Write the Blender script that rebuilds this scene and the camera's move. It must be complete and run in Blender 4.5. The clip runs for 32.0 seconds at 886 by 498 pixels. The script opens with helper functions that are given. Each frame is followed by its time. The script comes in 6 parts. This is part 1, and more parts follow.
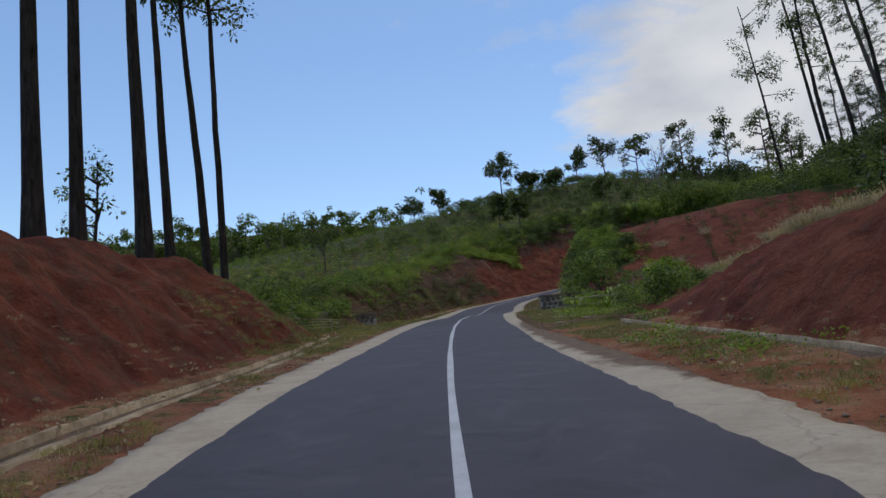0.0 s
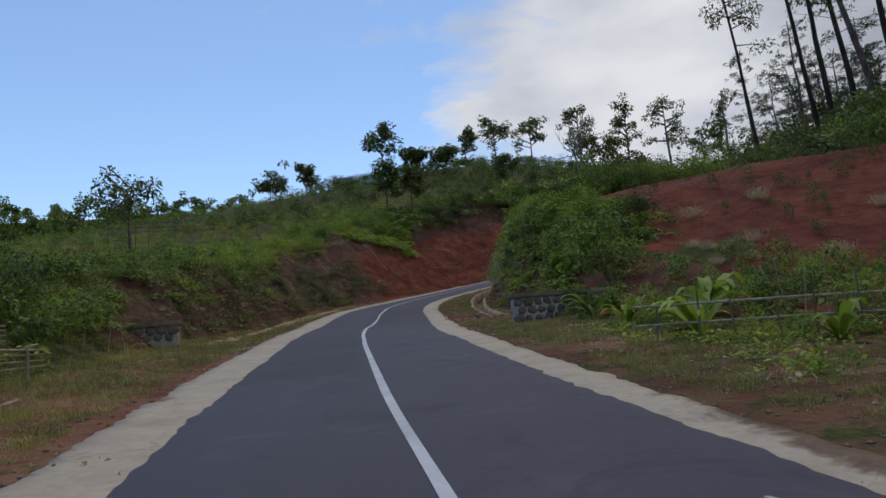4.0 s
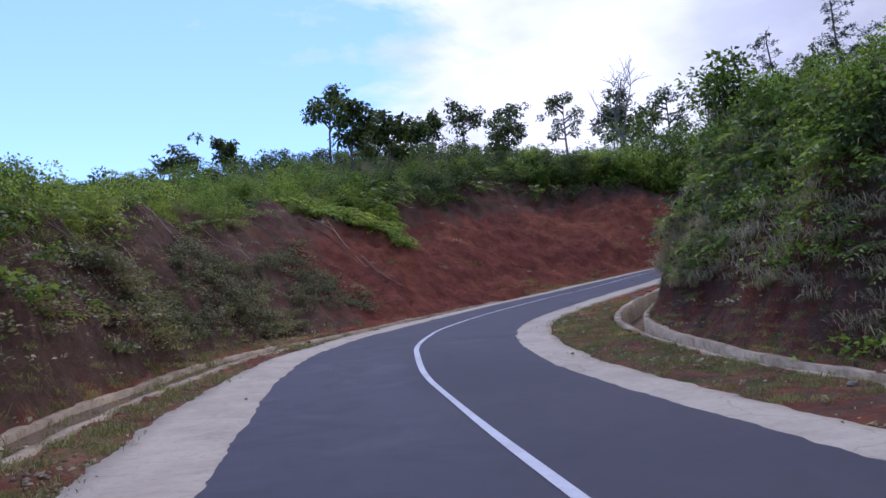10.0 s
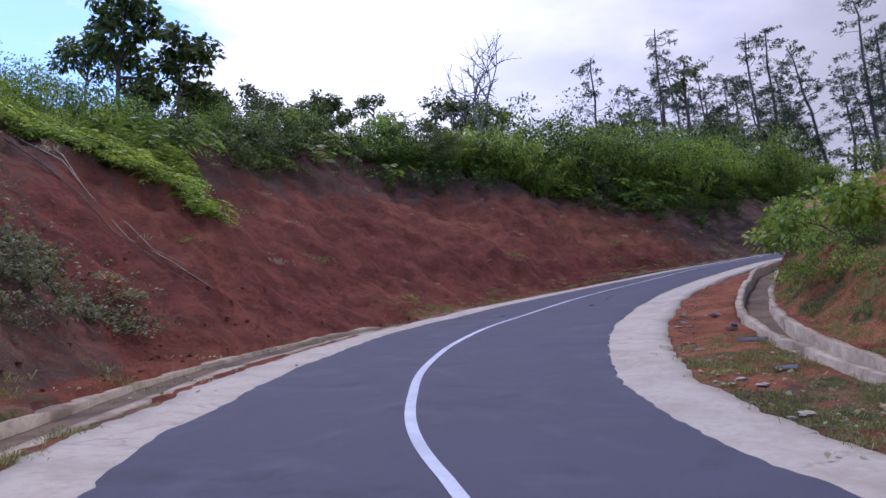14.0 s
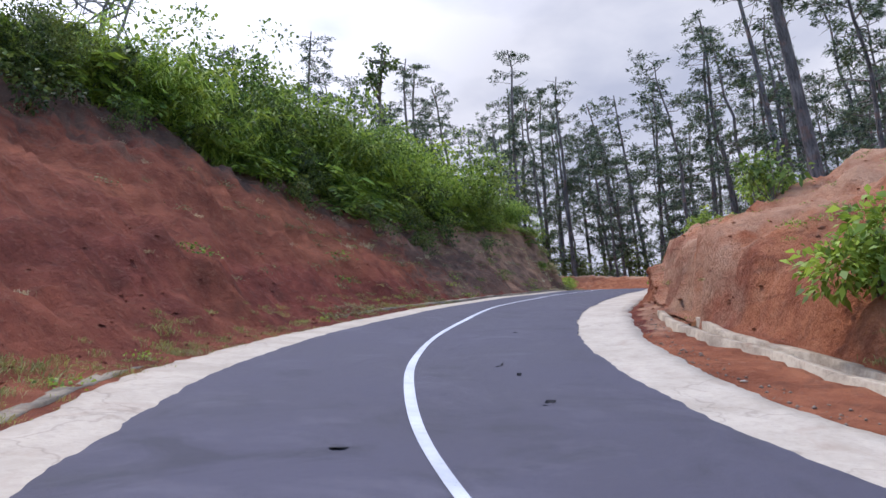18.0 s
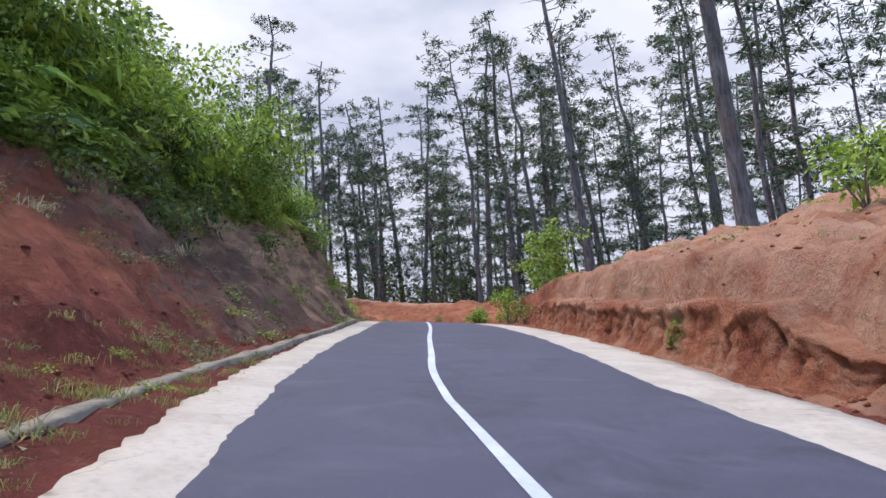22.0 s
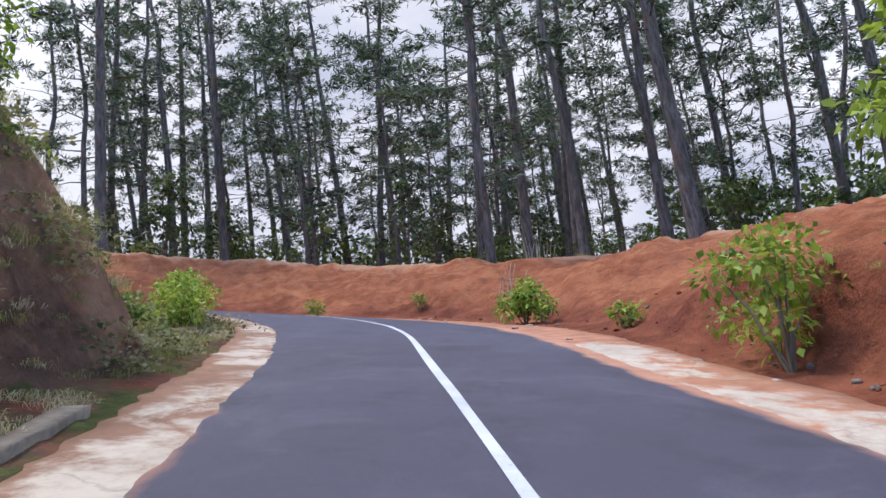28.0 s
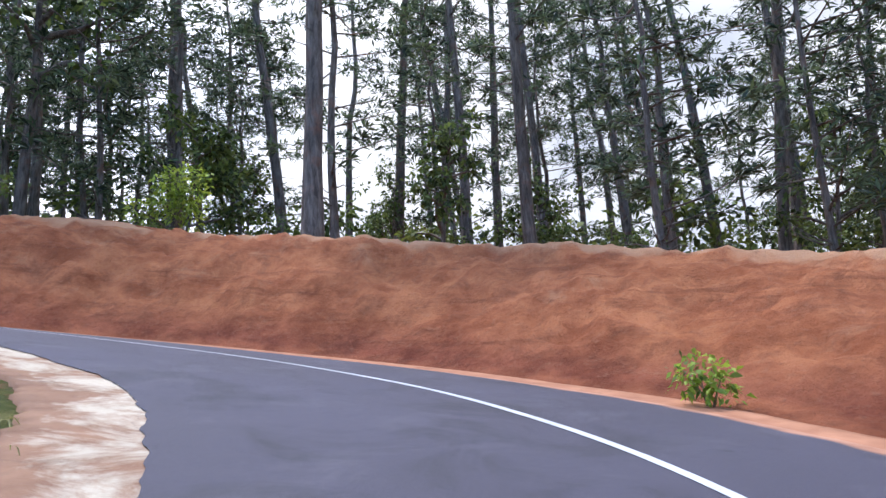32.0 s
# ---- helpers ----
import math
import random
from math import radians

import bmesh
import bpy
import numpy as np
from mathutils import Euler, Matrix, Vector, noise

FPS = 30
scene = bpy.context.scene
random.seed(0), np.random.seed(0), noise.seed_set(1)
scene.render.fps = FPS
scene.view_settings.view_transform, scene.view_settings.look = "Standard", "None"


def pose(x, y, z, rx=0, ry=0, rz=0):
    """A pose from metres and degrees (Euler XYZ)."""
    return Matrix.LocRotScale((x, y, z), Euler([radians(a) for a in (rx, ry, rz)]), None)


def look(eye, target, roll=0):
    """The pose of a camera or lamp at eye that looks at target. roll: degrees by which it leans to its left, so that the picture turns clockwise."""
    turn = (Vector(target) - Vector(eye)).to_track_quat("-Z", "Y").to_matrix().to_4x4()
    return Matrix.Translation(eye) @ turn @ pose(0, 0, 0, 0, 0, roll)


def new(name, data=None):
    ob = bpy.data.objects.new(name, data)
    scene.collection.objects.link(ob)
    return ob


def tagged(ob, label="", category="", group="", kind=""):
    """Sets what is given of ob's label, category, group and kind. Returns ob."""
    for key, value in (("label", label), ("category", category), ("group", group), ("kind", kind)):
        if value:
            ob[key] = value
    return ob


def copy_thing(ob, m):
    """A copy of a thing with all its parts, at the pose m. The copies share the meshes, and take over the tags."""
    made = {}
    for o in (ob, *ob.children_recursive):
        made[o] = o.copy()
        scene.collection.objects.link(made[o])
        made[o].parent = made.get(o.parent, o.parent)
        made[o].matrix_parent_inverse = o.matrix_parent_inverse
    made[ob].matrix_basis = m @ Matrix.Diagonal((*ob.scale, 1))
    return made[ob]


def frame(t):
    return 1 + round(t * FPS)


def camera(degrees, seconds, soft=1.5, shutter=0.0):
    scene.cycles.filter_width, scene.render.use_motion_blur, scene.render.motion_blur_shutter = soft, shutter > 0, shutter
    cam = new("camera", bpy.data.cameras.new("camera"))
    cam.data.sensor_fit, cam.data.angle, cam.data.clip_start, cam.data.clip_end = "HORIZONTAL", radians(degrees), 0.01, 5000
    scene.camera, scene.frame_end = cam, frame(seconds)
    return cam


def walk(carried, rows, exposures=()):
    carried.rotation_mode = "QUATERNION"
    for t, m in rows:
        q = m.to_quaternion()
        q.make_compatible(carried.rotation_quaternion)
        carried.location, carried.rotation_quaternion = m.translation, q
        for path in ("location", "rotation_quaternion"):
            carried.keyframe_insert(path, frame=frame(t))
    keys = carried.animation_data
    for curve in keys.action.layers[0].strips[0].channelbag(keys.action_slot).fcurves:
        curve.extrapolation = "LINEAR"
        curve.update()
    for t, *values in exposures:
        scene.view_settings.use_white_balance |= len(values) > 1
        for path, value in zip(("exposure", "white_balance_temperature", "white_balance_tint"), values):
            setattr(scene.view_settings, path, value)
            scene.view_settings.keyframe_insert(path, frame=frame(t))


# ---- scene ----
cam = camera(61.25, 32.0, soft=1.5)
PATH = [
    (0, (-0.021, 0.026, 0.061), (-0.025, 2.011, 0.312), -5.3),
    (0.5, (-0.285, 2.46, 0.228), (-0.163, 4.441, 0.474), -5.3),
    (1, (-0.47, 4.903, 0.381), (-0.22, 6.873, 0.619), -5.2),
    (1.5, (-0.507, 7.258, 0.533), (-0.15, 9.212, 0.763), -5.0),
    (2, (-0.517, 9.539, 0.719), (-0.106, 11.484, 0.938), -4.9),
    (2.5, (-0.504, 11.798, 0.841), (-0.072, 13.74, 1.048), -4.8),
    (3, (-0.505, 14.098, 0.936), (-0.065, 16.037, 1.143), -4.6),
    (3.5, (-0.482, 16.349, 1.069), (-0.039, 18.288, 1.278), -4.6),
    (4, (-0.552, 18.598, 1.21), (-0.197, 20.555, 1.425), -4.5),
    (4.5, (-0.586, 20.871, 1.343), (-0.315, 22.84, 1.566), -4.7),
    (6.5, (-0.546, 29.506, 1.916), (-0.326, 31.484, 2.106), -3.5),
    (7, (-0.571, 31.705, 2.026), (-0.292, 33.676, 2.219), -3.7),
    (7.5, (-0.475, 33.777, 2.084), (-0.116, 35.734, 2.29), -3.6),
    (8, (-0.378, 35.603, 2.166), (0.046, 37.546, 2.377), -3.5),
    (8.5, (-0.281, 37.398, 2.235), (0.186, 39.329, 2.466), -3.4),
    (9, (-0.235, 39.202, 2.371), (0.274, 41.121, 2.612), -3.2),
    (9.5, (-0.165, 40.992, 2.384), (0.366, 42.904, 2.636), -3.4),
    (10, (-0.024, 42.702, 2.471), (0.524, 44.607, 2.735), -3.5),
    (10.5, (0.137, 44.305, 2.507), (0.735, 46.19, 2.807), -3.4),
    (11, (0.381, 45.957, 2.594), (1.033, 47.821, 2.907), -3.3),
    (11.5, (0.569, 47.586, 2.719), (1.25, 49.44, 3.035), -3.0),
    (12, (0.785, 49.237, 2.815), (1.497, 51.079, 3.129), -2.6),
    (12.5, (1.04, 50.826, 2.904), (1.802, 52.648, 3.217), -2.2),
    (13, (1.301, 52.379, 3.036), (2.127, 54.173, 3.348), -1.9),
    (13.5, (1.645, 53.927, 3.214), (2.601, 55.657, 3.519), -1.5),
    (14, (2.021, 55.453, 3.358), (3.12, 57.097, 3.659), -1.2),
    (14.5, (2.547, 57.006, 3.528), (3.82, 58.52, 3.825), -0.8),
    (15, (3.144, 58.492, 3.694), (4.589, 59.843, 3.991), -0.0),
    (15.5, (3.876, 59.97, 3.831), (5.448, 61.17, 4.127), 0.7),
    (17.5, (7.788, 65.391, 4.515), (9.546, 66.279, 4.858), 0.8),
    (18, (8.787, 66.496, 4.71), (10.571, 67.32, 5.083), 0.9),
    (18.5, (9.86, 67.566, 4.928), (11.662, 68.344, 5.311), 1.0),
    (19, (10.944, 68.588, 5.143), (12.762, 69.324, 5.534), 1.2),
    (19.5, (12.151, 69.591, 5.325), (14.005, 70.225, 5.725), 1.2),
    (20, (13.477, 70.462, 5.53), (15.374, 70.949, 5.937), 1.2),
    (20.5, (14.869, 71.182, 5.763), (16.797, 71.51, 6.181), 1.2),
    (21, (16.378, 71.761, 6.061), (18.321, 71.968, 6.488), 1.1),
    (21.5, (17.991, 72.23, 6.316), (19.939, 72.364, 6.749), 1.1),
    (22, (19.683, 72.64, 6.629), (21.632, 72.738, 7.065), 1.1),
    (22.5, (21.384, 72.98, 6.933), (23.334, 73.046, 7.37), 1.0),
    (23, (23.219, 73.23, 7.256), (25.169, 73.278, 7.696), 1.3),
    (23.5, (25.039, 73.448, 7.591), (26.99, 73.481, 8.031), 1.5),
    (24, (26.88, 73.695, 7.906), (28.831, 73.713, 8.348), 1.8),
    (24.5, (28.737, 74.012, 8.205), (30.687, 74.016, 8.649), 2.2),
    (26.5, (36.259, 74.581, 9.445), (38.22, 74.57, 9.841), -1.5),
    (27, (38.147, 74.676, 9.745), (40.111, 74.659, 10.122), -1.3),
    (27.5, (40.037, 74.726, 10.028), (42.007, 74.7, 10.376), -1.3),
    (28, (41.923, 74.805, 10.269), (43.898, 74.759, 10.579), -1.0),
    (28.5, (43.808, 74.829, 10.52), (45.786, 74.764, 10.815), -0.9),
    (29, (45.728, 74.92, 10.78), (47.705, 74.847, 11.074), -0.5),
    (29.5, (47.623, 75.105, 11.045), (49.6, 75.033, 11.339), -0.3),
    (30, (49.615, 75.339, 11.332), (51.594, 75.357, 11.625), -0.0),
    (30.5, (51.521, 75.678, 11.557), (53.491, 75.858, 11.853), 0.7),
    (31, (53.319, 76.089, 11.819), (55.272, 76.399, 12.115), 0.9),
    (31.5, (55.007, 76.734, 11.995), (56.928, 77.205, 12.29), 1.5),
    (32, (56.755, 77.414, 12.163), (58.551, 78.244, 12.457), 1.8),
]
walk(cam, [(t, look(eye, target, roll)) for t, eye, target, roll in PATH], exposures=[(0.0, -0.64, 6450, 9), (5.0, -0.54, 6450, 10), (7.0, -0.50, 6350, 10), (9.0, -0.32, 6200, 14), (10.0, 0.14, 5550, 25), (11.0, 0.17, 5400, 28), (13.0, 0.26, 5450, 32), (14.0, 0.42, 5600, 29), (15.0, 0.80, 5750, 24), (20.0, 1.13, 6050, 16), (24.0, 1.33, 6030, 15), (28.0, 1.27, 6120, 15), (29.0, 1.33, 6060, 14), (30.0, 1.55, 6100, 13), (31.0, 1.64, 6120, 13), (32.0, 1.62, 6120, 12)])

# ---- sky and sun ----
world = bpy.data.worlds.new("sky")
scene.world = world
world.use_nodes = True
wt = world.node_tree
wt.nodes.clear()


def wnode(kind, **sets):
    nd = wt.nodes.new(kind)
    for k, v in sets.items():
        if k == "sky_type":
            nd.sky_type = v
        elif k == "operation":
            nd.operation = v
    return nd


SUN_EL, SUN_AZ = radians(66), radians(8)
sky = wnode("ShaderNodeTexSky", sky_type="NISHITA")
sky.sun_disc = False
sky.sun_elevation, sky.sun_rotation = SUN_EL, SUN_AZ
sky.air_density, sky.dust_density, sky.ozone_density = 1.0, 0.2, 4.0
tc = wnode("ShaderNodeTexCoord")
mp = wnode("ShaderNodeMapping")
mp.inputs["Location"].default_value = (0.35, 0.1, 0.0)
mp.inputs["Scale"].default_value = (1.0, 1.0, 2.2)
cl = wnode("ShaderNodeTexNoise")
cl.inputs["Scale"].default_value = 2.6
cl.inputs["Detail"].default_value = 7.0
cl.inputs["Roughness"].default_value = 0.6
cl.inputs["Distortion"].default_value = 0.25
wt.links.new(tc.outputs["Generated"], mp.inputs["Vector"])
wt.links.new(mp.outputs["Vector"], cl.inputs["Vector"])
# the cover grows from the west, where blue shows, to the east
sep = wnode("ShaderNodeSeparateXYZ")
wt.links.new(tc.outputs["Generated"], sep.inputs["Vector"])
cover = wnode("ShaderNodeMath", operation="MULTIPLY_ADD")
wt.links.new(sep.outputs["X"], cover.inputs[0])
cover.inputs[1].default_value = 0.55
wt.links.new(cl.outputs["Fac"], cover.inputs[2])
ramp = wnode("ShaderNodeMapRange")
ramp.inputs["From Min"].default_value = 0.59
ramp.inputs["From Max"].default_value = 0.71
wt.links.new(cover.outputs[0], ramp.inputs["Value"])
cl2 = wnode("ShaderNodeTexNoise")
cl2.inputs["Scale"].default_value = 4.5
cl2.inputs["Detail"].default_value = 5.0
wt.links.new(mp.outputs["Vector"], cl2.inputs["Vector"])
cramp = wnode("ShaderNodeValToRGB")
cramp.color_ramp.elements[0].position, cramp.color_ramp.elements[0].color = 0.34, (0.70, 0.745, 0.86, 1)
cramp.color_ramp.elements[1].position, cramp.color_ramp.elements[1].color = 0.63, (1.06, 1.07, 1.11, 1)
wt.links.new(cl2.outputs["Fac"], cramp.inputs["Fac"])
# thin bright cloud in the north, thick grey cloud in the east
thick = wnode("ShaderNodeMapRange")
thick.inputs["From Min"].default_value, thick.inputs["From Max"].default_value = 0.50, 0.85
thick.inputs["To Min"].default_value, thick.inputs["To Max"].default_value = 5.7, 1.95
wt.links.new(sep.outputs["X"], thick.inputs["Value"])
cmul = wnode("ShaderNodeVectorMath", operation="SCALE")
wt.links.new(cramp.outputs["Color"], cmul.inputs[0])
wt.links.new(thick.outputs["Result"], cmul.inputs["Scale"])
mixc = wnode("ShaderNodeMix")
mixc.data_type = "RGBA"
wt.links.new(ramp.outputs["Result"], mixc.inputs["Factor"])
blue = wnode("ShaderNodeVectorMath", operation="SCALE")
blue.inputs["Scale"].default_value = 1.18
wt.links.new(sky.outputs["Color"], blue.inputs[0])
wt.links.new(blue.outputs["Vector"], mixc.inputs["A"])
wt.links.new(cmul.outputs["Vector"], mixc.inputs["B"])
bg = wnode("ShaderNodeBackground")
bg.inputs["Strength"].default_value = 0.185
wt.links.new(mixc.outputs["Result"], bg.inputs["Color"])
wo = wnode("ShaderNodeOutputWorld")
wt.links.new(bg.outputs["Background"], wo.inputs["Surface"])

sun_data = bpy.data.lights.new("sun", "SUN")
sun_data.energy, sun_data.angle, sun_data.color = 1.6, radians(10), (1.0, 0.95, 0.88)
sun = new("sun", sun_data)
sun_dir = Vector((math.sin(SUN_AZ) * math.cos(SUN_EL), math.cos(SUN_AZ) * math.cos(SUN_EL), math.sin(SUN_EL)))
sun.matrix_world = look(sun_dir * 200, (0, 0, 0))

# ---- materials ----


class Nodes:
    """A node material with short calls."""

    def __init__(self, name):
        self.m = bpy.data.materials.new(name)
        self.m.use_nodes = True
        self.t = self.m.node_tree
        self.b = self.t.nodes["Principled BSDF"]
        self.geo = None

    def add(self, kind, links=(), **vals):
        nd = self.t.nodes.new(kind)
        for key, v in vals.items():
            nd.inputs[key.replace("_", " ")].default_value = v
        for key, out in links:
            self.t.links.new(out, nd.inputs[key])
        return nd

    def pos(self):
        if self.geo is None:
            self.geo = self.t.nodes.new("ShaderNodeNewGeometry")
        return self.geo.outputs["Position"]

    def local(self):
        return self.add("ShaderNodeTexCoord").outputs["Object"]

    def noise(self, scale, detail=4.0, rough=0.55, vec=None, distort=0.0):
        return self.add("ShaderNodeTexNoise", [("Vector", vec or self.pos())], Scale=scale, Detail=detail, Roughness=rough, Distortion=distort).outputs["Fac"]

    def scaled(self, sx, sy, sz, vec=None):
        return self.add("ShaderNodeMapping", [("Vector", vec or self.pos())], Scale=(sx, sy, sz)).outputs["Vector"]

    def ramp(self, fac, *stops):
        nd = self.add("ShaderNodeValToRGB", [("Fac", fac)])
        el = nd.color_ramp.elements
        while len(el) < len(stops):
            el.new(0.5)
        for e, (p, c) in zip(el, stops):
            e.position = p
            e.color = (c, c, c, 1) if isinstance(c, float) else (*c, 1)
        return nd.outputs["Color"]

    def mix(self, fac, a, b, mode="MIX"):
        nd = self.add("ShaderNodeMix")
        nd.data_type, nd.blend_type = "RGBA", mode
        for key, v in (("Factor", fac), ("A", a), ("B", b)):
            if isinstance(v, (int, float)):
                nd.inputs[key].default_value = v
            elif isinstance(v, tuple):
                nd.inputs[key].default_value = (*v, 1)
            else:
                self.t.links.new(v, nd.inputs[key])
        return nd.outputs["Result"]

    def math(self, op, a, b=0.0):
        nd = self.add("ShaderNodeMath")
        nd.operation = op
        for i, v in enumerate((a, b)):
            if isinstance(v, (int, float)):
                nd.inputs[i].default_value = v
            else:
                self.t.links.new(v, nd.inputs[i])
        return nd.outputs[0]

    def attr(self, name):
        nd = self.add("ShaderNodeAttribute")
        nd.attribute_name = name
        return nd.outputs["Fac"]

    def rand(self):
        return self.add("ShaderNodeObjectInfo").outputs["Random"]

    def island(self):
        if self.geo is None:
            self.geo = self.t.nodes.new("ShaderNodeNewGeometry")
        return self.geo.outputs["Random Per Island"]

    def bump(self, height, strength=0.5, dist=0.05):
        nd = self.add("ShaderNodeBump", [("Height", height)], Strength=strength, Distance=dist)
        self.t.links.new(nd.outputs["Normal"], self.b.inputs["Normal"])
        return nd

    def done(self, colour, rough=0.8, spec=0.3, metal=0.0):
        for key, v in (("Base Color", colour), ("Roughness", rough), ("Specular IOR Level", spec), ("Metallic", metal)):
            if isinstance(v, (int, float)):
                self.b.inputs[key].default_value = v
            elif isinstance(v, tuple):
                self.b.inputs[key].default_value = (*v, 1)
            else:
                self.t.links.new(v, self.b.inputs[key])
        return self.m


def make_asphalt():
    n = Nodes("asphalt")
    fine = n.noise(120.0, 3.0, 0.7)
    grain = n.noise(35.0, 4.0, 0.6)
    patch = n.noise(0.35, 5.0, 0.6)
    c = n.ramp(patch, (0.3, (0.038, 0.033, 0.047)), (0.7, (0.061, 0.054, 0.073)))
    c = n.mix(n.ramp(fine, (0.45, 0.0), (0.75, 0.5)), c, (0.102, 0.095, 0.110))
    c = n.mix(n.ramp(n.noise(1.1, 6.0, 0.7, distort=0.6), (0.52, 0.0), (0.74, 0.5)), c, (0.112, 0.101, 0.121))
    c = n.mix(n.ramp(n.noise(0.9, 6.0, 0.72, distort=0.9), (0.34, 0.55), (0.48, 0.0)), c, (0.026, 0.024, 0.028))
    c = n.mix(n.math("MULTIPLY", n.attr("fresh"), 0.6), c, (0.034, 0.031, 0.038))
    spot = n.add("ShaderNodeTexVoronoi", [("Vector", n.scaled(1.0, 1.0, 0.0))], Scale=0.9)
    spot_d = n.math("ADD", spot.outputs["Distance"], n.math("MULTIPLY", n.noise(9.0, 3.0), 0.06))
    c = n.mix(n.ramp(spot_d, (0.055, 0.6), (0.075, 0.0)), c, (0.022, 0.020, 0.022))
    pale_spot = n.add("ShaderNodeTexVoronoi", [("Vector", n.scaled(1.0, 1.0, 0.0))], Scale=0.53)
    c = n.mix(n.ramp(n.math("ADD", pale_spot.outputs["Distance"], n.math("MULTIPLY", n.noise(12.0, 3.0), 0.05)), (0.045, 0.7), (0.06, 0.0)), c, (0.26, 0.25, 0.23))
    dust = n.attr("dust")
    dm = n.math("ADD", dust, n.math("MULTIPLY", n.math("SUBTRACT", n.noise(0.8, 6.0, 0.6), 0.5), 0.9))
    c = n.mix(n.ramp(dm, (0.45, 0.0), (0.72, 0.92)), c, n.ramp(n.noise(3.0, 5.0), (0.3, (0.34, 0.15, 0.08)), (0.7, (0.46, 0.23, 0.135))))
    n.bump(n.math("ADD", grain, fine), 0.35, 0.012)
    return n.done(c, n.ramp(patch, (0.3, 0.72), (0.7, 0.85)), 0.35)


def make_line():
    n = Nodes("road_line_paint")
    c = n.ramp(n.noise(1.4, 6.0, 0.7), (0.35, (0.39, 0.39, 0.39)), (0.6, (0.53, 0.53, 0.54)))
    c = n.mix(n.ramp(n.noise(45.0, 4.0, 0.75), (0.60, 0.0), (0.70, 0.8)), c, (0.12, 0.115, 0.12))
    n.bump(n.noise(60.0), 0.3, 0.006)
    return n.done(c, 0.6)


def make_concrete(name, light, dirt, soil=0.35):
    n = Nodes(name)
    c = n.ramp(n.noise(1.3, 8.0, 0.72, distort=0.3), (0.36, dirt), (0.58, light))
    c = n.mix(n.ramp(n.noise(14.0, 5.0, 0.7), (0.5, 0.0), (0.68, 0.4)), c, tuple(0.75 * v for v in dirt))
    c = n.mix(n.ramp(n.noise(1.7, 7.0, 0.7, distort=0.8), (0.56, 0.0), (0.70, soil)), c, (0.20, 0.10, 0.055))
    cov = n.math("ADD", n.attr("dust"), n.math("MULTIPLY", n.math("SUBTRACT", n.noise(1.6, 7.0, 0.68, distort=0.4), 0.5), 1.5))
    soil_c = n.mix(n.attr("red"), n.ramp(n.noise(5.0, 6.0, 0.7), (0.3, (0.085, 0.055, 0.035)), (0.7, (0.19, 0.12, 0.075))), n.ramp(n.noise(3.0, 5.0), (0.3, (0.26, 0.10, 0.05)), (0.7, (0.42, 0.19, 0.10))))
    c = n.mix(n.ramp(cov, (0.42, 0.0), (0.62, 0.95)), c, soil_c)
    warp = n.add("ShaderNodeVectorMath", [(0, n.pos()), (1, n.add("ShaderNodeTexNoise", [("Vector", n.pos())], Scale=1.3, Detail=5.0).outputs["Color"])])
    crack = n.add("ShaderNodeTexVoronoi", [("Vector", warp.outputs["Vector"])], Scale=0.7)
    crack.feature = "DISTANCE_TO_EDGE"
    line = n.ramp(n.math("ADD", crack.outputs["Distance"], n.math("MULTIPLY", n.noise(6.0, 5.0), 0.02)), (0.012, 1.0), (0.022, 0.0))
    c = n.mix(n.math("MULTIPLY", n.math("MULTIPLY", line, 0.28), n.ramp(n.noise(0.5), (0.42, 0.0), (0.52, 1.0))), c, (0.10, 0.075, 0.055))
    n.bump(n.math("ADD", n.noise(30.0, 5.0, 0.7), n.math("MULTIPLY", line, -0.1)), 0.4, 0.015)
    return n.done(c, 0.9, 0.25)


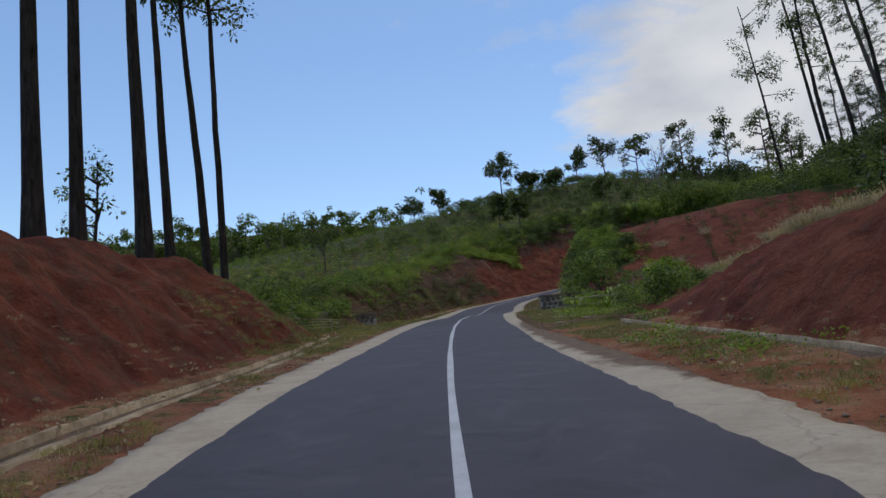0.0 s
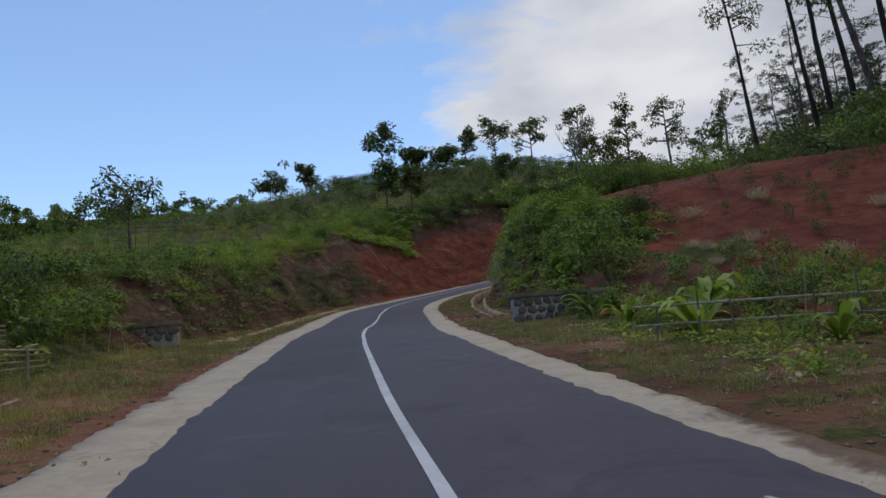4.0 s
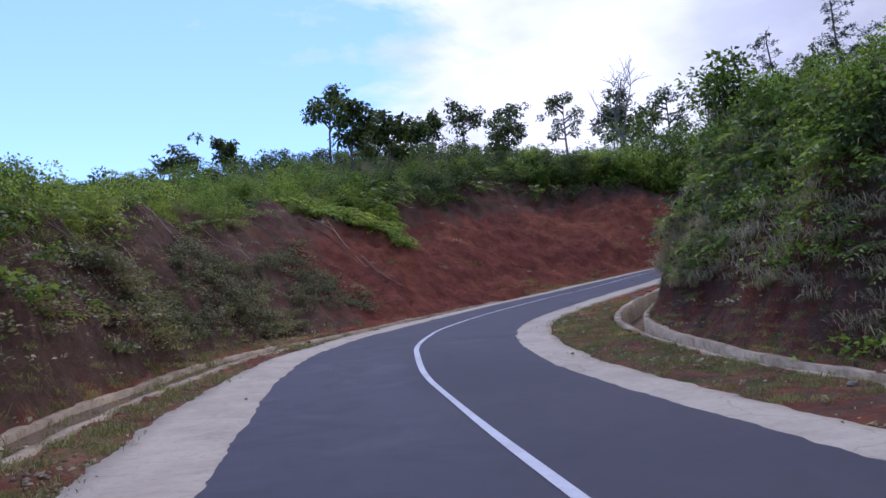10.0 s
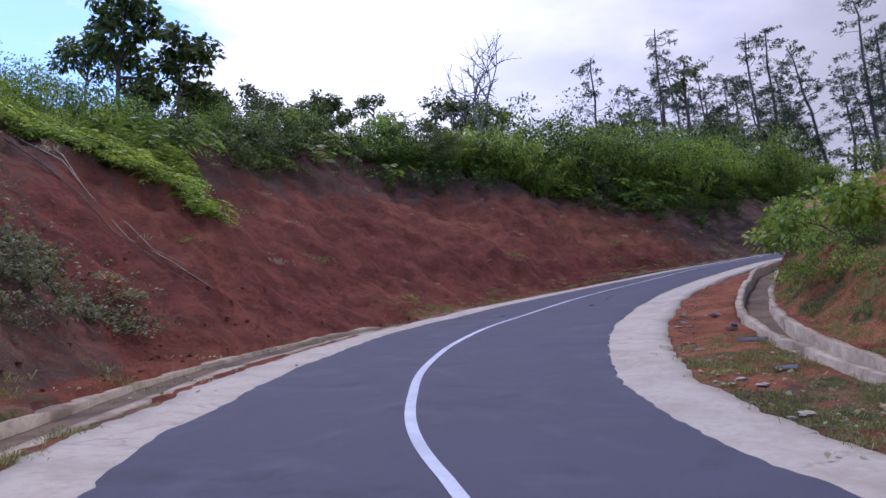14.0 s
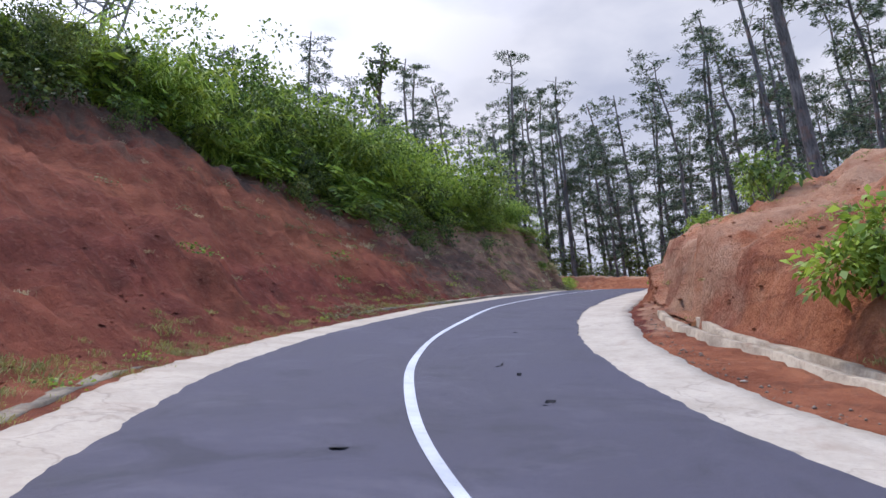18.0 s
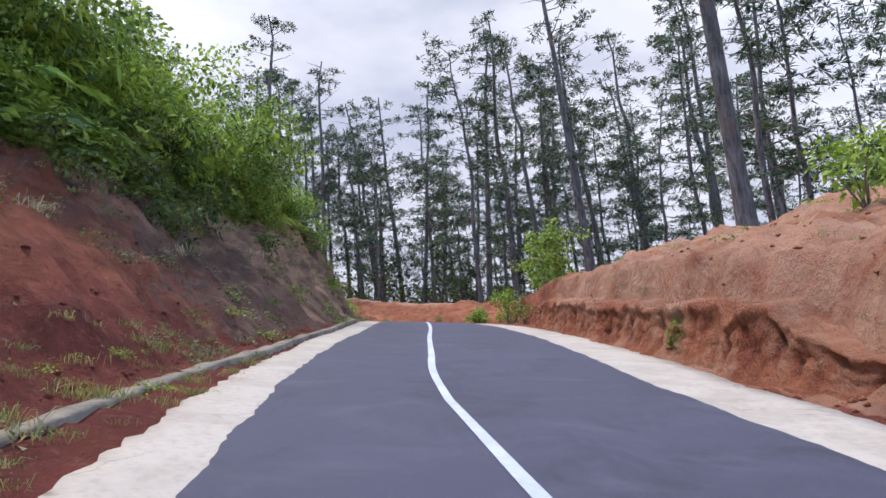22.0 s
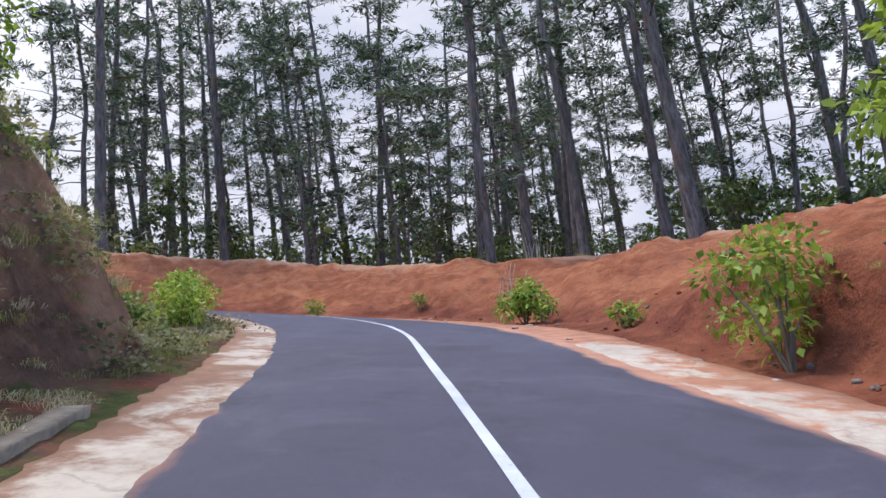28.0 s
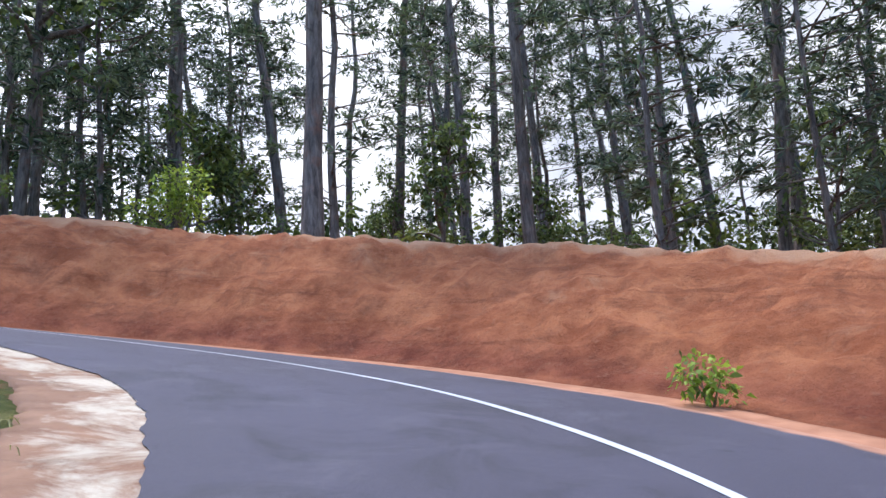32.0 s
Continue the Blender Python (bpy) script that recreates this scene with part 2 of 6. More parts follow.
def make_ground():
    n = Nodes("ground_soil")
    mid = n.noise(1.3, 6.0, 0.65)
    fine = n.noise(9.0, 6.0, 0.7)
    run = n.noise(2.4, 6.0, 0.65, vec=n.scaled(1.0, 1.0, 0.22), distort=0.4)
    red = n.ramp(mid, (0.36, (0.088, 0.021, 0.014)), (0.64, (0.19, 0.050, 0.031)))
    pale = n.ramp(mid, (0.38, (0.28, 0.090, 0.036)), (0.62, (0.46, 0.180, 0.078)))
    brown = n.ramp(mid, (0.3, (0.068, 0.040, 0.028)), (0.7, (0.165, 0.096, 0.064)))
    c = n.mix(n.attr("pale"), red, pale)
    dk = n.math("ADD", n.attr("weathered"), n.math("MULTIPLY", n.math("SUBTRACT", run, 0.5), 1.1))
    c = n.mix(n.ramp(dk, (0.35, 0.0), (0.62, 1.0)), c, brown)
    c = n.mix(n.ramp(run, (0.52, 0.0), (0.70, 0.4)), c, (0.085, 0.034, 0.020))
    strata = n.noise(1.6, 6.0, 0.7, vec=n.scaled(0.35, 0.35, 2.6), distort=0.6)
    c = n.mix(n.ramp(strata, (0.34, 0.5), (0.46, 0.0)), c, (0.12, 0.036, 0.018))
    clods = n.noise(16.0, 4.0, 0.7)
    c = n.mix(n.ramp(clods, (0.3, 0.4), (0.4, 0.0)), c, (0.08, 0.028, 0.014))
    c = n.mix(n.ramp(fine, (0.55, 0.0), (0.72, 0.35)), c, (0.30, 0.16, 0.10))
    sm = n.math("ADD", n.attr("sand"), n.math("MULTIPLY", n.math("SUBTRACT", n.noise(0.9, 6.0, 0.7), 0.5), 1.2))
    c = n.mix(n.ramp(sm, (0.45, 0.0), (0.8, 0.85)), c, (0.43, 0.245, 0.142))
    green = n.ramp(n.noise(3.0, 6.0, 0.7), (0.3, (0.026, 0.040, 0.011)), (0.52, (0.074, 0.080, 0.022)), (0.74, (0.16, 0.145, 0.055)))
    gm = n.math("ADD", n.attr("grass"), n.math("MULTIPLY", n.math("SUBTRACT", n.noise(1.8, 7.0, 0.7), 0.5), 1.6))
    c = n.mix(n.ramp(gm, (0.46, 0.0), (0.66, 1.0)), c, green)
    h = n.math("ADD", n.math("MULTIPLY", fine, 0.5), n.math("ADD", n.math("MULTIPLY", run, 0.6), n.math("MULTIPLY", n.noise(3.2, 7.0, 0.75), 1.1)))
    n.bump(h, 0.75, 0.2)
    return n.done(c, 0.95, 0.12)


def make_leaf(name, dark, light, dry=None, amount=0.0, trans=0.42):
    n = Nodes(name)
    # darkest leaves and dark noise patches paint in the shaded gaps of the foliage
    c = n.ramp(n.island(), (0.0, tuple(v * 0.4 for v in dark)), (0.38, dark), (0.88, light), (1.0, dry or light))
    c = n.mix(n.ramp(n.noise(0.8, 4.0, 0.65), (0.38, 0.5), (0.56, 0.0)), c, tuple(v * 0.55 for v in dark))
    # lighter yellow patches paint in sunlit tops
    c = n.mix(n.ramp(n.noise(0.5, 5.0, 0.7), (0.52, 0.0), (0.64, 0.55)), c, (light[0] * 1.25, light[1] * 1.1, light[2] * 0.8))
    if dry:
        c = n.mix(n.ramp(n.noise(0.9, 3.0, 0.6), (0.58, 0.0), (0.7, amount)), c, dry)
    m = n.done(c, 0.55, 0.35)
    tr = n.add("ShaderNodeBsdfTranslucent", [("Color", c)])
    mx = n.add("ShaderNodeMixShader", [(1, n.b.outputs["BSDF"]), (2, tr.outputs["BSDF"])])
    mx.inputs[0].default_value = trans
    n.t.links.new(mx.outputs["Shader"], n.t.nodes["Material Output"].inputs["Surface"])
    return m


def make_bark(name, dark, light, red=0.0, relief=0.9):
    n = Nodes(name)
    v = n.scaled(1.0, 1.0, 0.18, n.local())
    plates = n.noise(9.0, 6.0, 0.7, vec=v, distort=0.5)
    c = n.ramp(plates, (0.35, dark), (0.65, light))
    c = n.mix(n.ramp(n.noise(0.8, 4.0, 0.6, vec=n.local()), (0.45, 0.0), (0.7, 0.5)), c, tuple(0.6 * q for q in dark))
    if red:
        c = n.mix(n.ramp(n.noise(1.5, 4.0, vec=n.local()), (0.55, 0.0), (0.66, red)), c, (0.22, 0.09, 0.05))
    n.bump(plates, relief, 0.05)
    return n.done(c, 0.9, 0.15)


ASPHALT = make_asphalt()
LINE = make_line()
CONCRETE = make_concrete("shoulder_concrete", (0.455, 0.38, 0.285), (0.365, 0.30, 0.22), 0.22)
DRAIN = make_concrete("drain_concrete", (0.44, 0.345, 0.23), (0.19, 0.135, 0.085), 0.7)
MUD = make_concrete("drain_mud", (0.15, 0.095, 0.055), (0.06, 0.04, 0.026), 0.8)
GRAVEL = make_concrete("gravel_stone", (0.27, 0.19, 0.13), (0.15, 0.10, 0.068), 0.6)
KERB = make_concrete("kerb_concrete", (0.28, 0.225, 0.155), (0.11, 0.088, 0.066), 0.8)
MORTAR = make_concrete("pale_mortar", (0.50, 0.46, 0.40), (0.30, 0.27, 0.22), 0.15)
STONE = make_concrete("wall_stone", (0.21, 0.18, 0.145), (0.095, 0.08, 0.064), 0.25)
GROUND = make_ground()
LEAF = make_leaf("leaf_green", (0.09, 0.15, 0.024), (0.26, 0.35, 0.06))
# brighter than real leaves: sunlight on the foliage is put into this colour
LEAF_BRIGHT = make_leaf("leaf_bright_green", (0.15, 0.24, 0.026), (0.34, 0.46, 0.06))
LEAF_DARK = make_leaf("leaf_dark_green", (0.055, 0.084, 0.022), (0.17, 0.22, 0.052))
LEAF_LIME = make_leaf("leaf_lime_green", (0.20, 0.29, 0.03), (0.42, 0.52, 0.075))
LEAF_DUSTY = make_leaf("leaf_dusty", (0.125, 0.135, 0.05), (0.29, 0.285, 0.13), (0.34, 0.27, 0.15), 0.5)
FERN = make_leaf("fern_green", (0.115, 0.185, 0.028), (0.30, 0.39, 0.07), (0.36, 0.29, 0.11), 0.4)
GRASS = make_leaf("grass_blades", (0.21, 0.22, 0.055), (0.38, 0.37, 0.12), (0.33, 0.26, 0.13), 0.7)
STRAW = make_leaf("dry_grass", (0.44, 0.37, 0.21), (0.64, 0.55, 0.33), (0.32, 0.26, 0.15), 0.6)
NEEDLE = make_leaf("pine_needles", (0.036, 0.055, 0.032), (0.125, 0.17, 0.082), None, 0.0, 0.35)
BARK = make_bark("pine_bark", (0.052, 0.041, 0.035), (0.20, 0.165, 0.14), 0.4)
# bark darkened so that backlit trunks stand as silhouettes
BARK_SHADED = make_bark("shaded_bark", (0.018, 0.015, 0.013), (0.075, 0.062, 0.052))
BARK_PALE = make_bark("pale_bark", (0.13, 0.11, 0.09), (0.30, 0.27, 0.23), 0.0, 0.15)
TAR = make_bark("tar", (0.012, 0.011, 0.012), (0.03, 0.028, 0.03))
PALE_WOOD = make_bark("pale_bamboo", (0.26, 0.21, 0.13), (0.50, 0.43, 0.30), 0.0, 0.1)
TWIG = make_bark("dry_twig", (0.09, 0.07, 0.05), (0.24, 0.19, 0.13), 0.0, 0.1)

# ---- the road's line, in stations along it ----
CX = [0.0, 0.0, 0.0, -0.05, -0.1, -0.09, -0.03, 0.06, 0.15, 0.31, 0.5, 0.76, 1.22, 1.75, 2.27, 2.75, 3.56, 4.59, 6.31, 8.37, 10.64, 13.18, 15.98, 18.98, 21.99, 24.5, 28.1, 33.15, 38.13, 43.07, 48.03, 52.93, 55.89, 58.7, 61.2, 63.17, 64.13, 63.9, 62.53, 60.23, 57.37, 50.0]
CY = [-60, -25, 1.0, 5, 9, 13, 17, 21, 25, 29, 33, 37, 41, 44.9, 48.9, 52.9, 56.8, 59.7, 62.36, 64.7, 66.78, 68.63, 70.16, 71.31, 72.11, 72.55, 73.08, 73.47, 73.76, 74.13, 74.62, 75.02, 75.44, 76.5, 78.14, 80.38, 83.2, 86.17, 88.82, 90.72, 91.56, 91.6]
CZ = [-5.64, -2.94, -0.98, -0.7, -0.4, -0.16, 0.1, 0.36, 0.59, 0.81, 1.04, 1.22, 1.43, 1.57, 1.79, 2.13, 2.59, 2.88, 3.23, 3.6, 4.0, 4.41, 4.94, 5.49, 6.05, 6.53, 7.12, 7.95, 8.69, 9.45, 10.1, 10.72, 11.02, 11.33, 11.64, 11.89, 12.11, 12.33, 12.55, 12.77, 12.99, 13.46]


def smooth_line():
    """The road's line in steps of about a quarter of a metre, smoothed."""
    p = np.array([CX, CY, CZ], float).T
    s = np.r_[0, np.cumsum(np.linalg.norm(np.diff(p[:, :2], axis=0), axis=1))]
    d = np.arange(0, s[-1], 0.25)
    q = np.stack([np.interp(d, s, p[:, i]) for i in range(3)], 1)
    k = np.hanning(19)
    k /= k.sum()
    pad = np.pad(q, ((9, 9), (0, 0)), mode="edge")
    for i in range(3):
        q[9:-9, i] = np.convolve(pad[:, i], k, "valid")[9:-9]
    return q


RL = smooth_line()
RS = np.r_[0, np.cumsum(np.linalg.norm(np.diff(RL[:, :2], axis=0), axis=1))]
RS -= RS[np.argmin(np.abs(RL[:, 1]) + np.abs(RL[:, 0]))]
RT = np.gradient(RL[:, :2], axis=0)
RT /= np.linalg.norm(RT, axis=1)[:, None]
RN = np.stack([RT[:, 1], -RT[:, 0]], 1)  # to the right


def on_road(s, lat, up=0.0):
    """The place at station s, lat metres to the right of the white line, up metres above the road."""
    x = np.interp(s, RS, RL[:, 0]) + lat * np.interp(s, RS, RN[:, 0])
    y = np.interp(s, RS, RL[:, 1]) + lat * np.interp(s, RS, RN[:, 1])
    return np.stack([x, y, np.interp(s, RS, RL[:, 2]) + up], -1)


W_S = [-60, 0, 5, 10, 15, 20, 26, 34, 40, 45, 50, 55, 58, 62, 66, 71, 75, 80, 84, 90, 97, 104, 110, 115, 119, 122, 160]
W_L = [2.1, 2.1, 2.13, 2.12, 1.98, 1.84, 1.82, 1.78, 2.02, 2.32, 2.34, 2.25, 1.88, 1.67, 1.74, 2.0, 2.03, 1.92, 1.6, 1.6, 1.68, 1.75, 1.72, 2.05, 2.35, 2.6, 2.6]
W_R = [1.88, 1.88, 1.86, 1.78, 1.7, 1.72, 1.7, 1.78, 1.74, 1.78, 1.78, 1.68, 1.8, 1.96, 2.2, 2.3, 2.26, 2.12, 2.1, 2.25, 2.27, 1.98, 2.0, 2.02, 2.15, 2.2, 2.0]
C_L = [0.65, 0.65, 0.59, 0.68, 0.77, 0.61, 0.68, 0.67, 0.7, 0.81, 0.96, 0.73, 0.52, 0.58, 0.56, 0.45, 0.69, 0.53, 0.5, 0.5, 0.52, 0.58, 0.63, 0.6, 0.65, 0.7, 0.8]
C_R = [0.72, 0.72, 0.72, 0.72, 0.65, 0.38, 0.42, 0.52, 0.64, 0.62, 0.68, 0.69, 0.7, 0.72, 0.8, 0.97, 0.84, 0.98, 0.95, 1.0, 1.08, 0.87, 0.85, 0.88, 0.8, 0.4, 0.4]


def width(s, table):
    return np.interp(s, W_S, table)


# ---- the lie of the land beside the road: foot and crest of the banks, and the land behind ----
L_S = [-60, -15, 0, 8, 16, 22, 26, 30, 36, 42, 50, 56, 62, 68, 74, 79, 84, 92, 99, 104, 108, 110.5, 113, 118, 170]
L_FOOT = [5.0, 5.0, 4.9, 4.8, 4.6, 4.7, 5.0, 5.3, 5.3, 5.1, 4.9, 4.3, 3.7, 3.45, 3.5, 3.1, 2.85, 2.75, 2.8, 2.9, 3.1, 3.1, 4.8, 5, 5]
L_CREST = [8.2, 8.2, 8.2, 8.2, 8.2, 8.0, 8.0, 8.5, 7.6, 6.8, 6.4, 6.7, 8.0, 9.7, 11.2, 11.9, 9.2, 6.7, 6.1, 6.0, 4.8, 4.5, 8, 9, 9]
L_HIGH = [3.2, 3.2, 3.0, 3.0, 3.0, 2.9, 1.9, 0.6, 1.4, 2.3, 2.7, 3.0, 3.7, 4.8, 5.7, 6.4, 5.2, 3.3, 3.2, 3.3, 3.3, 2.9, 0.6, 0.5, 0.5]
L_10 = [3.0, 3.0, 3.0, 2.8, 2.8, 2.8, 2.0, 1.0, 1.9, 2.8, 3.5, 4.2, 5.3, 6.8, 8.3, 9.2, 8.8, 7.0, 5.4, 4.2, 3.4, 2.2, 0.9, 0.8, 0.8]
L_30 = [2, 2, 2, 2, 2, 1.6, 1.2, 1.2, 2.2, 3.0, 4.2, 5.4, 7.4, 9.6, 11.2, 11.8, 11, 9, 6, 4, 3.5, 2, 1.2, 1, 1]
L_80 = [1, 1, 1, 1, 1, 0, -1, -1, 0, 1, 2, 4, 8, 13, 14, 13, 11, 9, 5, 3, 3, 2, 2, 2, 2]
R_S = [-60, -15, 0, 10, 17, 22, 27, 33, 37, 41, 47, 52, 56, 59.5, 62, 66, 72, 78, 84, 92, 100, 108, 114, 120, 124, 128, 132, 170]
R_FOOT = [5.4, 5.4, 5.3, 5.2, 5.0, 5.3, 6.0, 5.8, 5.3, 5.1, 5.0, 5.0, 4.95, 4.9, 5.1, 5.2, 5.2, 4.85, 3.75, 3.5, 3.4, 3.35, 3.55, 4.0, 3.0, 2.9, 2.9, 2.9]
R_CREST = [9, 9, 8.4, 8.0, 8.2, 9.5, 13, 12, 9, 7.8, 7.2, 7.0, 6.8, 6.8, 8, 8.5, 8.5, 8.5, 8.3, 8.3, 8.3, 8.0, 8.6, 9.0, 7.6, 6.8, 6.6, 6.6]
R_HIGH = [2.8, 2.8, 2.5, 2.2, 1.9, 1.1, 0.8, 0.8, 1.1, 1.7, 3.7, 4.1, 4.2, 4.0, 2.4, 2.4, 2.7, 2.8, 2.9, 3.0, 2.9, 2.4, 2.4, 2.2, 2.0, 2.3, 2.6, 2.6]
R_10 = [5, 5, 4.6, 4.0, 3.4, 2.4, 2.0, 1.8, 2.2, 3.2, 5.2, 5.8, 5, 4.2, 3, 3, 3.0, 3, 3, 3, 3.0, 2.9, 3.0, 2.9, 2.8, 2.9, 3.1, 3.1]
R_30 = [9, 9, 9, 9, 8, 7, 6.5, 6.8, 7.4, 7.8, 7.6, 5.8, 4.5, 4.2, 4, 4, 3.8, 3.5, 3.4, 3.4, 3.4, 3.6, 4.6, 5.2, 5.2, 5.2, 5.2, 5.2]
R_80 = [16, 16, 16, 16, 16, 16, 16, 15, 14, 13, 10, 6, 5, 5, 5, 5, 4.8, 4.5, 4, 4, 4, 4, 5, 5.5, 5.5, 5.5, 5.5, 5.5]


# concrete drains: side, first and last station, the distance of the near wall from the white line, and the depth along it
DRAINS = [
    (-1, -30, 28.5, ([-30, 0, 10, 15, 18, 22, 27, 29], [3.95, 3.85, 3.6, 3.45, 3.5, 3.7, 4.15, 4.4]), (0, 0.09, 60, 0.09)),
    (-1, 38.5, 60, ([38, 44, 48, 52, 56, 60], [3.8, 3.95, 4.05, 3.85, 3.3, 2.52]), (0, 0.07, 60, 0.08)),
    (-1, 60, 72.5, ([60, 62, 65, 70, 73], [2.52, 2.45, 2.58, 2.6, 2.7]), (60, 0.14, 64, 0.08)),
    (1, -30, 20.5, ([-30, 12, 16, 20], [4.5, 4.35, 4.05, 3.85]), (0, 0.09, 60, 0.09)),
    (1, 44, 60, ([44, 52, 58, 60], [3.9, 3.95, 3.95, 4.0]), (52, 0.15, 60, 0.36)),
    (1, 60, 83, ([60, 64, 68, 73, 77, 80, 84], [4.0, 4.22, 4.36, 4.38, 4.15, 3.65, 3.5]), (64, 0.36, 70, 0.13)),
]


def bump_step(v, a, b):
    t = np.clip((v - a) / (b - a), 0, 1)
    return t * t * (3 - 2 * t)


def axis_steps(lo, hi, step, far):
    core = np.arange(lo, hi + 1e-6, step)
    out, d, w = [], 0.0, step
    while d < far:
        w *= 1.13
        d += w
        out.append(d)
    out = np.array(out)
    return np.r_[lo - out[::-1], core, hi + out]


GX, GY = axis_steps(-14, 76, 0.17, 1500), axis_steps(-4, 96, 0.17, 1500)


def near_road(x, y):
    """Index of the nearest station and the signed distance from the white line."""
    idx = np.zeros(len(x), int)
    sub = RL[::4, :2]
    for a in range(0, len(x), 20000):
        b = slice(a, a + 20000)
        d = (x[b, None] - sub[None, :, 0]) ** 2 + (y[b, None] - sub[None, :, 1]) ** 2
        idx[b] = d.argmin(1) * 4
    best, bd = idx.copy(), np.full(len(x), 1e18)
    for o in range(-4, 5):
        j = np.clip(idx + o, 0, len(RL) - 1)
        d = (x - RL[j, 0]) ** 2 + (y - RL[j, 1]) ** 2
        best, bd = np.where(d < bd, j, best), np.minimum(d, bd)
    lat = (x - RL[best, 0]) * RN[best, 0] + (y - RL[best, 1]) * RN[best, 1]
    return best, np.sqrt(bd) * np.where(lat < 0, -1, 1)


def fbm(x, y, scale, octaves=4, seed=0.0):
    """Smooth noise from sums of turned sines: cheap, and the same at each build."""
    rng = np.random.default_rng(int(seed * 10) + 7)
    out, amp = np.zeros_like(x), 1.0
    f = 1.0 / scale
    for _ in range(octaves):
        part = np.zeros_like(x)
        for _ in range(5):
            a, p = rng.uniform(0, 2 * np.pi), rng.uniform(0, 2 * np.pi)
            g = f * rng.uniform(0.7, 1.4)
            part += np.sin((x * np.cos(a) + y * np.sin(a)) * g * 6.28 + p + 1.3 * np.sin((x * np.sin(a) - y * np.cos(a)) * g * 4.1 + 2 * p))
        out += amp * part / 5
        amp, f = amp * 0.52, f * 2.03
    return out


def land(x, y):
    """Height of the ground, and what grows or shows on it."""
    k, lat = near_road(x, y)
    s, base, a = RS[k], RL[k, 2], np.abs(lat)
    left = lat < 0

    def pick(ts, tl, us, ur):
        return np.where(left, np.interp(s, ts, tl), np.interp(s, us, ur))

    edge = np.where(left, width(s, W_L) + width(s, C_L), width(s, W_R) + width(s, C_R))
    foot = pick(L_S, L_FOOT, R_S, R_FOOT) + 0.25 * fbm(x, y, 5.0, 3, 1)
    foot = np.maximum(foot, edge + 0.15)
    crest = np.maximum(pick(L_S, L_CREST, R_S, R_CREST) + 0.5 * fbm(x, y, 6.0, 3, 2), foot + 0.6)
    high = pick(L_S, L_HIGH, R_S, R_HIGH) * (1 + 0.10 * fbm(x, y, 7.0, 3, 3))
    h10, h30, h80 = pick(L_S, L_10, R_S, R_10), pick(L_S, L_30, R_S, R_30), pick(L_S, L_80, R_S, R_80)
    lump = np.where(s > 60, 0.20, 0.15) * fbm(x, y, 1.5, 4, 9) + np.where(~left & (s > 74), 0.03, 0.10) * fbm(s, lat * 0.25, 0.9, 3, 10)
    u = np.clip((a + np.clip((a - foot) / 0.5, 0, 1) * lump - foot) / (crest - foot), 0, 1)
    bulge = np.where(left & (s > 60), 0.08, 0.35)
    face = u * (1 + bulge - bulge * u)
    ledge = np.clip((s - 74) / 8, 0, 1) * (1 - np.clip((s - 108) / 6, 0, 1)) * ~left
    step = 0.50 * bump_step(u, 0.0, 0.10 + 0.03 * fbm(x, y, 1.6, 3, 12)) + 0.50 * np.clip((u - 0.10) / 0.9, 0, 1)
    face = face * (1 - ledge) + step * ledge
    h = np.where(a < edge - 0.1, -0.16, np.where(a < foot, -0.035 + 0.10 * np.clip((a - edge) / (foot - edge + 0.01), 0, 1), 0.06 + face * (high - 0.06)))
    v = a - crest
    out = np.where(v < 10, high + (h10 - high) * v / 10, np.where(v < 30, h10 + (h30 - h10) * (v - 10) / 20, h30 + (h80 - h30) * np.clip((v - 30) / 50, 0, 1)))
    h = np.where(v > 0, out, h)
    rough = np.clip((a - foot) / 1.0, 0, 1)
    clod = np.where(~left & (s > 74), np.where(s > 104, 1.3, 2.0), np.where(s > 60, 1.5, 1.2)) * np.clip(0.55 - v / 1.2, 0.3, 1)
    h = h + rough * clod * (0.10 * fbm(x, y, 2.2, 4, 4) + 0.07 * fbm(x, y, 0.9, 4, 5)) + np.clip((a - edge - 0.2) / 0.5, 0, 1) * 0.025 * fbm(x, y, 0.8, 3, 6)
    for side, s0, s1, d, dep in DRAINS:
        dl = np.interp(s, *d)
        inside = (left == (side < 0)) & (s > s0) & (s < s1) & (a > dl + 0.02) & (a < dl + 0.72)
        h = np.where(inside, np.minimum(h, -0.06 - np.interp(s, (dep[0], dep[2]), (dep[1], dep[3]))), h)
    far = np.clip((a - 60) / 300, 0, 1)
    z = (base + h) * (1 - far) + far * (6.0 + 10 * fbm(x, y, 420.0, 3, 8))
    z = z + 16 * np.exp(-(((x + 55) / 75) ** 2 + ((y - 225) / 45) ** 2)) * np.clip((a - 50) / 60, 0, 1)
    z = z + (3 * np.exp(-(((x - 8) / 25) ** 2 + ((y - 120) / 20) ** 2)) + 11 * np.exp(-(((x - 38) / 28) ** 2 + ((y - 142) / 22) ** 2))) * np.clip((a - 24) / 14, 0, 1)
    z = z + 74 * np.exp(-((np.maximum(np.abs(x + 130) - 95, 0) / 45) ** 2 + ((y - 450) / 50) ** 2)) * np.clip((a - 60) / 60, 0, 1)
    return z, k, lat, u, v, s


gx, gy = np.meshgrid(GX, GY)
GZ, GK, GLAT, GU, GV, GS = land(gx.ravel(), gy.ravel())
# behind the crests the land is evened out
gz = GZ.reshape(gx.shape).copy()
soft_mask = np.clip((GV.reshape(gx.shape) - 1.5) / 4.0, 0, 1) * np.clip((60 - np.abs(GLAT.reshape(gx.shape))) / 25, 0, 1)
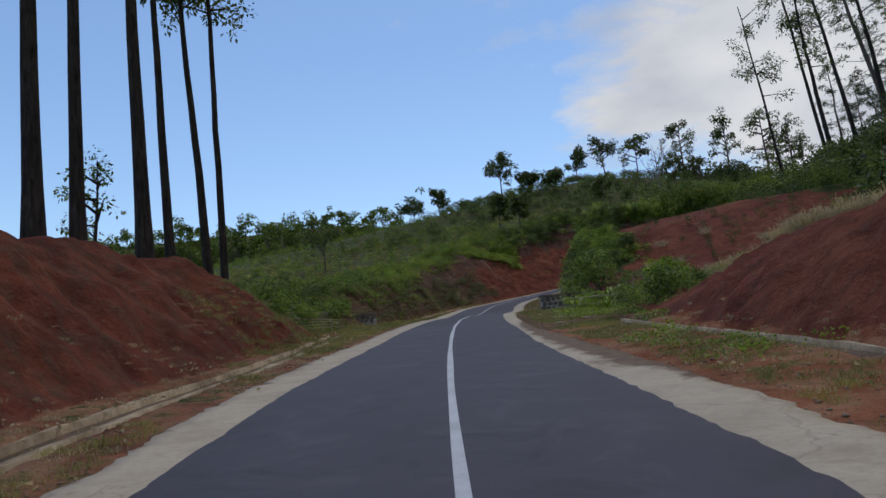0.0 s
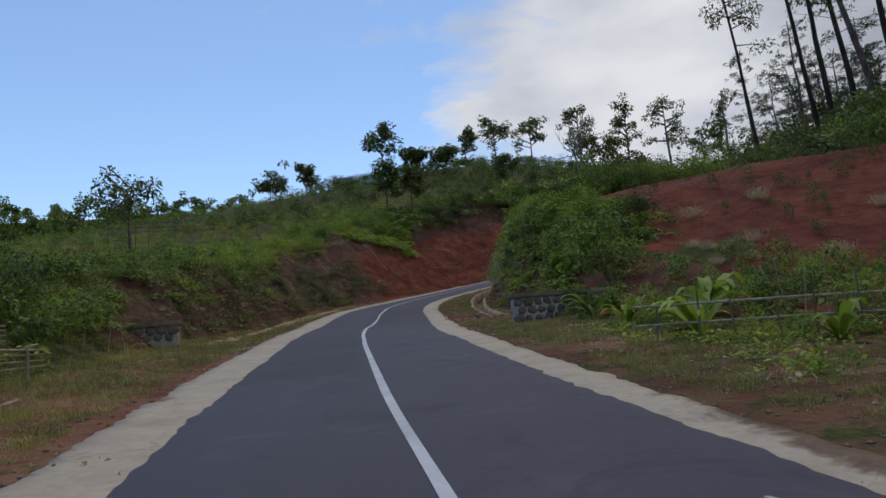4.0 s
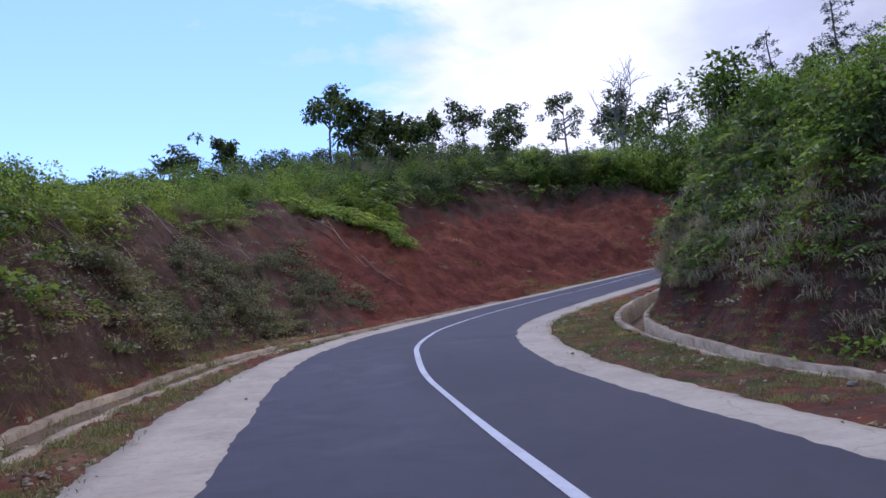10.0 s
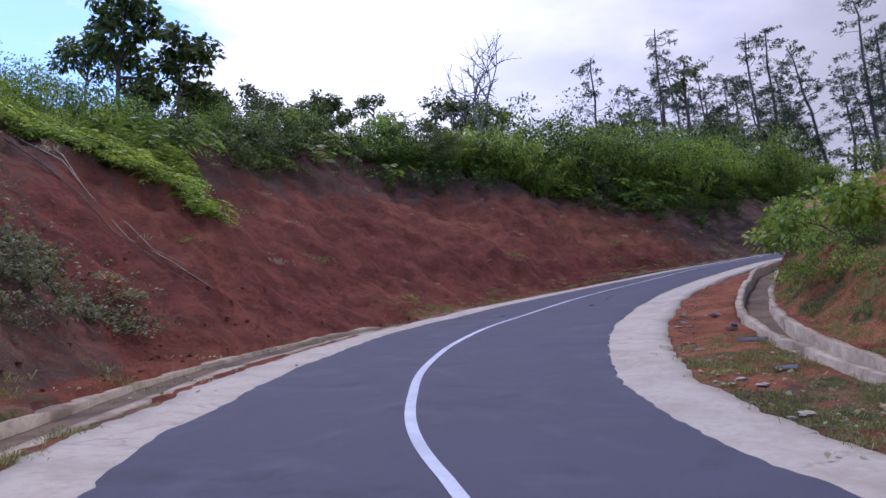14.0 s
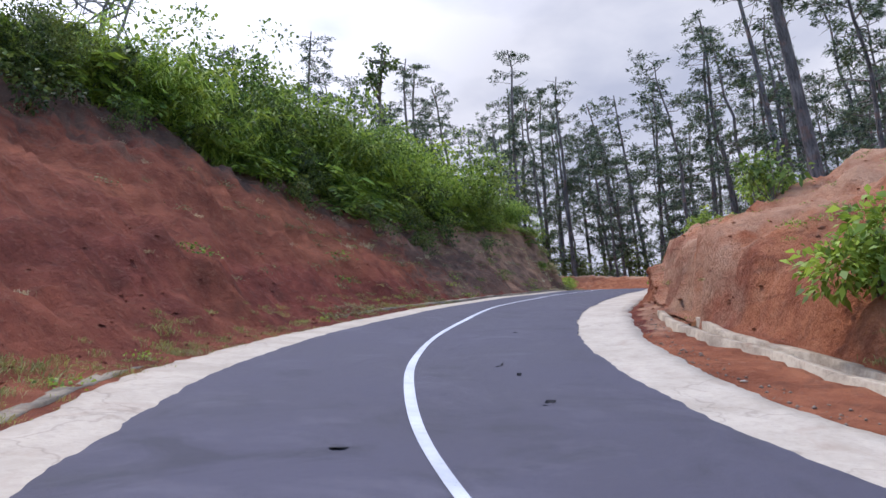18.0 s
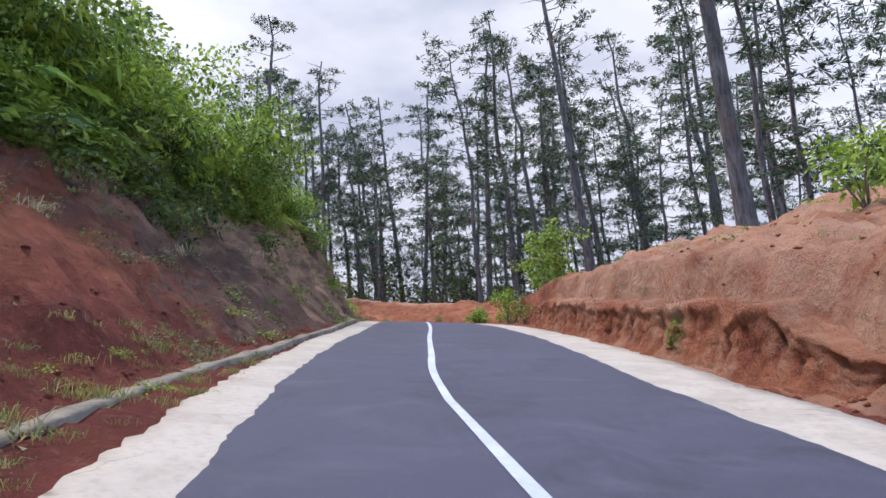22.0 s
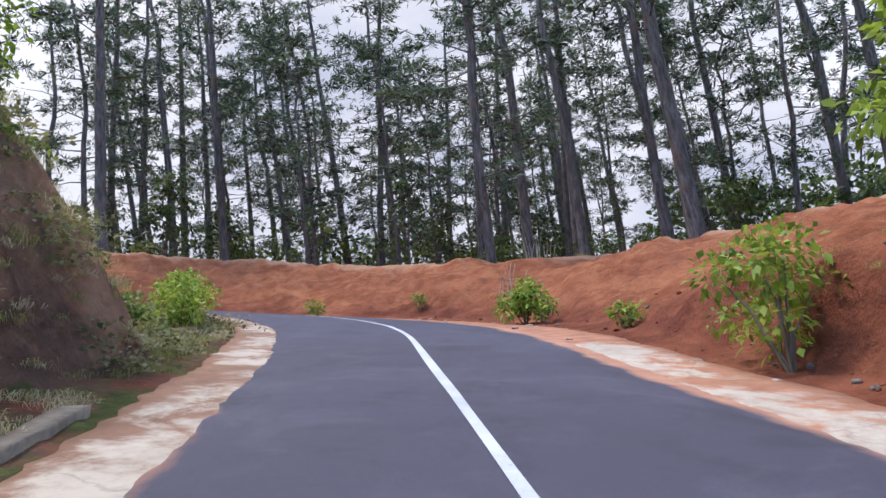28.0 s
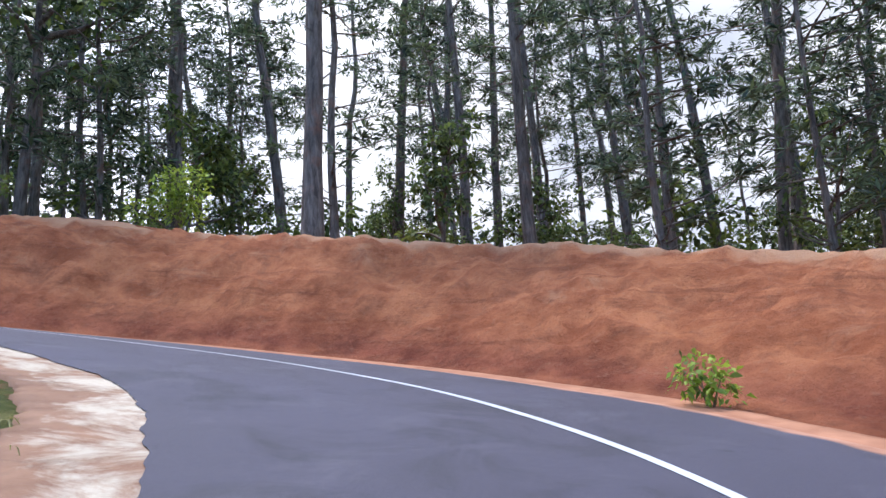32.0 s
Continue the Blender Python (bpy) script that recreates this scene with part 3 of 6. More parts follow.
for _ in range(60):
    avg = gz.copy()
    avg[1:-1, 1:-1] = (gz[:-2, 1:-1] + gz[2:, 1:-1] + gz[1:-1, :-2] + gz[1:-1, 2:] + 4 * gz[1:-1, 1:-1]) / 8
    gz = gz * (1 - soft_mask) + avg * soft_mask
GZ = gz


def ground_z(x, y):
    """Height of the built ground at a place."""
    x, y = np.atleast_1d(np.asarray(x, float)), np.atleast_1d(np.asarray(y, float))
    i = np.clip(np.searchsorted(GX, x) - 1, 0, len(GX) - 2)
    j = np.clip(np.searchsorted(GY, y) - 1, 0, len(GY) - 2)
    u, v = (x - GX[i]) / (GX[i + 1] - GX[i]), (y - GY[j]) / (GY[j + 1] - GY[j])
    return (1 - u) * (1 - v) * GZ[j, i] + u * (1 - v) * GZ[j, i + 1] + (1 - u) * v * GZ[j + 1, i] + u * v * GZ[j + 1, i + 1]


def np_mesh(name, verts, faces, material, smooth=False, attrs=()):
    """A mesh from arrays; faces all of one size."""
    me = bpy.data.meshes.new(name)
    faces = np.asarray(faces, np.int32)
    n, w = faces.shape
    me.vertices.add(len(verts))
    me.vertices.foreach_set("co", np.asarray(verts, np.float32).ravel())
    me.loops.add(n * w)
    me.loops.foreach_set("vertex_index", faces.ravel())
    me.polygons.add(n)
    me.polygons.foreach_set("loop_start", np.arange(0, n * w, w, dtype=np.int32))
    if smooth:
        me.polygons.foreach_set("use_smooth", np.ones(n, bool))
    me.materials.append(material)
    for key, vals in attrs:
        at = me.attributes.new(key, "FLOAT", "POINT")
        at.data.foreach_set("value", np.asarray(vals, np.float32).ravel())
    me.update()
    me.validate()
    return me


def grid_faces(rows, cols):
    i = (np.arange(rows - 1)[:, None] * cols + np.arange(cols - 1)[None, :]).ravel()
    return np.stack([i, i + 1, i + cols + 1, i + cols], 1)


def build_ground():
    x, y, s, lat, v, u = gx.ravel(), gy.ravel(), GS, GLAT, GV, GU
    left = lat < 0
    n1 = fbm(x, y, 6.0, 4, 11)
    on_face = (u > 0) & (v < 0)
    n2 = fbm(x, y, 9.0, 4, 16)
    vj, sj = np.where(v > 0.3, np.maximum(v + 1.6 * n1, 0.2), v), s + 1.2 * n2
    # green on the tops, on the old cuts and along the grassy verges
    grass = np.where(vj > 0, 0.85, 0.0)
    grass = np.where(left & (sj < 27) & (vj < 5), np.where(vj > 0.5, 0.2, -0.4), grass)
    grass = np.where(left & (sj >= 27) & (sj < 36), 0.75, grass)
    grass = np.where(left & on_face & (sj >= 36) & (sj < 60), -0.15 + 0.5 * bump_step(u, 0.75, 1.0), grass)
    grass = np.where(left & on_face & (sj >= 60), -0.2 + 0.4 * (u > 0.9), grass)
    grass = np.where(left & (sj > 104), np.where(on_face & (sj < 111.5), -0.3, 0.45), grass)
    grass = np.where(~left & (sj < 18), np.where(vj > 2.5, 0.8, -0.35), grass)
    grass = np.where(~left & (sj >= 18) & (sj < 38), np.where(on_face, np.where(sj < 23, -0.2, 0.5), np.where((vj > 0) & (vj < 12), 0.24, 0.7)), grass)
    grass = np.where(~left & on_face & (sj >= 36) & (sj < 60.5), 0.35, grass)
    grass = np.where(~left & (sj >= 36) & (sj < 60.5) & (vj > 1.5) & (vj < 17), 0.16, grass)
    grass = np.where(~left & (sj >= 60.5) & (vj < 6), 0.08, grass)
    grass = np.where(~left & (sj >= 60.5) & (vj >= 6), 0.30, grass)
    grass = np.where((y + 3 * n1 > 96) | ((x + 3 * n2 > 22) & (y + 3 * n1 < 58.5) & ~left), 0.9, grass)
    verge = (u <= 0) & (np.abs(lat) > 2)
    grass = np.where(verge & ~left & (s < 36), np.where(s < 18, 0.26, 0.54), grass)
    grass = np.where(verge & ~left & (s >= 36) & (s < 65), np.where(s < 50, 0.36, 0.48), grass)
    grass = np.where(verge & left, np.where(s > 100, 0.56, np.where(s < 62, 0.42, 0.15)), grass)
    grass = np.where(~left & (s > 65) & (s < 76) & (u > 0) & (u < 0.45), 0.55, grass)
    grass = np.clip(grass + 0.12 * n1, -0.5, 1)
    sand = np.where(~left & (s > 78), np.exp(-((v - 0.5) / 1.0) ** 2), 0.0)
    sand = np.where(~left & (s > 72) & (v < 1.5) & (np.abs(lat) > 3.2), np.maximum(sand, 0.66 * bump_step(s, 76, 82) * (1 - bump_step(s, 100, 108))), sand)
    sand = np.where(~left & (s > 106) & on_face, np.maximum(sand, 0.30 + 0.12 * u), sand)
    sand = np.where(verge & (s < 62), np.where(left & (s > 36), 0.5, np.where(left, 0.6, np.where(s < 34, 0.55, 0.25))), sand)
    sand = np.where(left & on_face & (s > 82), bump_step(s, 80, 90) * (0.36 + 0.16 * u + 0.16 * bump_step(s, 95, 100)), sand)
    weathered = np.where(left & on_face, np.where(s < 30, 0.40, 0.75 - 0.57 * bump_step(s + 1.6 * fbm(x, y, 4.0, 4, 14), 60, 68) + bump_step(s, 62, 68) * 0.45 * bump_step(u + 0.12 * fbm(x, y, 3.0, 3, 15), 0.45, 0.85)), 0.15)
    verge = (u <= 0) & (np.abs(lat) > 2)
    weathered = np.where(left & on_face & (s > 86), np.maximum(weathered, bump_step(s, 84, 94) * 0.72), weathered)
    weathered = np.where(~left & on_face & (s > 36) & (s < 60.5), 0.5, weathered)
    # the right mound's shade is put into its soil as extra brown
    weathered = np.where(~left & (s < 36) & (u > 0) & (v < 12), 0.30, weathered)
    weathered = np.where(verge & left & (s > 98), 0.5, weathered)
    weathered = np.where(verge & ~left & (s > 60) & (s < 86), 0.16, weathered)
    weathered = np.where(verge & (s < 62), np.where(left & (s > 36), 0.45, np.where(left, 0.42, np.where(s < 18, 0.25, 0.52))), weathered)
    # past 108 a little shade of the end bank is kept as less pale soil
    pale = np.where(~left & (s > 60.5), 0.68 - 0.06 * bump_step(s, 108, 114), np.where(s > 104, 0.5, 0.0)) + np.where(verge & (s > 17) & (s < 62), 0.35, np.where(verge, 0.25, 0.1)) + np.where(left & on_face & (s > 62), 0.22 * bump_step(s, 74, 90) * (1 - bump_step(s, 94, 102)), 0.0)
    pale = np.where(verge & ~left & (((s > 60) & (s < 86)) | (s < 18)), 0.55, pale)
    pale = np.clip(pale - 0.5 * bump_step(-u, -0.25, 0.0) * (s > 80) + 0.15 * n1, 0, 1)
    co = np.stack([x, y, GZ.ravel()], 1)
    me = np_mesh("ground", co, grid_faces(len(GY), len(GX)), GROUND, True, (("grass", grass), ("weathered", weathered), ("pale", pale), ("sand", sand)))
    ob = new("ground", me)
    return tagged(ob, "red laterite soil banks and grassy hillside beside a mountain road", "ground", kind="structure")


build_ground()


def strip(name, s0, s1, lats, ups, material, step=0.25, wobble=None, attrs=None, smooth=True):
    """A ribbon along the road. lats and ups: functions of the stations, from one side to the other."""
    s = np.arange(s0, s1 + 1e-6, step)
    cols = [on_road(s, f(s), g(s)) for f, g in zip(lats, ups)]
    co = np.stack(cols, 1).reshape(-1, 3)
    return np_mesh(name, co, grid_faces(len(s), len(cols))[:, ::-1], material, smooth, attrs(s, len(cols)) if attrs else ())


def ragged(s, amp, seed):
    return amp * (fbm(s, 0 * s, 2.4, 5, seed) + 0.8 * fbm(s, 0 * s, 0.45, 3, seed + 0.5))


def road_mesh():
    fr = np.linspace(0, 1, 13)
    lats = [lambda s, f=f: -(width(s, W_L) + ragged(s, 0.035, 20)) * (1 - f) + (width(s, W_R) + ragged(s, 0.035, 21)) * f for f in fr]
    ups = [(lambda s: 0 * s - 0.02)] + [(lambda s, f=f: 0.005 * np.sin(np.pi * f) + 0 * s) for f in fr[1:-1]] + [(lambda s: 0 * s - 0.02)]

    def dust(s, n):
        d = np.zeros((len(s), n))
        d[:, -4:] = bump_step(s, 100, 110)[:, None] * np.array([0.0, 0.02, 0.28, 0.95])
        d[:, -4:] += (bump_step(s, 106, 110) * (1 - bump_step(s, 117, 121)))[:, None] * np.array([0.0, 0.05, 0.2, 0.3])
        d[:, :2] = (bump_step(s, 95, 101) * (1 - bump_step(s, 107, 111)))[:, None] * np.array([0.55, 0.15])
        seam = np.zeros((len(s), n))
        seam[:, n // 2:] = np.clip((s - 41) / 0.1, 0, 1)[:, None] * (1 - bump_step(s, 52, 58))[:, None]
        seam[:, : n // 2] = np.clip((s - 28) / 0.1, 0, 1)[:, None] * (1 - bump_step(s, 44, 52))[:, None]
        return (("dust", d), ("fresh", seam))

    ob = new("road", strip("road", -40, 150, lats, ups, ASPHALT, 0.1, attrs=dust))
    return tagged(ob, "narrow two-lane dark grey asphalt mountain road", "road", kind="structure")


def line_mesh():
    off = lambda s: np.interp(s, [0, 12, 20, 35, 40, 46, 52, 56, 59, 62, 66, 72, 78, 82, 86, 90, 96, 104, 108, 115, 117, 120, 123, 126], [0.0, 0.0, -0.06, -0.09, -0.19, -0.24, -0.24, -0.22, -0.06, -0.04, -0.09, -0.07, -0.05, 0.0, -0.13, -0.06, -0.07, -0.07, -0.02, -0.05, 0.0, 0.15, 0.1, 0.0])
    lats = [lambda s: off(s) - 0.043 + 0.006 * np.sin(s * 0.9), lambda s: off(s) + 0.043 + 0.006 * np.sin(s * 0.7)]
    ups = [lambda s: 0 * s + 0.010, lambda s: 0 * s + 0.010]
    ob = new("road_line", strip("road_line", -40, 150, lats, ups, LINE))
    return tagged(ob, "solid white painted centre line on the asphalt", "road marking", kind="structure")


def shoulder_mesh(side):
    sg, w, c, sd = (-1, W_L, C_L, 30) if side == "left" else (1, W_R, C_R, 34)
    inner = lambda s: sg * (width(s, w) - 0.12)
    edge = lambda s: sg * (width(s, w) + width(s, c) + ragged(s, 0.055, sd))
    mid = lambda s: 0.5 * (inner(s) + edge(s))
    out = lambda s: 0.25 * inner(s) + 0.75 * edge(s)
    lats = [inner, mid, out, edge, lambda s: edge(s) + sg * 0.02]
    ups = [lambda s: 0 * s - 0.034, lambda s: 0 * s - 0.012, lambda s: 0 * s - 0.003, lambda s: 0 * s + 0.0, lambda s: 0 * s - 0.14]

    def dirt(s, n):
        d = np.zeros((len(s), n))
        d += np.array([0.0, 0.0, 0.1, 0.32, 0.55])
        red = bump_step(s, 96, 104)
        if side == "right":
            d += (0.85 * bump_step(s, 5, 12) * (1 - bump_step(s, 20, 26)))[:, None] * np.array([0.2, 0.7, 1, 1, 1])
            d += (0.10 * (1 - bump_step(s, 0, 6)) + 0.25 * bump_step(s, 98, 103) * (1 - bump_step(s, 108, 112)))[:, None] + (0.30 * bump_step(s, 103, 110) + 0.75 * bump_step(s, 110, 115))[:, None]
        else:
            d += (0.12 * (1 - bump_step(s, 24, 32)) + 0.52 * bump_step(s, 102, 108))[:, None]
        return (("dust", d), ("red", np.repeat(red[:, None] * (1.0 if side == "right" else 0.35), n, 1)))

    ob = new("concrete_shoulder", strip("concrete_shoulder", -40, 150, lats, ups, CONCRETE, 0.1, attrs=dirt))
    return tagged(ob, "rough pale cast concrete strip along the asphalt edge", "road shoulder", kind="structure")


road_mesh()
line_mesh()
shoulder_mesh("left")
shoulder_mesh("right")


# ---- plants: shapes as arrays, joined or shared ----
def unit(v):
    return v / (np.linalg.norm(v, axis=-1, keepdims=True) + 1e-9)


def leaves(rng, base, way, length, wide, droop=0.25):
    """Leaves as bent rhombs of two triangles: base points, directions, lengths and widths."""
    n = len(base)
    way = unit(way)
    side = unit(np.cross(way, rng.normal(size=(n, 3)) * 0.7 + np.array([0, 0, 1.0])))
    tip = base + way * length[:, None] - np.array([0, 0, 1.0]) * (droop * length)[:, None]
    mid = base + way * (length * 0.5)[:, None]
    a, b = mid + side * (wide * 0.5)[:, None], mid - side * (wide * 0.5)[:, None]
    v = np.stack([base, a, tip, b], 1).reshape(-1, 3)
    i = np.arange(n)[:, None] * 4
    f = np.concatenate([i + np.array([[0, 1, 3]]), i + np.array([[1, 2, 3]])], 1).reshape(-1, 3)
    return v, f


def tube(points, radii, sides=5):
    """A tapering tube of triangles through points."""
    p = np.asarray(points, float)
    r = np.asarray(radii, float)
    t = unit(np.gradient(p, axis=0))
    ref = np.where(np.abs(t[:, 2:3]) > 0.9, np.array([[1.0, 0, 0]]), np.array([[0, 0, 1.0]]))
    a = unit(np.cross(t, ref))
    b = np.cross(t, a)
    ang = np.linspace(0, 2 * np.pi, sides, endpoint=False)
    v = p[:, None, :] + r[:, None, None] * (np.cos(ang)[None, :, None] * a[:, None, :] + np.sin(ang)[None, :, None] * b[:, None, :])
    f = []
    for k in range(len(p) - 1):
        for j in range(sides):
            q, w = k * sides + j, k * sides + (j + 1) % sides
            f += [(q, w, w + sides), (q, w + sides, q + sides)]
    return v.reshape(-1, 3), np.array(f)


def join(parts):
    vs, fs, n = [], [], 0
    for v, f in parts:
        vs.append(v)
        fs.append(f + n)
        n += len(v)
    return np.concatenate(vs), np.concatenate(fs)


def shrub_shape(seed, high=1.2, wide=0.8, count=260, leaf=0.14, stems=6, lumps=5):
    """A broad-leaved shrub: stems, and leaves in clumps at their ends."""
    rng = np.random.default_rng(seed)
    woods, lv = [], []
    centre = np.stack([rng.normal(0, 0.42, lumps) * wide, rng.normal(0, 0.42, lumps) * wide, rng.uniform(0.24, 0.88, lumps) * high], 1)
    centre[0] = (0, 0, 0.85 * high)
    for c in centre[:stems]:
        mid = c * 0.5 + rng.normal(0, 0.06, 3)
        woods.append(tube([(0, 0, -0.1), mid, c], [0.018 * high, 0.013 * high, 0.005], 4))
    per = count // lumps
    for c in centre:
        d = unit(rng.normal(size=(per, 3)) + np.array([0, 0, 0.25]))
        rad = rng.uniform(0.25, 1.0, per) ** 0.6 * rng.uniform(0.34, 0.52) * max(wide, 0.5 * high)
        base = c + d * rad[:, None] * np.array([1, 1, 0.8])
        base[:, 2] = np.maximum(base[:, 2], 0.02)
        ln = leaf * rng.uniform(0.6, 1.4, per)
        lv.append(leaves(rng, base, d + rng.normal(0, 0.6, (per, 3)), ln, ln * rng.uniform(0.4, 0.65, per)))
    return woods, join(lv)


def fern_shape(seed, fronds=9, length=1.0, pinnae=11):
    """Arching fronds with leaflets on both sides."""
    rng = np.random.default_rng(seed)
    out = []
    for k in range(fronds):
        az = 2 * np.pi * k / fronds + rng.uniform(-0.4, 0.4)
        ln = length * rng.uniform(0.7, 1.15)
        u = np.linspace(0.12, 1, pinnae)
        rise = rng.uniform(0.55, 1.0)
        pr = np.stack([ln * u * np.cos(az) * 0.85, ln * u * np.sin(az) * 0.85, ln * (rise * u - (0.55 + 0.4 * rise) * u * u) + 0.05], 1)
        along = unit(np.gradient(pr, axis=0))
        side = unit(np.cross(along, np.array([0, 0, 1.0])))
        w = ln * 0.24 * np.sin(np.pi * np.clip(u * 0.92 + 0.06, 0, 1)) ** 0.8
        for sg in (-1, 1):
            out.append(leaves(rng, pr, side * sg + along * 0.55, w, np.full(len(u), ln * 0.055), 0.15))
    return join(out)


def tuft_shape(seed, blades=70, high=0.34, spread=0.34, wide=0.010):
    rng = np.random.default_rng(seed)
    b = np.stack([rng.normal(0, spread * 0.4, blades), rng.normal(0, spread * 0.4, blades), np.zeros(blades)], 1)
    d = np.stack([rng.normal(0, 0.45, blades), rng.normal(0, 0.45, blades), np.ones(blades)], 1)
    ln = high * rng.uniform(0.5, 1.2, blades)
    return leaves(rng, b, d, ln, np.full(blades, wide) * rng.uniform(0.7, 1.5, blades), 0.45)


def creeper_shape(seed, count=90, wide=0.8, leaf=0.11, tall=0.28):
    """A low patch of leaves hugging a slope."""
    rng = np.random.default_rng(seed)
    b = np.stack([rng.normal(0, 0.4, count) * wide, rng.normal(0, 0.4, count) * wide, rng.uniform(0.0, tall, count)], 1)
    d = np.stack([rng.normal(0, 0.8, count), rng.normal(0, 0.8, count), rng.uniform(0.0, 0.9, count)], 1)
    ln = leaf * rng.uniform(0.6, 1.4, count)
    return leaves(rng, b, d, ln, ln * 0.6)


def sprig_shape(seed, count=10, leaf=0.9):
    """Long strap leaves from one root, as of a young banana or ginger."""
    rng = np.random.default_rng(seed)
    parts = []
    for k in range(count):
        az = rng.uniform(0, 6.28)
        ln = leaf * rng.uniform(0.7, 1.2)
        u = np.linspace(0, 1, 6)
        rise = rng.uniform(0.9, 1.8)
        p = np.stack([ln * u * np.cos(az) * 0.75, ln * u * np.sin(az) * 0.75, ln * (rise * u - 0.75 * rise * u * u)], 1)
        sd = np.array([-np.sin(az), np.cos(az), 0.0])
        w = 0.085 * ln * np.sin(np.pi * (0.1 + 0.88 * u))
        v = np.stack([p + sd * w[:, None] + np.array([0, 0, 0.3]) * w[:, None], p, p - sd * w[:, None] + np.array([0, 0, 0.3]) * w[:, None]], 1).reshape(-1, 3)
        q = grid_faces(6, 3)
        parts.append((v, np.concatenate([q[:, [0, 1, 2]], q[:, [0, 2, 3]]])))
    return join(parts)


def bamboo_shape(seed, culms=15, high=2.6):
    """Arching culms with long drooping leaves in sprays along their upper part."""
    rng = np.random.default_rng(seed)
    parts = []
    for _ in range(culms):
        az, out, up = rng.uniform(0, 6.28), rng.uniform(0.5, 1.7), high * rng.uniform(0.6, 1.1)
        u = np.linspace(0, 1, 9)
        line = np.stack([np.cos(az) * out * u ** 1.8, np.sin(az) * out * u ** 1.8, up * (u - 0.28 * u ** 3)], 1)
        parts.append(tube(line, np.linspace(0.014, 0.004, 9), 3))
        m = 46
        f = rng.uniform(0.22, 1.0, m)
        base = np.stack([np.interp(f, u, line[:, i]) for i in range(3)], 1)
        way = np.stack([np.cos(az) * 0.5 + rng.normal(0, 0.7, m), np.sin(az) * 0.5 + rng.normal(0, 0.7, m), rng.normal(0.1, 0.4, m)], 1)
        ln = rng.uniform(0.2, 0.42, m)
        parts.append(leaves(rng, base, way, ln, rng.uniform(0.04, 0.075, m), 0.55))
    return join(parts)


def scatter(name, shapes, x, y, scale, material, seed=0, sink=0.03, lean=0.15, label="", category="undergrowth"):
    """Many plants joined into one object, each set on the ground."""
    rng = np.random.default_rng(seed)
    z = ground_z(x, y)
    vs, fs, n = [], [], 0
    pick = rng.integers(0, len(shapes), len(x))
    turn = rng.uniform(0, 6.28, len(x))
    tilt = rng.normal(0, lean, (len(x), 2))
    for j, (sv, sf) in enumerate(shapes):
        m = np.where(pick == j)[0]
        if not len(m):
            continue
        v = np.repeat(sv[None], len(m), 0) * scale[m, None, None]
        c, s = np.cos(turn[m])[:, None], np.sin(turn[m])[:, None]
        vx, vy = v[..., 0] * c - v[..., 1] * s, v[..., 0] * s + v[..., 1] * c
        vx, vy = vx + v[..., 2] * tilt[m, 0:1], vy + v[..., 2] * tilt[m, 1:2]
        v = np.stack([vx + x[m][:, None], vy + y[m][:, None], v[..., 2] + z[m][:, None] - sink], -1)
        f = sf[None] + (np.arange(len(m)) * len(sv))[:, None, None] + n
        vs.append(v.reshape(-1, 3))
        fs.append(f.reshape(-1, 3))
        n += v.shape[0] * v.shape[1]
    ob = new(name, np_mesh(name, np.concatenate(vs), np.concatenate(fs), material))
    return tagged(ob, label, category, kind="stuff")


def along(rng, n, s0, s1, side, lat_lo, lat_hi):
    """Random places beside the road, between two distances from its line, given as functions of the station."""
    s = rng.uniform(s0, s1, n)
    u = rng.uniform(0, 1, n)
    lo = lat_lo(s) if callable(lat_lo) else lat_lo
    hi = lat_hi(s) if callable(lat_hi) else lat_hi
    p = on_road(s, side * (lo + (hi - lo) * u))
    return p[:, 0], p[:, 1]


def clear(x, y, least):
    """Keeps the places that stay clear of the road."""
    _, lat = near_road(x, y)
    return np.abs(lat) > least


l_crest = lambda s: np.interp(s, L_S, L_CREST)
r_crest = lambda s: np.interp(s, R_S, R_CREST)
l_foot = lambda s: np.interp(s, L_S, L_FOOT)
r_foot = lambda s: np.interp(s, R_S, R_FOOT)

SHRUB_L = [shrub_shape(100 + k, 1.2, 0.8, 260, 0.15)[1] for k in range(5)]
SHRUB_BIG = [shrub_shape(130 + k, 2.8, 1.5, 1900, 0.125, 8, 16)[1] for k in range(4)]
SHRUB_WILD = [shrub_shape(110 + k, 3.0, 1.3, 900, 0.21, 9, 9)[1] for k in range(4)]
BAMBOO = [bamboo_shape(150 + k) for k in range(4)]
SHRUB_FINE = [shrub_shape(120 + k, 1.2, 0.8, 420, 0.09)[1] for k in range(4)]
FERNS = [fern_shape(140 + k, 8, 1.0, 9) for k in range(4)]
TUFTS = [tuft_shape(160 + k) for k in range(5)]
TALL_TUFTS = [tuft_shape(170 + k, 190, 1.0, 0.5, 0.011) for k in range(4)]
CREEP = [creeper_shape(180 + k) for k in range(4)]
LITTER = [creeper_shape(195 + k, 26, 0.9, 0.08, 0.06) for k in range(3)]
CREEP_BIG = [creeper_shape(185 + k, 60, 0.8, 0.21) for k in range(4)]



def zone(name, shapes, material, n, s0, s1, side, lo, hi, smin, smax, seed, label, keep=4.0, lean=0.15, patch=0.0):
    r = np.random.default_rng(seed)
    x, y = along(r, n, s0, s1, side, lo, hi)
    ok = clear(x, y, keep)
    if patch:
        ok &= fbm(x, y, 5.0, 3, seed) > patch
    x, y = x[ok], y[ok]
    scatter(name, shapes, x, y, r.uniform(smin, smax, len(x)), material, seed, 0.04, lean, label)


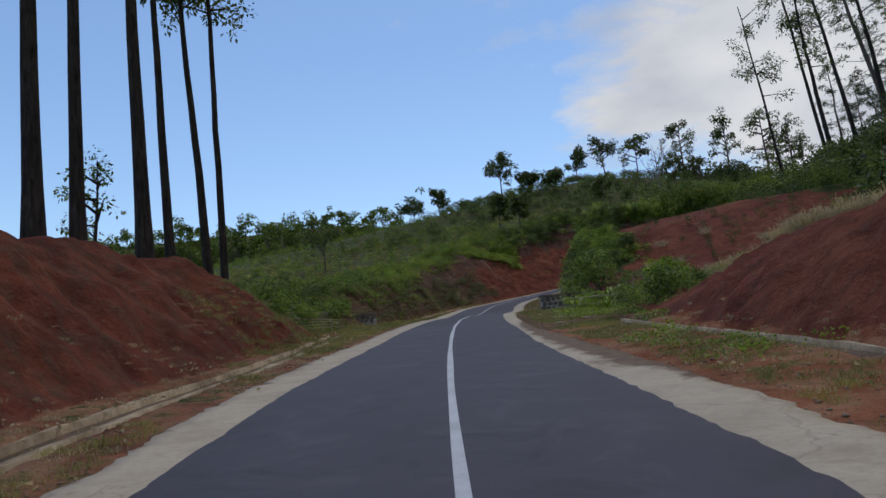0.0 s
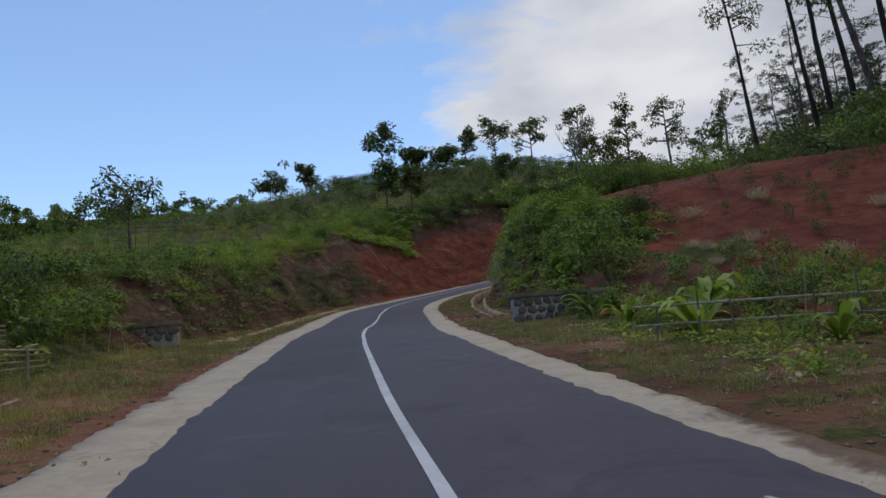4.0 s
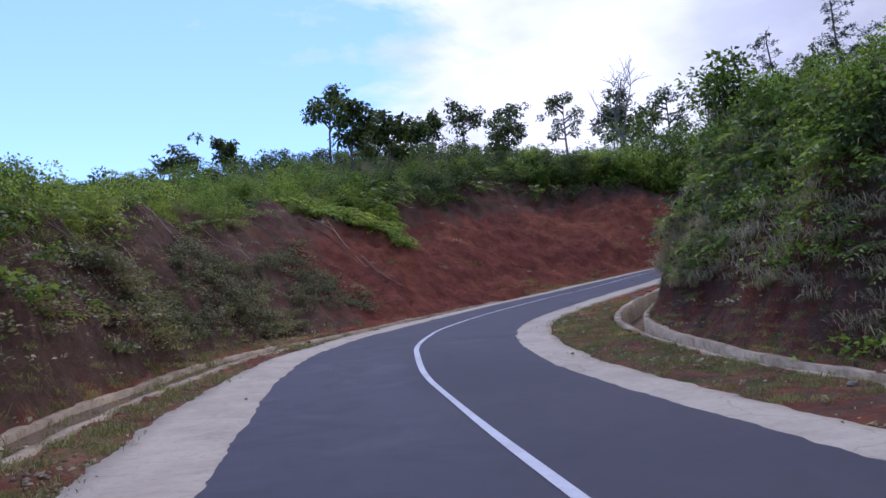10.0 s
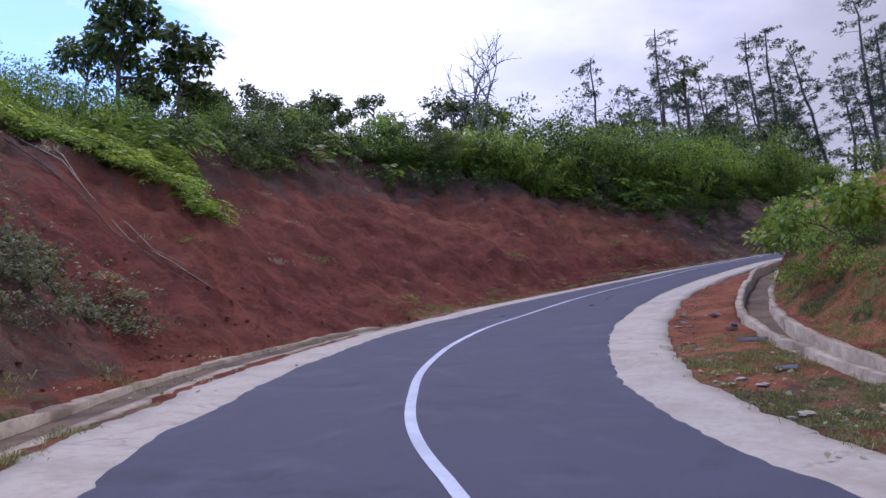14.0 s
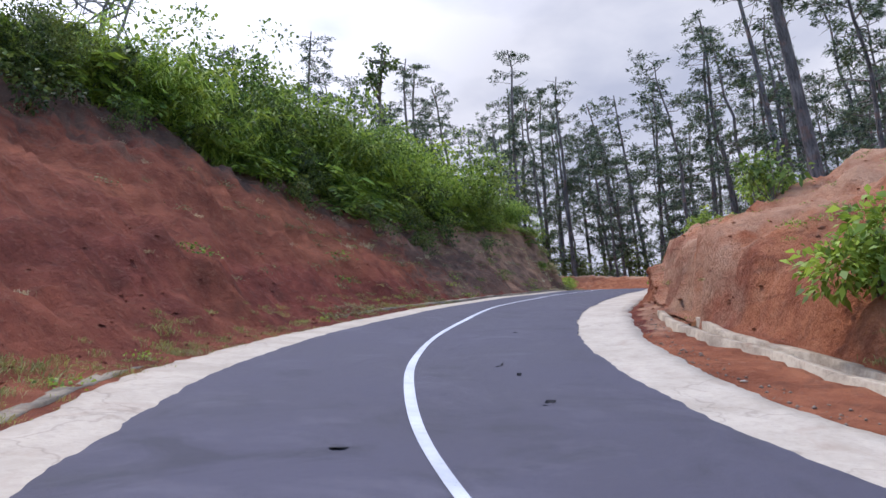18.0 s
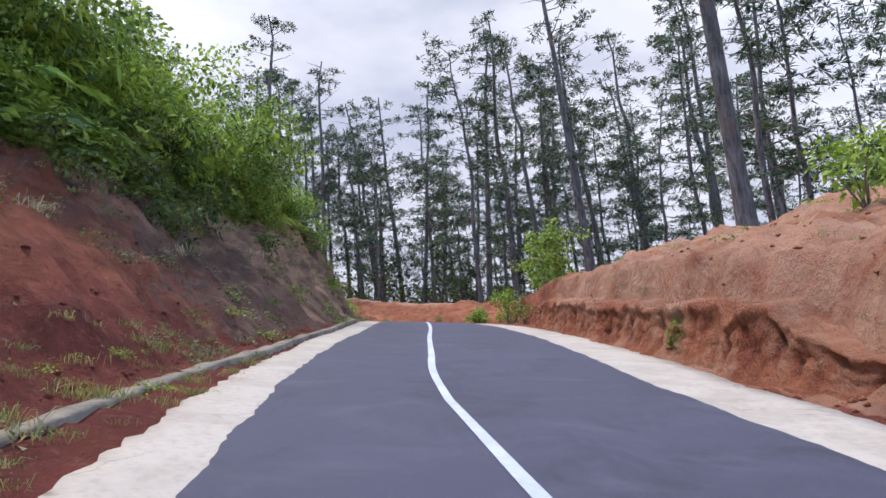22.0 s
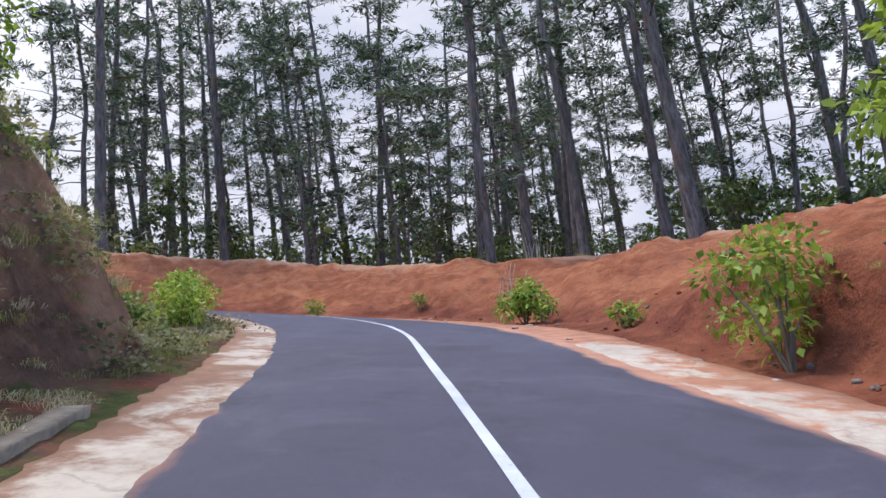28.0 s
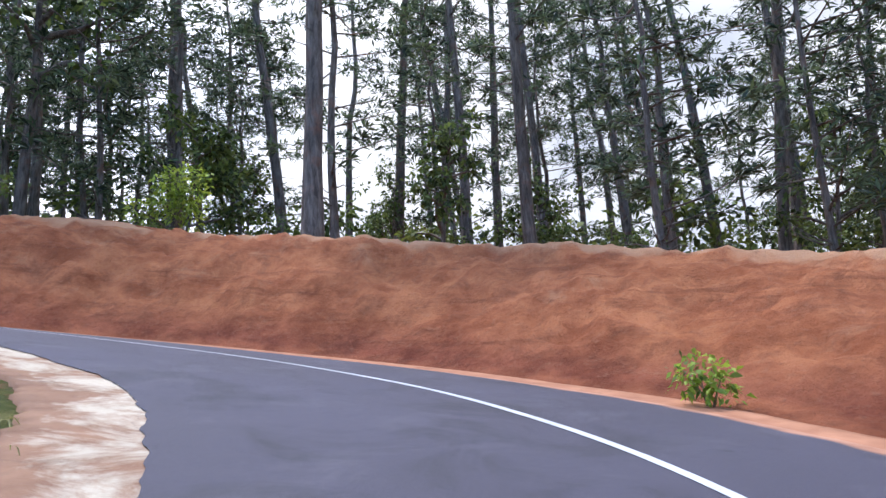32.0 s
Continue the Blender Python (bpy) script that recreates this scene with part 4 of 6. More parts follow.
# tops of the long cut
zone("undergrowth", SHRUB_L, LEAF, 130, 38, 66, -1, lambda s: l_crest(s) - 0.3, lambda s: l_crest(s) + 3.5, 0.3, 0.65, 200, "low leafy shrubs on top of the old cut")
zone("undergrowth", SHRUB_FINE, LEAF_BRIGHT, 170, 38, 68, -1, lambda s: l_crest(s) - 0.5, lambda s: l_crest(s) + 4.0, 0.3, 0.6, 209, "bright green low shrubs on top of the old cut")
zone("undergrowth", SHRUB_BIG, LEAF_DARK, 40, 72, 90, -1, lambda s: l_crest(s) - 1.0, lambda s: l_crest(s) + 3.0, 0.3, 0.75, 201, "dense dark shrubs on top of the road cut", keep=4.6)
zone("undergrowth", SHRUB_BIG, LEAF, 60, 66, 110, -1, lambda s: l_crest(s) - 1.0, lambda s: l_crest(s) + 3.5, 0.28, 0.7, 292, "leafy shrubs on top of the road cut", keep=4.6, patch=-0.15)
zone("undergrowth", SHRUB_BIG, LEAF_BRIGHT, 34, 62, 86, -1, lambda s: l_crest(s) - 0.6, lambda s: l_crest(s) + 3.0, 0.25, 0.6, 312, "yellow-green rounded shrubs on top of the road cut", keep=4.6, patch=-0.1)
zone("undergrowth", SHRUB_FINE, LEAF_LIME, 150, 48, 84, -1, lambda s: l_crest(s) - 0.7, lambda s: l_crest(s) + 2.0, 0.4, 0.9, 304, "yellow-green shrubs along the lip of the cut", patch=-0.1)
zone("undergrowth", SHRUB_FINE, LEAF_BRIGHT, 60, 66, 110, -1, lambda s: l_crest(s) - 0.5, lambda s: l_crest(s) + 3.5, 0.5, 1.2, 202, "bright green small-leaved shrubs along the top of the cut", patch=-0.05)
zone("undergrowth", SHRUB_L, LEAF_DARK, 90, 73, 100, -1, lambda s: l_crest(s) - 2.2, lambda s: l_crest(s) + 0.6, 0.35, 0.9, 203, "dark shrubs hanging over the top of the red cut", patch=-0.05)
zone("ferns", FERNS, LEAF_BRIGHT, 90, 82, 96, -1, lambda s: l_crest(s) - 0.8, lambda s: l_crest(s) + 2.4, 1.2, 2.2, 297, "large bright arching fronds hanging over the cut", keep=4.8, patch=-0.1)
zone("ferns", FERNS, LEAF, 120, 70, 94, -1, lambda s: l_crest(s) - 1.3, lambda s: l_crest(s) + 2.0, 0.9, 1.9, 293, "arching fronds hanging over the cut", keep=4.8, patch=-0.1)
zone("ferns", FERNS, FERN, 400, 38, 98, -1, lambda s: l_crest(s) - 0.5, lambda s: l_crest(s) + 3.0, 0.5, 1.1, 204, "arching green ferns along the top of the cut")
zone("undergrowth", SHRUB_BIG, LEAF, 20, 86, 105, -1, lambda s: l_crest(s) + 0.2, lambda s: l_crest(s) + 4.0, 0.8, 1.6, 246, "tall leafy thicket above the red cut", keep=5.4)
zone("undergrowth", SHRUB_WILD, LEAF_DARK, 26, 72, 101, -1, lambda s: l_crest(s) - 0.9, lambda s: l_crest(s) + 1.8, 0.3, 0.6, 324, "large-leaved dark shrubs on top of the cut", keep=4.6)
zone("undergrowth", SHRUB_WILD, LEAF_LIME, 18, 74, 101, -1, lambda s: l_crest(s) - 0.2, lambda s: l_crest(s) + 2.4, 0.3, 0.62, 325, "large-leaved bright shrubs on top of the cut", keep=4.8)
zone("bamboo", BAMBOO, LEAF_LIME, 26, 84, 102, -1, lambda s: l_crest(s) - np.interp(s, [88, 94], [0.8, 0.0]), lambda s: l_crest(s) + 2.4, 0.75, 1.25, 305, "arching bamboo with drooping leaves over the cut", keep=4.6, lean=0.1)
zone("bamboo", BAMBOO, LEAF_BRIGHT, 26, 80, 102, -1, lambda s: l_crest(s) - np.interp(s, [88, 94], [1.0, 0.0]), lambda s: l_crest(s) + 3.0, 0.6, 1.2, 306, "green arching bamboo over the cut", keep=4.4, lean=0.1)
zone("undergrowth", SHRUB_BIG, LEAF_BRIGHT, 30, 96, 108.5, -1, lambda s: l_crest(s) + 0.1, lambda s: l_crest(s) + 2.2, 0.35, 0.8, 321, "green leafy thicket over the end of the cut", keep=4.3)
zone("ferns", FERNS, FERN, 150, 98, 110, -1, lambda s: l_crest(s) - 0.4, lambda s: l_crest(s) + 1.0, 0.5, 0.9, 322, "fronds hanging over the end of the cut", keep=4.0)
zone("undergrowth", SHRUB_BIG, LEAF_BRIGHT, 30, 85, 106, -1, lambda s: l_crest(s) + 0.2, lambda s: l_crest(s) + 3.0, 0.6, 1.2, 247, "tall bright green thicket above the red cut", keep=5.2)
zone("ferns", FERNS, LEAF_BRIGHT, 90, 78, 106, -1, lambda s: l_crest(s) + 0.2, lambda s: l_crest(s) + 3.0, 1.4, 2.3, 248, "large arching fronds above the cut", keep=6.0)
zone("grass", TALL_TUFTS, GRASS, 380, 36, 72, -1, lambda s: l_crest(s) - 0.6, lambda s: l_crest(s) + 3.5, 0.35, 0.75, 249, "yellowish grass along the top of the old cut")
# the bright tongue of ferns at the corner of the cut
zone("ferns", FERNS, LEAF_LIME, 520, 66.5, 72.0, -1, lambda s: l_crest(s) - 4.0 + 1.5 * np.abs(s - 69.6), lambda s: l_crest(s) + 0.4, 0.5, 0.95, 250, "bright green tongue of ferns hanging down the cut")
# old overgrown faces
zone("undergrowth", CREEP, LEAF_DUSTY, 150, 40, 64, -1, lambda s: l_foot(s) + 0.1, l_crest, 0.3, 0.8, 205, "creeping leaves on the dark old cut", patch=0.1)
zone("undergrowth", CREEP, LEAF_DUSTY, 70, 42, 62, -1, lambda s: l_foot(s) + 0.1, lambda s: l_foot(s) + 1.4, 0.3, 0.7, 251, "bright creeping leaves at the foot of the old cut", patch=0.0)
zone("ferns", FERNS, FERN, 50, 36, 60, -1, lambda s: l_foot(s) + 0.2, l_crest, 0.3, 0.55, 206, "ferns growing on the dark old cut", patch=0.0)
zone("undergrowth", CREEP, LEAF, 90, 60, 104, -1, lambda s: l_foot(s) + 1.2, l_crest, 0.25, 0.7, 207, "small tufts of leaves clinging to the red cut", patch=0.05)
zone("undergrowth", CREEP, LEAF, 24, 84, 103, -1, lambda s: l_foot(s) - 0.1, lambda s: l_foot(s) + 0.9, 0.3, 0.6, 252, "small leafy creepers at the foot of the brown cut", keep=2.95, patch=-0.05)
zone("dry_grass", TUFTS, STRAW, 260, 36, 108, -1, lambda s: l_foot(s) + 0.3, l_crest, 0.4, 1.0, 253, "thin dry grass clinging to the cut", patch=-0.1)
zone("grass", TUFTS, GRASS, 130, 62, 90, -1, lambda s: width(s, W_L) + width(s, C_L) - 0.05, lambda s: l_foot(s) + 0.1, 0.35, 0.9, 262, "weeds and grass along the low kerb", keep=2.5, patch=-0.1)
zone("grass", TUFTS, GRASS, 450, 20, 62, -1, lambda s: l_foot(s) - 0.9, lambda s: l_foot(s) + 0.4, 0.4, 1.0, 208, "tufts of grass at the foot of the cut", keep=3.0, patch=-0.1)
zone("undergrowth", CREEP, LEAF_DUSTY, 620, 55, 65, -1, lambda s: l_foot(s) + 0.1, lambda s: l_foot(s) + 0.62 * (l_crest(s) - l_foot(s)), 0.35, 0.75, 298, "dusty grey-green creepers on the lower face of the old cut", patch=-0.05)
zone("undergrowth", CREEP, LEAF_BRIGHT, 110, 42, 58, -1, lambda s: l_crest(s) - 0.7, lambda s: l_crest(s) + 0.4, 0.4, 0.9, 299, "bright creepers hanging from the top of the old cut", patch=-0.05)
zone("undergrowth", SHRUB_L, LEAF_DUSTY, 110, 56, 63.5, -1, lambda s: l_foot(s) + 0.1, lambda s: l_foot(s) + 0.5 * (l_crest(s) - l_foot(s)), 0.2, 0.42, 317, "dusty leafy tangle heaped against the lower cut")
zone("grass", TUFTS, GRASS, 220, 72, 90, -1, lambda s: width(s, W_L) + width(s, C_L) + 0.02, lambda s: l_foot(s) + 0.5, 0.3, 0.6, 300, "weeds along the foot of the red cut", keep=2.1)
zone("undergrowth", CREEP, LEAF_BRIGHT, 40, 73, 104, -1, lambda s: width(s, W_L) + width(s, C_L) + 0.15, lambda s: l_foot(s) + 0.5, 0.25, 0.55, 301, "low bright weeds along the kerb", keep=2.2, patch=-0.05)
zone("grass", TUFTS, GRASS, 900, 40, 61, -1, lambda s: width(s, W_L) + width(s, C_L) + 0.05, lambda s: l_foot(s) + 0.1, 0.3, 0.7, 320, "rank grass over the drain below the old cut", keep=2.4, patch=-0.3)
# low ground after the first mound
zone("undergrowth", SHRUB_L, LEAF, 180, 26, 38, -1, 5.6, 18.0, 0.4, 0.9, 211, "low shrubs on the flat ground below the road")
zone("undergrowth", SHRUB_FINE, LEAF_BRIGHT, 140, 26, 38, -1, 5.6, 20.0, 0.35, 0.8, 212, "bright green low shrubs on the flat ground")
zone("ferns", FERNS, LEAF_LIME, 120, 27, 39, -1, 5.6, 16.0, 0.5, 1.1, 313, "bright yellow-green fronds over the low ground", patch=-0.05)
zone("undergrowth", SHRUB_BIG, LEAF_DARK, 16, 27, 42, -1, 6.2, 18.0, 0.3, 0.6, 314, "dark bushes on the low ground")
zone("ferns", FERNS, FERN, 110, 26, 39, -1, 5.4, 14.0, 0.4, 0.9, 254, "yellowish ferns on the low ground")
zone("grass", TUFTS, GRASS, 1200, 17, 40, -1, 2.8, 6.5, 0.35, 0.8, 213, "short grass on the verge", keep=2.7)
zone("grass", TUFTS, GRASS, 420, -3, 20, -1, 2.9, 4.4, 0.3, 0.7, 255, "weeds along the drain", keep=2.9, patch=-0.15)
# the hillside north
zone("undergrowth", SHRUB_L, LEAF, 170, 30, 82, -1, lambda s: l_crest(s) + 3, 32.0, 0.25, 0.6, 214, "shrubs over the green hillside")
zone("undergrowth", SHRUB_FINE, LEAF_LIME, 420, 34, 82, -1, lambda s: l_crest(s) + 1, 34.0, 0.2, 0.5, 215, "lighter shrubs over the green hillside", patch=-0.1)
zone("undergrowth", SHRUB_L, LEAF_DARK, 90, 66, 92, -1, lambda s: l_crest(s) + 7, 36.0, 0.5, 1.1, 256, "dark shrubs on the upper hillside", patch=0.0)
zone("ferns", FERNS, LEAF_LIME, 700, 40, 80, -1, lambda s: l_crest(s) + 0.5, 30.0, 0.4, 0.8, 316, "bright yellow-green bracken over the sunny hillside")
zone("grass", TALL_TUFTS, GRASS, 900, 30, 82, -1, lambda s: l_crest(s) + 1, 30.0, 0.4, 0.9, 216, "tall grass over the hillside")
r6 = np.random.default_rng(66)
fx, fy = r6.uniform(0, 66, 420), r6.uniform(100, 142, 420)
scatter("undergrowth", SHRUB_L, fx, fy, r6.uniform(0.6, 1.4, 420), LEAF_DARK, 290, 0.1, 0.1, "dark thicket over the far ridges")
fx, fy = r6.uniform(-4, 60, 260), r6.uniform(98, 140, 260)
scatter("undergrowth", SHRUB_FINE, fx, fy, r6.uniform(0.6, 1.4, 260), LEAF, 291, 0.1, 0.1, "green scrub over the far ridges")
fx, fy = r6.uniform(23, 52, 260), r6.uniform(36, 58, 260)
scatter("undergrowth", SHRUB_L, fx, fy, r6.uniform(0.8, 1.7, 260), LEAF_DARK, 302, 0.1, 0.1, "dark thicket under the tall trees of the slope")
fx, fy = r6.uniform(22, 48, 130), r6.uniform(38, 58, 130)
scatter("undergrowth", SHRUB_FINE, fx, fy, r6.uniform(0.7, 1.5, 130), LEAF, 303, 0.1, 0.1, "green scrub under the tall trees of the slope")
fx, fy = r6.uniform(-30, 6, 330), r6.uniform(80, 124, 330)
scatter("undergrowth", SHRUB_L, fx, fy, r6.uniform(0.3, 0.7, 330), LEAF, 310, 0.1, 0.1, "green scrub over the low hill behind the cut")
fx, fy = r6.uniform(-30, 6, 170), r6.uniform(70, 118, 170)
scatter("undergrowth", SHRUB_FINE, fx, fy, r6.uniform(0.3, 0.7, 170), LEAF_BRIGHT, 311, 0.1, 0.1, "bright scrub over the low hill behind the cut")
# right side: verge, bushes and hill
zone("grass", TUFTS, GRASS, 1900, 14, 40, 1, 2.6, lambda s: np.interp(s, [14, 21, 24], [4.5, 4.6, 6.0]), 0.3, 0.65, 221, "short grass and weeds on the verge", keep=2.55, patch=-0.2)
zone("grass", TUFTS, GRASS, 520, -4, 16, 1, 2.75, 4.4, 0.25, 0.6, 220, "short weeds between road and drain", keep=2.85, patch=0.0)
zone("undergrowth", CREEP, LEAF_LIME, 80, 22, 33, 1, 3.8, 6.2, 0.35, 0.7, 318, "low yellow-green weeds in front of the stick fence", keep=3.4, patch=-0.1)
zone("undergrowth", CREEP, LEAF_BRIGHT, 26, 9, 14, 1, 3.0, 4.2, 0.3, 0.6, 319, "low weeds between the road and the drain", keep=2.9, patch=-0.1)
zone("undergrowth", CREEP, LEAF_BRIGHT, 40, 5, 26, 1, 3.4, 5.2, 0.4, 0.9, 257, "low bright weeds on the verge", keep=3.3, patch=0.1)
zone("undergrowth", SHRUB_L, LEAF, 80, 22, 38, 1, 5.0, 10.5, 0.25, 0.6, 222, "leafy bushes beyond the verge")
zone("undergrowth", SHRUB_FINE, LEAF_BRIGHT, 80, 21, 38, 1, 4.9, 10.0, 0.25, 0.55, 223, "bright green bushes beyond the verge", patch=-0.1)
zone("ferns", FERNS, FERN, 130, 21, 40, 1, 4.7, 10.0, 0.35, 0.65, 258, "ferns and tall weeds beyond the verge")
zone("dry_grass", TALL_TUFTS, STRAW, 330, 17.5, 26.5, 1, 8.4, 12.0, 0.6, 1.1, 224, "tall dry grass on the red mound", patch=-0.2)
zone("dry_grass", TALL_TUFTS, STRAW, 24, 27, 46, 1, 9.0, 17.0, 0.4, 0.9, 259, "dry grass below the far red mound", patch=-0.1)
zone("undergrowth", SHRUB_L, LEAF_DARK, 420, -8, 24, 1, lambda s: r_crest(s) + 2.5, 30.0, 0.6, 1.5, 225, "dark shrubs over the hill above the road", patch=0.0)
zone("undergrowth", SHRUB_FINE, LEAF, 260, -8, 24, 1, lambda s: r_crest(s) + 2.0, 40.0, 0.5, 1.3, 226, "green shrubs over the hill above the road", patch=-0.05)
zone("undergrowth", SHRUB_FINE, LEAF_DARK, 130, 26, 52, 1, 9.5, 24.0, 0.25, 0.55, 261, "small shrubs dotted over the red mound", patch=0.0)
zone("grass", TUFTS, GRASS, 160, 26, 52, 1, 9.0, 24.0, 0.4, 0.9, 269, "grass tufts dotted over the red mound", patch=-0.05)
zone("undergrowth", SHRUB_L, LEAF_DARK, 340, -5, 54, 1, 27.0, 50.0, 0.9, 2.2, 260, "dark thicket on the upper hill")
# right overgrown cut
zone("undergrowth", SHRUB_L, LEAF, 60, 43, 60, 1, lambda s: r_foot(s) + 1.0, lambda s: r_crest(s) + 1.5, 0.35, 0.8, 231, "leafy shrubs covering the steep cut", keep=5.2)
zone("undergrowth", SHRUB_FINE, LEAF_BRIGHT, 130, 42, 60, 1, lambda s: r_foot(s) + 0.9, lambda s: r_crest(s) + 1.5, 0.35, 0.8, 236, "bright small-leaved shrubs covering the steep cut", keep=5.2)
zone("undergrowth", SHRUB_WILD, LEAF_DARK, 26, 40, 52, 1, lambda s: r_foot(s) + 0.6, lambda s: r_crest(s) + 1.5, 0.22, 0.42, 315, "tall dark broad-leaved bushes on the steep cut", keep=5.4)
zone("ferns", FERNS, LEAF_LIME, 130, 42, 60, 1, lambda s: r_crest(s) - 0.6, lambda s: r_crest(s) + 2.2, 0.5, 1.0, 323, "bright fronds along the top of the steep cut", keep=5.4)
zone("ferns", FERNS, FERN, 260, 41, 59.5, 1, lambda s: r_foot(s) + 0.5, lambda s: r_crest(s) + 1.5, 0.4, 0.85, 232, "ferns covering the steep cut", keep=5.2)
zone("undergrowth", CREEP, LEAF_BRIGHT, 220, 40, 58, 1, lambda s: r_foot(s) + 0.0, r_crest, 0.5, 1.1, 233, "creeping leaves on the steep cut", keep=5.2, patch=-0.15)
zone("undergrowth", CREEP, LEAF_BRIGHT, 120, 52, 60.8, 1, lambda s: r_foot(s) + 0.4, lambda s: r_crest(s) + 0.5, 0.4, 0.9, 268, "yellowish creeping leaves on the nose of the cut", keep=5.2)
zone("undergrowth", CREEP_BIG, LEAF, 150, 41, 60, 1, lambda s: r_foot(s) + 0.3, lambda s: r_crest(s) + 0.6, 0.5, 1.0, 326, "broad leaves hanging over the steep cut", keep=5.1, patch=-0.15)
zone("undergrowth", CREEP_BIG, LEAF, 60, 40, 54, -1, lambda s: l_foot(s) + 0.1, l_crest, 0.4, 0.8, 327, "broad-leaved creepers on the dark old cut", patch=0.0)
zone("dry_grass", TUFTS, STRAW, 700, 50, 60.8, 1, lambda s: r_foot(s) + 0.3, lambda s: r_crest(s) + 0.3, 0.6, 1.3, 234, "dry grass hanging on the nose of the cut", keep=5.2)
zone("grass", TUFTS, GRASS, 1300, 44, 67, 1, 3.6, 5.6, 0.25, 0.5, 235, "short grass inside the bend", keep=3.55)
zone("dry_grass", TUFTS, STRAW, 900, -3, 40, -1, 2.9, 6.0, 0.2, 0.5, 263, "short dry grass and litter on the verge", keep=2.85, patch=-0.1)
zone("dry_grass", TUFTS, STRAW, 650, 4, 44, 1, 2.85, 5.6, 0.2, 0.5, 264, "short dry grass and litter on the verge", keep=2.8, patch=-0.1)
zone("grass", TUFTS, GRASS, 320, 65, 76, 1, lambda s: r_foot(s) + 0.0, lambda s: r_foot(s) + 1.7, 0.3, 0.7, 266, "green grass at the foot of the bush inside the bend", keep=4.9)
zone("undergrowth", SHRUB_FINE, LEAF_BRIGHT, 26, 66, 74, 1, lambda s: r_foot(s) + 0.2, lambda s: r_foot(s) + 1.8, 0.3, 0.6, 267, "low bright weeds inside the bend", keep=5.0)
zone("grass", TUFTS, GRASS, 620, 49, 66, 1, lambda s: width(s, W_R) + width(s, C_R) + 0.02, lambda s: r_foot(s) - 1.0, 0.25, 0.6, 294, "short yellowish grass on the verge inside the bend", keep=2.3, patch=-0.25)
zone("ferns", FERNS, LEAF_BRIGHT, 90, 42, 60, 1, lambda s: r_foot(s) + 0.4, lambda s: r_crest(s) + 0.8, 0.6, 1.15, 295, "bright fronds on the steep cut", keep=5.0, patch=-0.1)
zone("dry_grass", TALL_TUFTS, STRAW, 120, 56, 61.5, 1, lambda s: r_foot(s) + 0.3, lambda s: r_crest(s) + 0.2, 0.4, 0.8, 296, "dry grass hanging on the nose of the steep cut", keep=4.9)
zone("fallen_leaves", LITTER, STRAW, 420, -2, 66, 1, lambda s: width(s, W_R) + width(s, C_R) - 0.1, lambda s: r_foot(s) + 0.2, 0.4, 0.9, 330, "dry fallen leaves and bits of straw on the verge", keep=2.0, patch=-0.3)
zone("fallen_leaves", LITTER, STRAW, 420, -2, 66, -1, lambda s: width(s, W_L) + width(s, C_L) - 0.1, lambda s: l_foot(s) + 0.2, 0.4, 0.9, 331, "dry fallen leaves and bits of straw on the verge", keep=2.2, patch=-0.3)
zone("fallen_leaves", LITTER, LEAF_DUSTY, 160, 40, 66, -1, lambda s: l_foot(s) + 0.2, l_crest, 0.5, 1.0, 332, "grey dead leaves caught on the old cut")
# after the bend
zone("undergrowth", CREEP, LEAF, 60, 86, 110, -1, lambda s: l_foot(s) + 0.5, l_crest, 0.2, 0.45, 265, "small leafy creepers scattered over the brown cut", keep=3.3, patch=-0.1)
zone("grass", TUFTS, GRASS, 70, 80, 112, 1, lambda s: r_foot(s) - 0.5, lambda s: r_foot(s) + 1.0, 0.3, 0.7, 241, "weeds at the foot of the orange bank", keep=3.4, patch=0.0)
zone("grass", TUFTS, GRASS, 440, 110, 124, -1, 3.4, 7.0, 0.4, 1.0, 242, "grass and weeds on the inside of the bend", keep=3.3)
zone("grass", TUFTS, GRASS, 600, 70, 130, 1, lambda s: r_crest(s) + 1.5, lambda s: r_crest(s) + 22, 0.5, 1.2, 243, "thin grass under the pines", keep=7)
zone("undergrowth", SHRUB_L, LEAF_DARK, 420, 84, 150, 1, lambda s: r_crest(s) + 9, lambda s: r_crest(s) + 45, 0.7, 1.9, 244, "dark bushes under the pines", keep=9)


zone("undergrowth", CREEP, LEAF_DUSTY, 110, 82, 104, -1, lambda s: l_foot(s) - 0.9, lambda s: l_foot(s) + 0.25, 0.3, 0.6, 270, "low leafy creepers over the kerb and the foot of the cut", keep=2.62, patch=-0.2)
zone("undergrowth", CREEP, LEAF_DUSTY, 170, 80, 100, -1, lambda s: l_foot(s) + 0.6, l_crest, 0.25, 0.5, 271, "small scattered leaves rooted in the brown cut", keep=3.3, patch=-0.15)
zone("undergrowth", CREEP, LEAF_BRIGHT, 160, 76, 104, 1, lambda s: r_foot(s) + 0.9, lambda s: r_crest(s) + 1.0, 0.18, 0.4, 272, "tiny weeds dotted over the orange bank", keep=4.6, patch=0.0)

zone("grass", TUFTS, GRASS, 330, 108, 120, -1, 2.75, 4.6, 0.35, 0.8, 273, "weeds and dry grass behind the concrete edge of the bend", keep=2.72, patch=-0.2)
zone("dry_grass", TUFTS, STRAW, 380, 105, 117, -1, 2.65, 4.6, 0.3, 0.7, 328, "dry weeds behind the concrete edge of the bend", keep=2.6, patch=-0.2)
zone("undergrowth", CREEP, LEAF_DUSTY, 120, 109, 118, -1, 2.8, 4.6, 0.4, 0.8, 274, "low leafy weeds behind the concrete edge of the bend", keep=2.8, patch=-0.2)

